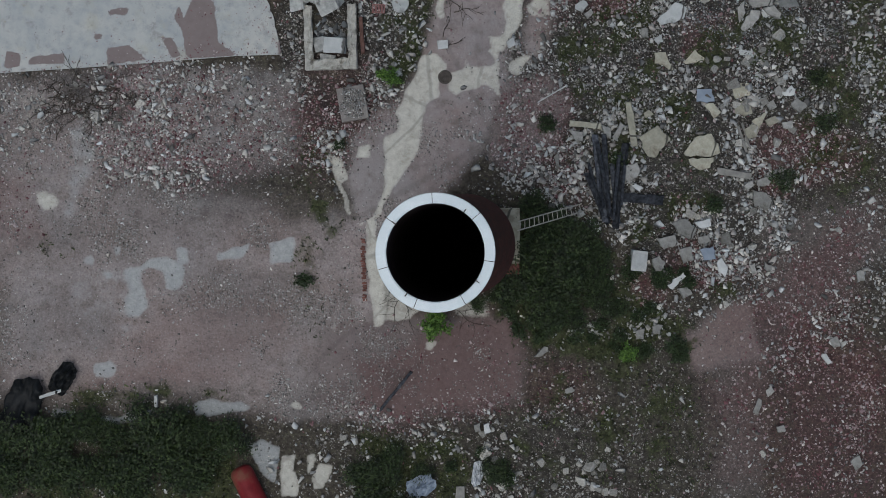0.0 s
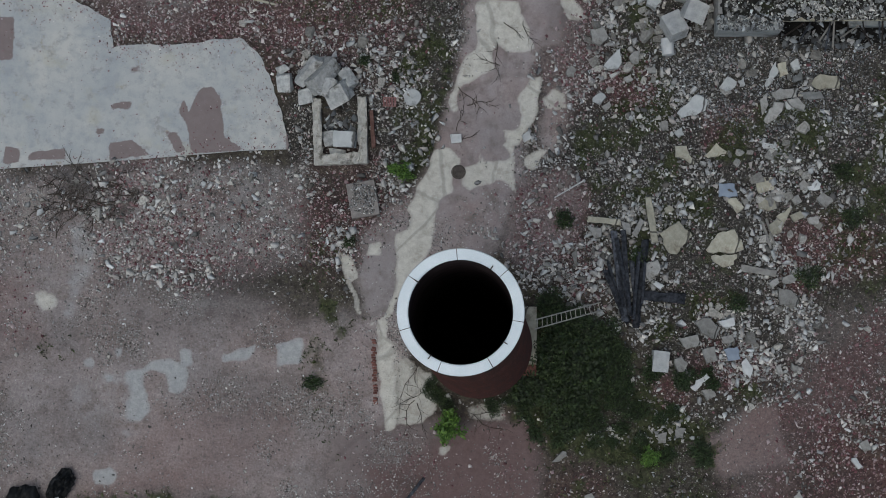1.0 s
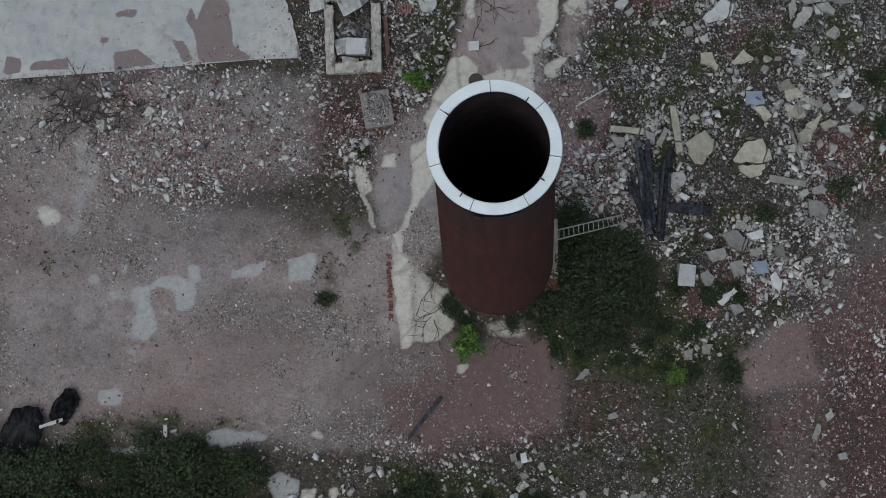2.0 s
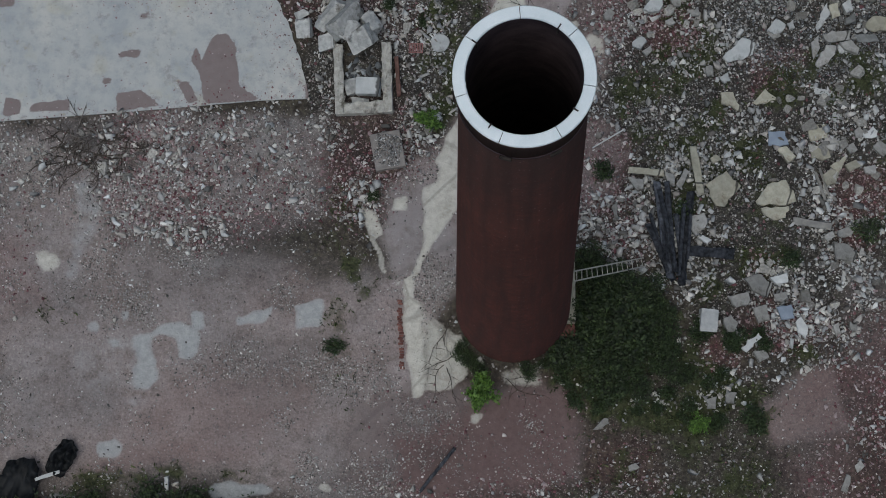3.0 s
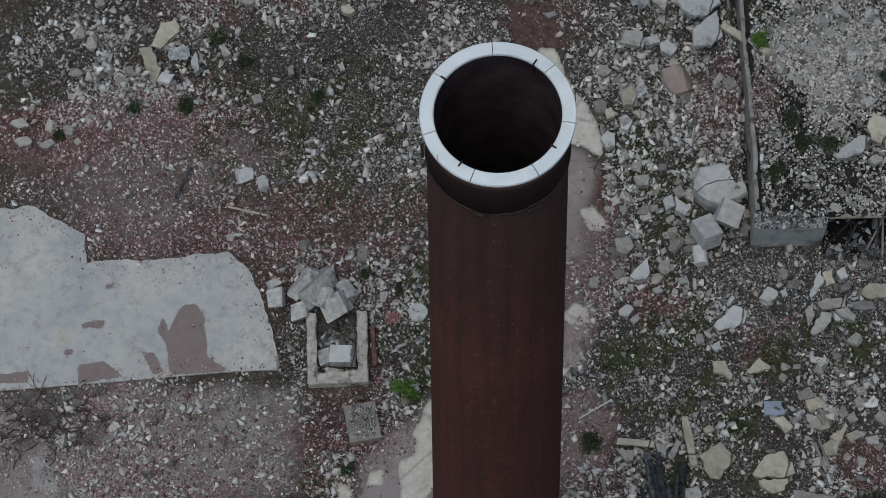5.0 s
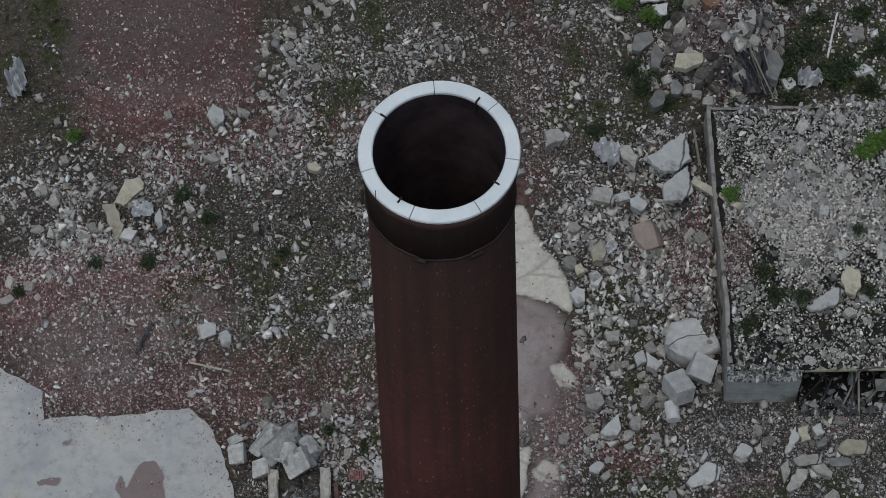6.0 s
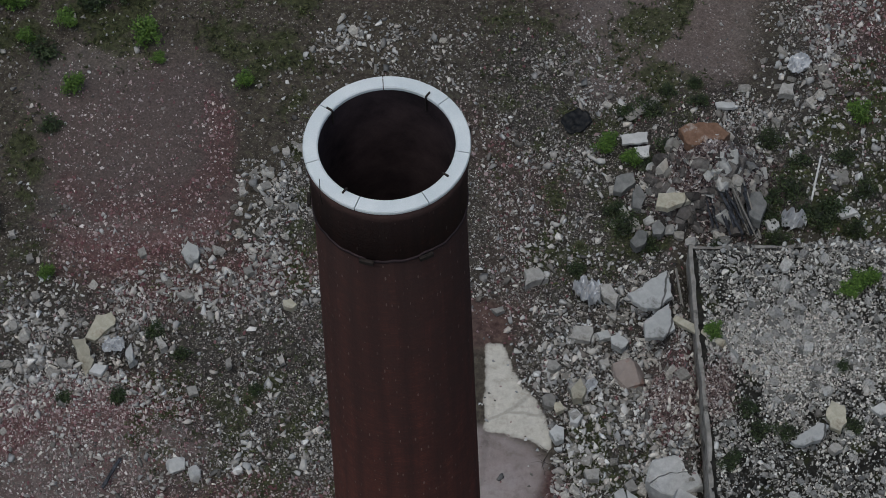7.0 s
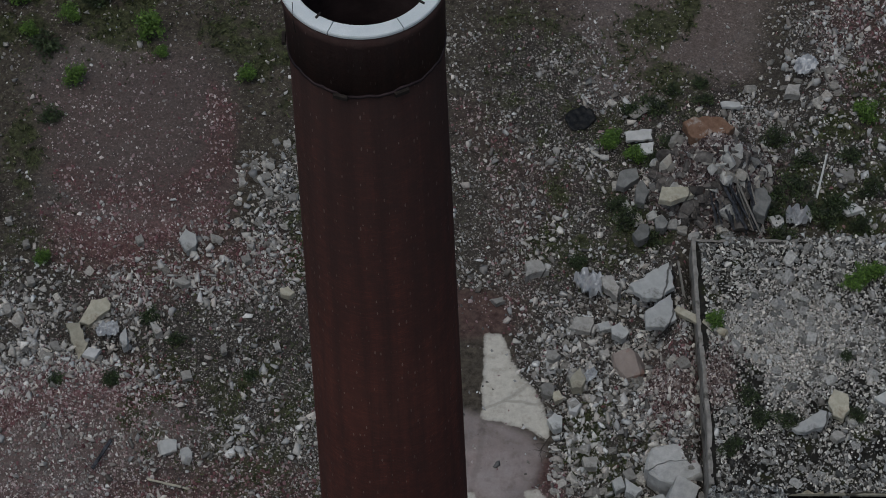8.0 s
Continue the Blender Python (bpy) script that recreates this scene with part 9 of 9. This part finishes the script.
def plant_out(master, places, spread=0.25, seed=0):
    """Copies of a plant at places of (x, y, size), with the first one moved there itself."""
    rnd = random.Random(seed)
    for n, (x, y, s, *z) in enumerate(places):
        base = z[0] if z else ground_at(x, y) - 0.03
        m = pose(x, y, base, 0, 0, rnd.uniform(0, 360)) @ Matrix.Diagonal((s * rnd.uniform(1 - spread, 1 + spread), s * rnd.uniform(1 - spread, 1 + spread), s, 1))
        if n == len(places) - 1:
            master.matrix_basis = m
        else:
            copy_thing(master, m)


bright = build_shrub("bright green leafy young shrub growing in rubble", "shrub", LEAF_BRIGHT, 0.55, 1.3, 1100, 0.15, 1, "bright young shrubs")
plant_out(bright, [(-5.25, 8.42, 0.95), (9.6, -4.58, 0.75), (-20.82, 42.6, 1.3), (-23.85, 38.9, 1.0), (-15.24, 40.3, 0.8), (-28.4, 44.0, 1.2), (-10.0, 49.2, 0.9), (-27.0, 41.8, 0.8), (-25.2, 43.2, 0.9), (-22.72, 27.8, 0.8), (3.33, 38.6, 0.9), (4.71, 38.0, 0.85), (3.5, 39.2, 0.6), (15.7, 41.9, 0.9), (15.55, 30.7, 0.7, 1.55), (16.15, 31.2, 0.85, 1.55), (16.6, 31.6, 0.7, 1.55), (9.4, 27.2, 0.7, 2.25), (-19.9, 41.3, 0.55), (-21.2, -13.4, 0.9), (-1.0, -4.4, 1.45)], seed=2)
mid_green = build_shrub("green weedy shrub in the rubble", "shrub", LEAF_MID, 0.6, 0.6, 460, 0.14, 2, "weedy shrubs")
weeds_south = [(-12.5, -12.2, 1.6), (-7.49, 4.43, 0.75), (-8.3, -3.12, 0.95), (-16.9, 25.4, 0.9), (-17.75, 21.36, 0.8), (4.2, 41.1, 0.9), (7.4, 43.3, 0.7), (2.67, 31.4, 0.8), (-15.4, 24.3, 0.8), (-11.6, 22.9, 0.6), (15.4, 26.0, 0.6, 2.65), (10.8, 20.6, 0.7, 2.78), (-23.7, 19.2, 0.8), (-17.7, 21.2, 0.7), (3.5, 7.1, 1.1)]
weeds_north = [(7.6, 5.7, 1.0), (13.06, 3.96, 0.9), (-20.2, 20.8, 0.7), (13.5, 36.0, 1.0), (14.8, 36.3, 1.2), (11.2, 36.3, 1.0), (-8.0, 14.0, 0.8), (-6.2, 13.3, 0.5), (4.0, -12.2, 1.2), (-24.5, 36.5, 1.0), (-24.0, 44.5, 1.6), (-26, 41, 1.5), (-22.5, 45.5, 1.3), (2.5, -11.0, 0.8), (10.9, -13.6, 0.8), (0.9, -12.0, 0.9)]
rnd = random.Random(52)
fringe = [(rnd.uniform(6.5, 12.5), rnd.uniform(-4.6, 0.4), rnd.uniform(0.5, 1.1)) for _ in range(26)] + [(rnd.uniform(2.8, 6.5), rnd.uniform(-4.6, -3.2), rnd.uniform(0.5, 0.9)) for _ in range(8)]
plant_out(mid_green, weeds_south + weeds_north + fringe, seed=3)

dark_shrub = build_shrub("dense dark green shrub beside the chimney foot", "shrub", LEAF_DARK, 1.25, 1.15, 1900, 0.17, 4, "dark shrubs by the chimney")
plant_out(dark_shrub, [(3.3, 2.6, 0.9), (4.2, 1.7, 1.1), (5.4, 1.4, 1.0), (6.4, 1.2, 0.9), (3.6, 0.2, 1.15), (4.9, -0.1, 1.2), (6.2, -0.4, 1.0), (3.3, -1.5, 1.05), (4.6, -1.6, 1.15), (5.9, -1.8, 1.0), (7.3, -0.4, 0.8), (7.6, -1.8, 0.75), (4.9, -3.0, 0.85), (6.5, -3.1, 0.75), (8.6, -2.4, 0.6), (2.6, -2.5, 0.7), (7.0, 0.6, 0.6), (-1.82, -2.95, 0.42), (-1.24, -3.23, 0.42), (-2.25, -2.42, 0.42), (1.05, -3.03, 0.42), (2.09, -2.56, 0.42)], seed=4)
hedge = build_shrub("dense dark green bush in an overgrown thicket", "bush", LEAF_DARK, 1.6, 1.7, 2300, 0.2, 5, "overgrown thicket")
rnd = random.Random(8)
spots = []
for k in range(20):
    x = -24.3 + (k % 10) * 1.45 + rnd.uniform(-0.4, 0.4)
    y = -13.6 - 2.0 * (k // 10) + 0.13 * (x + 24) + rnd.uniform(-0.3, 0.3)
    if not (x > -11.6 and y < -13.2):
        spots.append((x, y, rnd.uniform(0.75, 1.1)))
plant_out(hedge, spots + [(-3.6, -12.9, 0.8), (-2.2, -12.3, 0.75), (-3.0, -14.6, 0.9), (-1.3, -14.6, 0.9), (-0.6, -12.6, 0.5), (4.4, -14.6, 0.8), (3.3, -12.0, 0.5)], seed=5)

low_weeds = build_shrub("low dark green weeds growing against rubble", "weeds", LEAF_DARK, 0.75, 0.55, 650, 0.14, 6, "low dark weeds")
plant_out(low_weeds, [(4.6, 34.2, 1.1), (4.2, 35.1, 0.9), (5.9, 33.2, 1.0), (9.3, 33.6, 0.8), (11.4, 35.5, 1.3), (12.1, 34.3, 0.9), (12.7, 37.2, 1.1), (11.7, 36.7, 0.9), (11.4, 40.2, 1.2), (13.0, 39.0, 1.0), (14.3, 35.5, 1.2), (15.9, 35.4, 1.1), (15.2, 39.3, 1.0), (6.4, 38.8, 1.0), (5.6, 37.9, 0.8), (5.3, 41.4, 1.0), (7.8, 42.2, 0.7), (6.1, 42.7, 0.7), (16.2, 37.6, 1.1), (10.6, 20.2, 0.6, 2.78), (11.9, 22.1, 0.8, 2.78), (13.0, 22.1, 0.8, 2.78), (11.3, 23.2, 0.7, 2.78), (16.0, 22.8, 0.8, 2.78), (16.6, 5.8, 0.9), (18.3, 9.2, 1.0), (17.6, 11.6, 0.9)], seed=7)


def sow_grass():
    n = 130000
    x, y = RNG.uniform(-30, 25, n), RNG.uniform(-19, 56, n)
    g = weeds(x, y)
    keep = (RNG.random(n) < g * (0.25 + 1.5 * np.clip(fbm(x, y, 0.7, 4) - 0.35, 0, 1))) & ~blocked(x, y) & (np.hypot(x, y) > 2.8) & (level("pale", x, y) < 0.4)
    x, y = x[keep], y[keep]
    blades = 4
    x, y = np.repeat(x, blades) + RNG.normal(0, 0.09, len(x) * blades), np.repeat(y, blades) + RNG.normal(0, 0.09, len(y) * blades)
    size = RNG.uniform(0.12, 0.3, len(x))
    centre = np.stack([x, y, height(x, y) + size * 0.3], 1)
    me = leaf_mesh("grass", GRASS, centre, size, size * 0.3, 0.15, 9)
    tagged(new("grass", me), "dark olive weeds and grass between rubble", "grass", kind="stuff")


sow_grass()


def branch(name, label, x, y, long, turn, seed, thick=0.03, mat=BARK, forks=5, rise=0.15, group=""):
    """A bare dead branch with forks, lying on the ground."""
    rnd = random.Random(seed)
    br = thing(name, label, "branch", pose(x, y, ground_at(x, y), 0, 0, turn), group)
    spine = [Vector((0, 0, rise * 0.3))]
    way = 0.0
    for k in range(7):
        way += rnd.uniform(-0.45, 0.45)
        spine.append(spine[-1] + Vector((math.cos(way), math.sin(way), 0)) * long / 7 + Vector((0, 0, rnd.uniform(-0.3, 0.5) * rise)))
    for p in spine:
        p.z = min(max(p.z, 0.03), 0.5)
    part("stem", tube(bmesh.new(), spine, [thick * (1 - 0.1 * k) for k in range(8)], 5), mat, br)
    for k in range(forks):
        a = spine[1 + k % 6]
        w = rnd.uniform(-1.4, 1.4)
        mid = a + Vector((math.cos(w), math.sin(w), rise * rnd.uniform(0, 0.8))) * long * 0.16
        w += rnd.uniform(-0.6, 0.6)
        end = mid + Vector((math.cos(w), math.sin(w), rise * rnd.uniform(-0.2, 0.5))) * long * 0.18
        mid.z, end.z = max(mid.z, 0.03), max(end.z, 0.02)
        part("twig", tube(bmesh.new(), [a, mid, end], [thick * 0.55, thick * 0.4, thick * 0.15], 4), mat, br)
    return br


DEAD = "dead branches on the pavement"
for n, (x, y, long, turn) in enumerate(((-1.2, 15.9, 2.4, -70), (-0.9, 14.7, 1.6, 160), (-2.9, 13.3, 2.2, -70), (-2.3, 12.4, 1.8, 20), (-2.7, 11.0, 1.6, 90), (-2.7, 10.5, 1.4, 10), (-3.0, -1.2, 2.6, -75), (-2.95, -3.3, 2.4, -110), (-2.8, -3.4, 2.0, -80), (-2.6, -2.8, 1.9, -140), (0.2, -3.6, 2.4, -60), (1.5, -3.2, 2.4, -140), (0.0, 17.2, 1.8, -60), (-1.0, 17.0, 1.4, -20))):
    branch("dead_branch", "thin dead branch lying on the pavement", x, y, long, turn, 60 + n, 0.022, BARK, 5, 0.12, DEAD)
branch("bent_cable", "pale bent cable curling by the chimney foot", -3.0, -1.6, 2.6, -75, 90, 0.025, PAINT_GREY, 0, 0.02)
BRUSH = "brush pile of dead branches"
for n in range(52):
    branch("brush_branch", "tangled dead branch in a brush pile", -23.2 + 0.075 * n + 0.5 * math.sin(n * 2.3), 5.0 + 0.85 * math.sin(n * 1.7), 1.5 + 0.5 * math.sin(n), 15 + 38 * math.sin(n * 1.3) + 180 * (n % 2), 100 + n, 0.03, (BARK_GREY, BARK)[n % 4 > 0], 6, 0.2, BRUSH)
for n, (x, y) in enumerate(((-22.3, 3.6), (-22.8, 2.6), (3.6, 20.7), (2.6, 21.6), (2.2, 23.4))):
    branch("dead_branch", "thin dead branch lying on bare ground", x, y, 1.6, 30 + 70 * n, 130 + n, 0.03, BARK, 4, 0.1, "loose dead branches")

# ---- single stones, the largest of the rubble ----
STONE_SINGLE = simple("stone_single", (0.29, 0.28, 0.25), (0.54, 0.525, 0.48), 3.4, 0.9, 0, 14, 0.05, 0.45, stain=(0.17, 0.155, 0.13))


STONE_ROOFTOP = simple("stone_rooftop", (0.24, 0.243, 0.232), (0.5, 0.503, 0.482), 3.4, 0.9, 0, 14, 0.05, 0.45, stain=(0.14, 0.14, 0.122))
STONE_DARK = simple("stone_dark", (0.065, 0.06, 0.057), (0.19, 0.18, 0.168), 3.2, 0.9, 0, 16, 0.04, 0.45, stain=(0.04, 0.036, 0.032))


def single_stones(count):
    masters = []
    for k in range(14):
        ob = boulder("rubble_stone", STONE_SINGLE, "pale broken stone lying in the rubble field", "stone", 0, 0, 0, 1, 0.8, 0.55, 0, 0, 0, "large stones of the rubble", 0.17, 0.12, 200 + k)
        masters.append(ob)
    rnd = np.random.default_rng(77)
    done = 0
    while done < count:
        x, y = rnd.uniform(-26, 20), rnd.uniform(-14, 50)
        if rnd.random() > float(np.maximum(0.1 * pale_density(np.array([x]), np.array([y])), level("chunks", np.array([x]), np.array([y])))[0]) or blocked(np.array([x]), np.array([y]))[0] or math.hypot(x, y) < 3.4:
            continue
        if inside(FLOOR, np.array([x]), np.array([y]))[0] > -0.3:
            continue
        s = rnd.uniform(0.24, 0.38) + 0.3 * rnd.random() ** 5
        m = pose(x, y, ground_at(x, y) + 0.16 * s, rnd.uniform(-38, 38), rnd.uniform(-38, 38), rnd.uniform(0, 360)) @ Matrix.Diagonal((s, s, s * rnd.uniform(0.7, 1.1), 1))
        if count - done <= len(masters):
            masters[count - done - 1].matrix_basis = m
        else:
            copy_thing(masters[done % 14], m)
        done += 1


single_stones(290)

rnd = random.Random(31)
for n in range(290):
    a, d = rnd.uniform(0, 6.283), 2.7 * rnd.random() ** 0.6
    x, y, s = 8.6 + 1.1 * d * math.cos(a), 36.9 + d * math.sin(a), rnd.uniform(0.2, 0.38) + 0.4 * rnd.random() ** 5
    if blocked(np.array([x]), np.array([y]))[0] or (y > 36.9 and math.hypot(x - 8.1, y - 37.8) < 1.3):
        continue
    # more dark stones south of y = 36, for the flank's shade
    boulder("heap_stone", (STONE_DARK, STONE_DARK, STONE_SINGLE if y > 36 else STONE_DARK, STONE_ROOFTOP, STONE_DARK)[n % 5], "broken concrete lump piled on the rubble heap", "stone", x, y, ground_at(x, y) + 0.3 * s, s * 1.2, s * rnd.uniform(0.6, 0.95), s * rnd.uniform(0.6, 0.9), rnd.uniform(-50, 50), rnd.uniform(-50, 50), rnd.uniform(0, 180), "stones of the rubble heap", 0.16, 0.12, 300 + n)
for n in range(13):
    x, y, s = 4.6 + 0.52 * n + rnd.uniform(-0.3, 0.3), 34.9 - 1.3 * math.sin(0.25 * n) + rnd.uniform(-0.5, 0.5), rnd.uniform(0.32, 0.55)
    if not blocked(np.array([x]), np.array([y]))[0]:
        boulder("heap_stone", (STONE_ROOFTOP, STONE_SINGLE)[n % 2], "rounded pale stone at the foot of the rubble heap", "stone", x, y, ground_at(x, y) + 0.2 * s, s * 1.1, s * rnd.uniform(0.7, 1.0), s * 0.75, rnd.uniform(-25, 25), rnd.uniform(-25, 25), rnd.uniform(0, 180), "stones at the foot of the heap", 0.12, 0.2, 700 + n)


def roof_stones(count):
    """Larger stones on the bunker roof."""
    rnd = np.random.default_rng(91)
    masters = [boulder("roof_stone", STONE_ROOFTOP, "grey broken stone lying on the bunker roof", "stone", 0, 0, 0, 1, 0.75, 0.5, 0, 0, 0, "large stones on the roof", 0.17, 0.12, 400 + k) for k in range(8)]
    c, s = math.cos(radians(8)), math.sin(radians(8))
    for done in range(count):
        u, v = rnd.uniform(0.5, 9.8), rnd.uniform(0.3, 14)
        if float(roof_bald(np.array([u]), np.array([v]))[0]) > 0.45:
            u, v = rnd.uniform(2.5, 7.0), rnd.uniform(7.0, 13.5)
        size = rnd.uniform(0.2, 0.34) + 0.3 * rnd.random() ** 4
        x, y, z = 9.95 + u * c - v * s, 18.1 + u * s + v * c, 2.84 - 1.3 * min(max((v - 5.5) / 8.5, 0), 1) + 0.2 * size
        m = pose(x, y, z, rnd.uniform(-42, 42), rnd.uniform(-42, 42), rnd.uniform(0, 360)) @ Matrix.Diagonal((size, size, size * 1.2, 1))
        if count - done <= len(masters):
            masters[count - done - 1].matrix_basis = m
        else:
            copy_thing(masters[done % 8], m)


roof_stones(150)
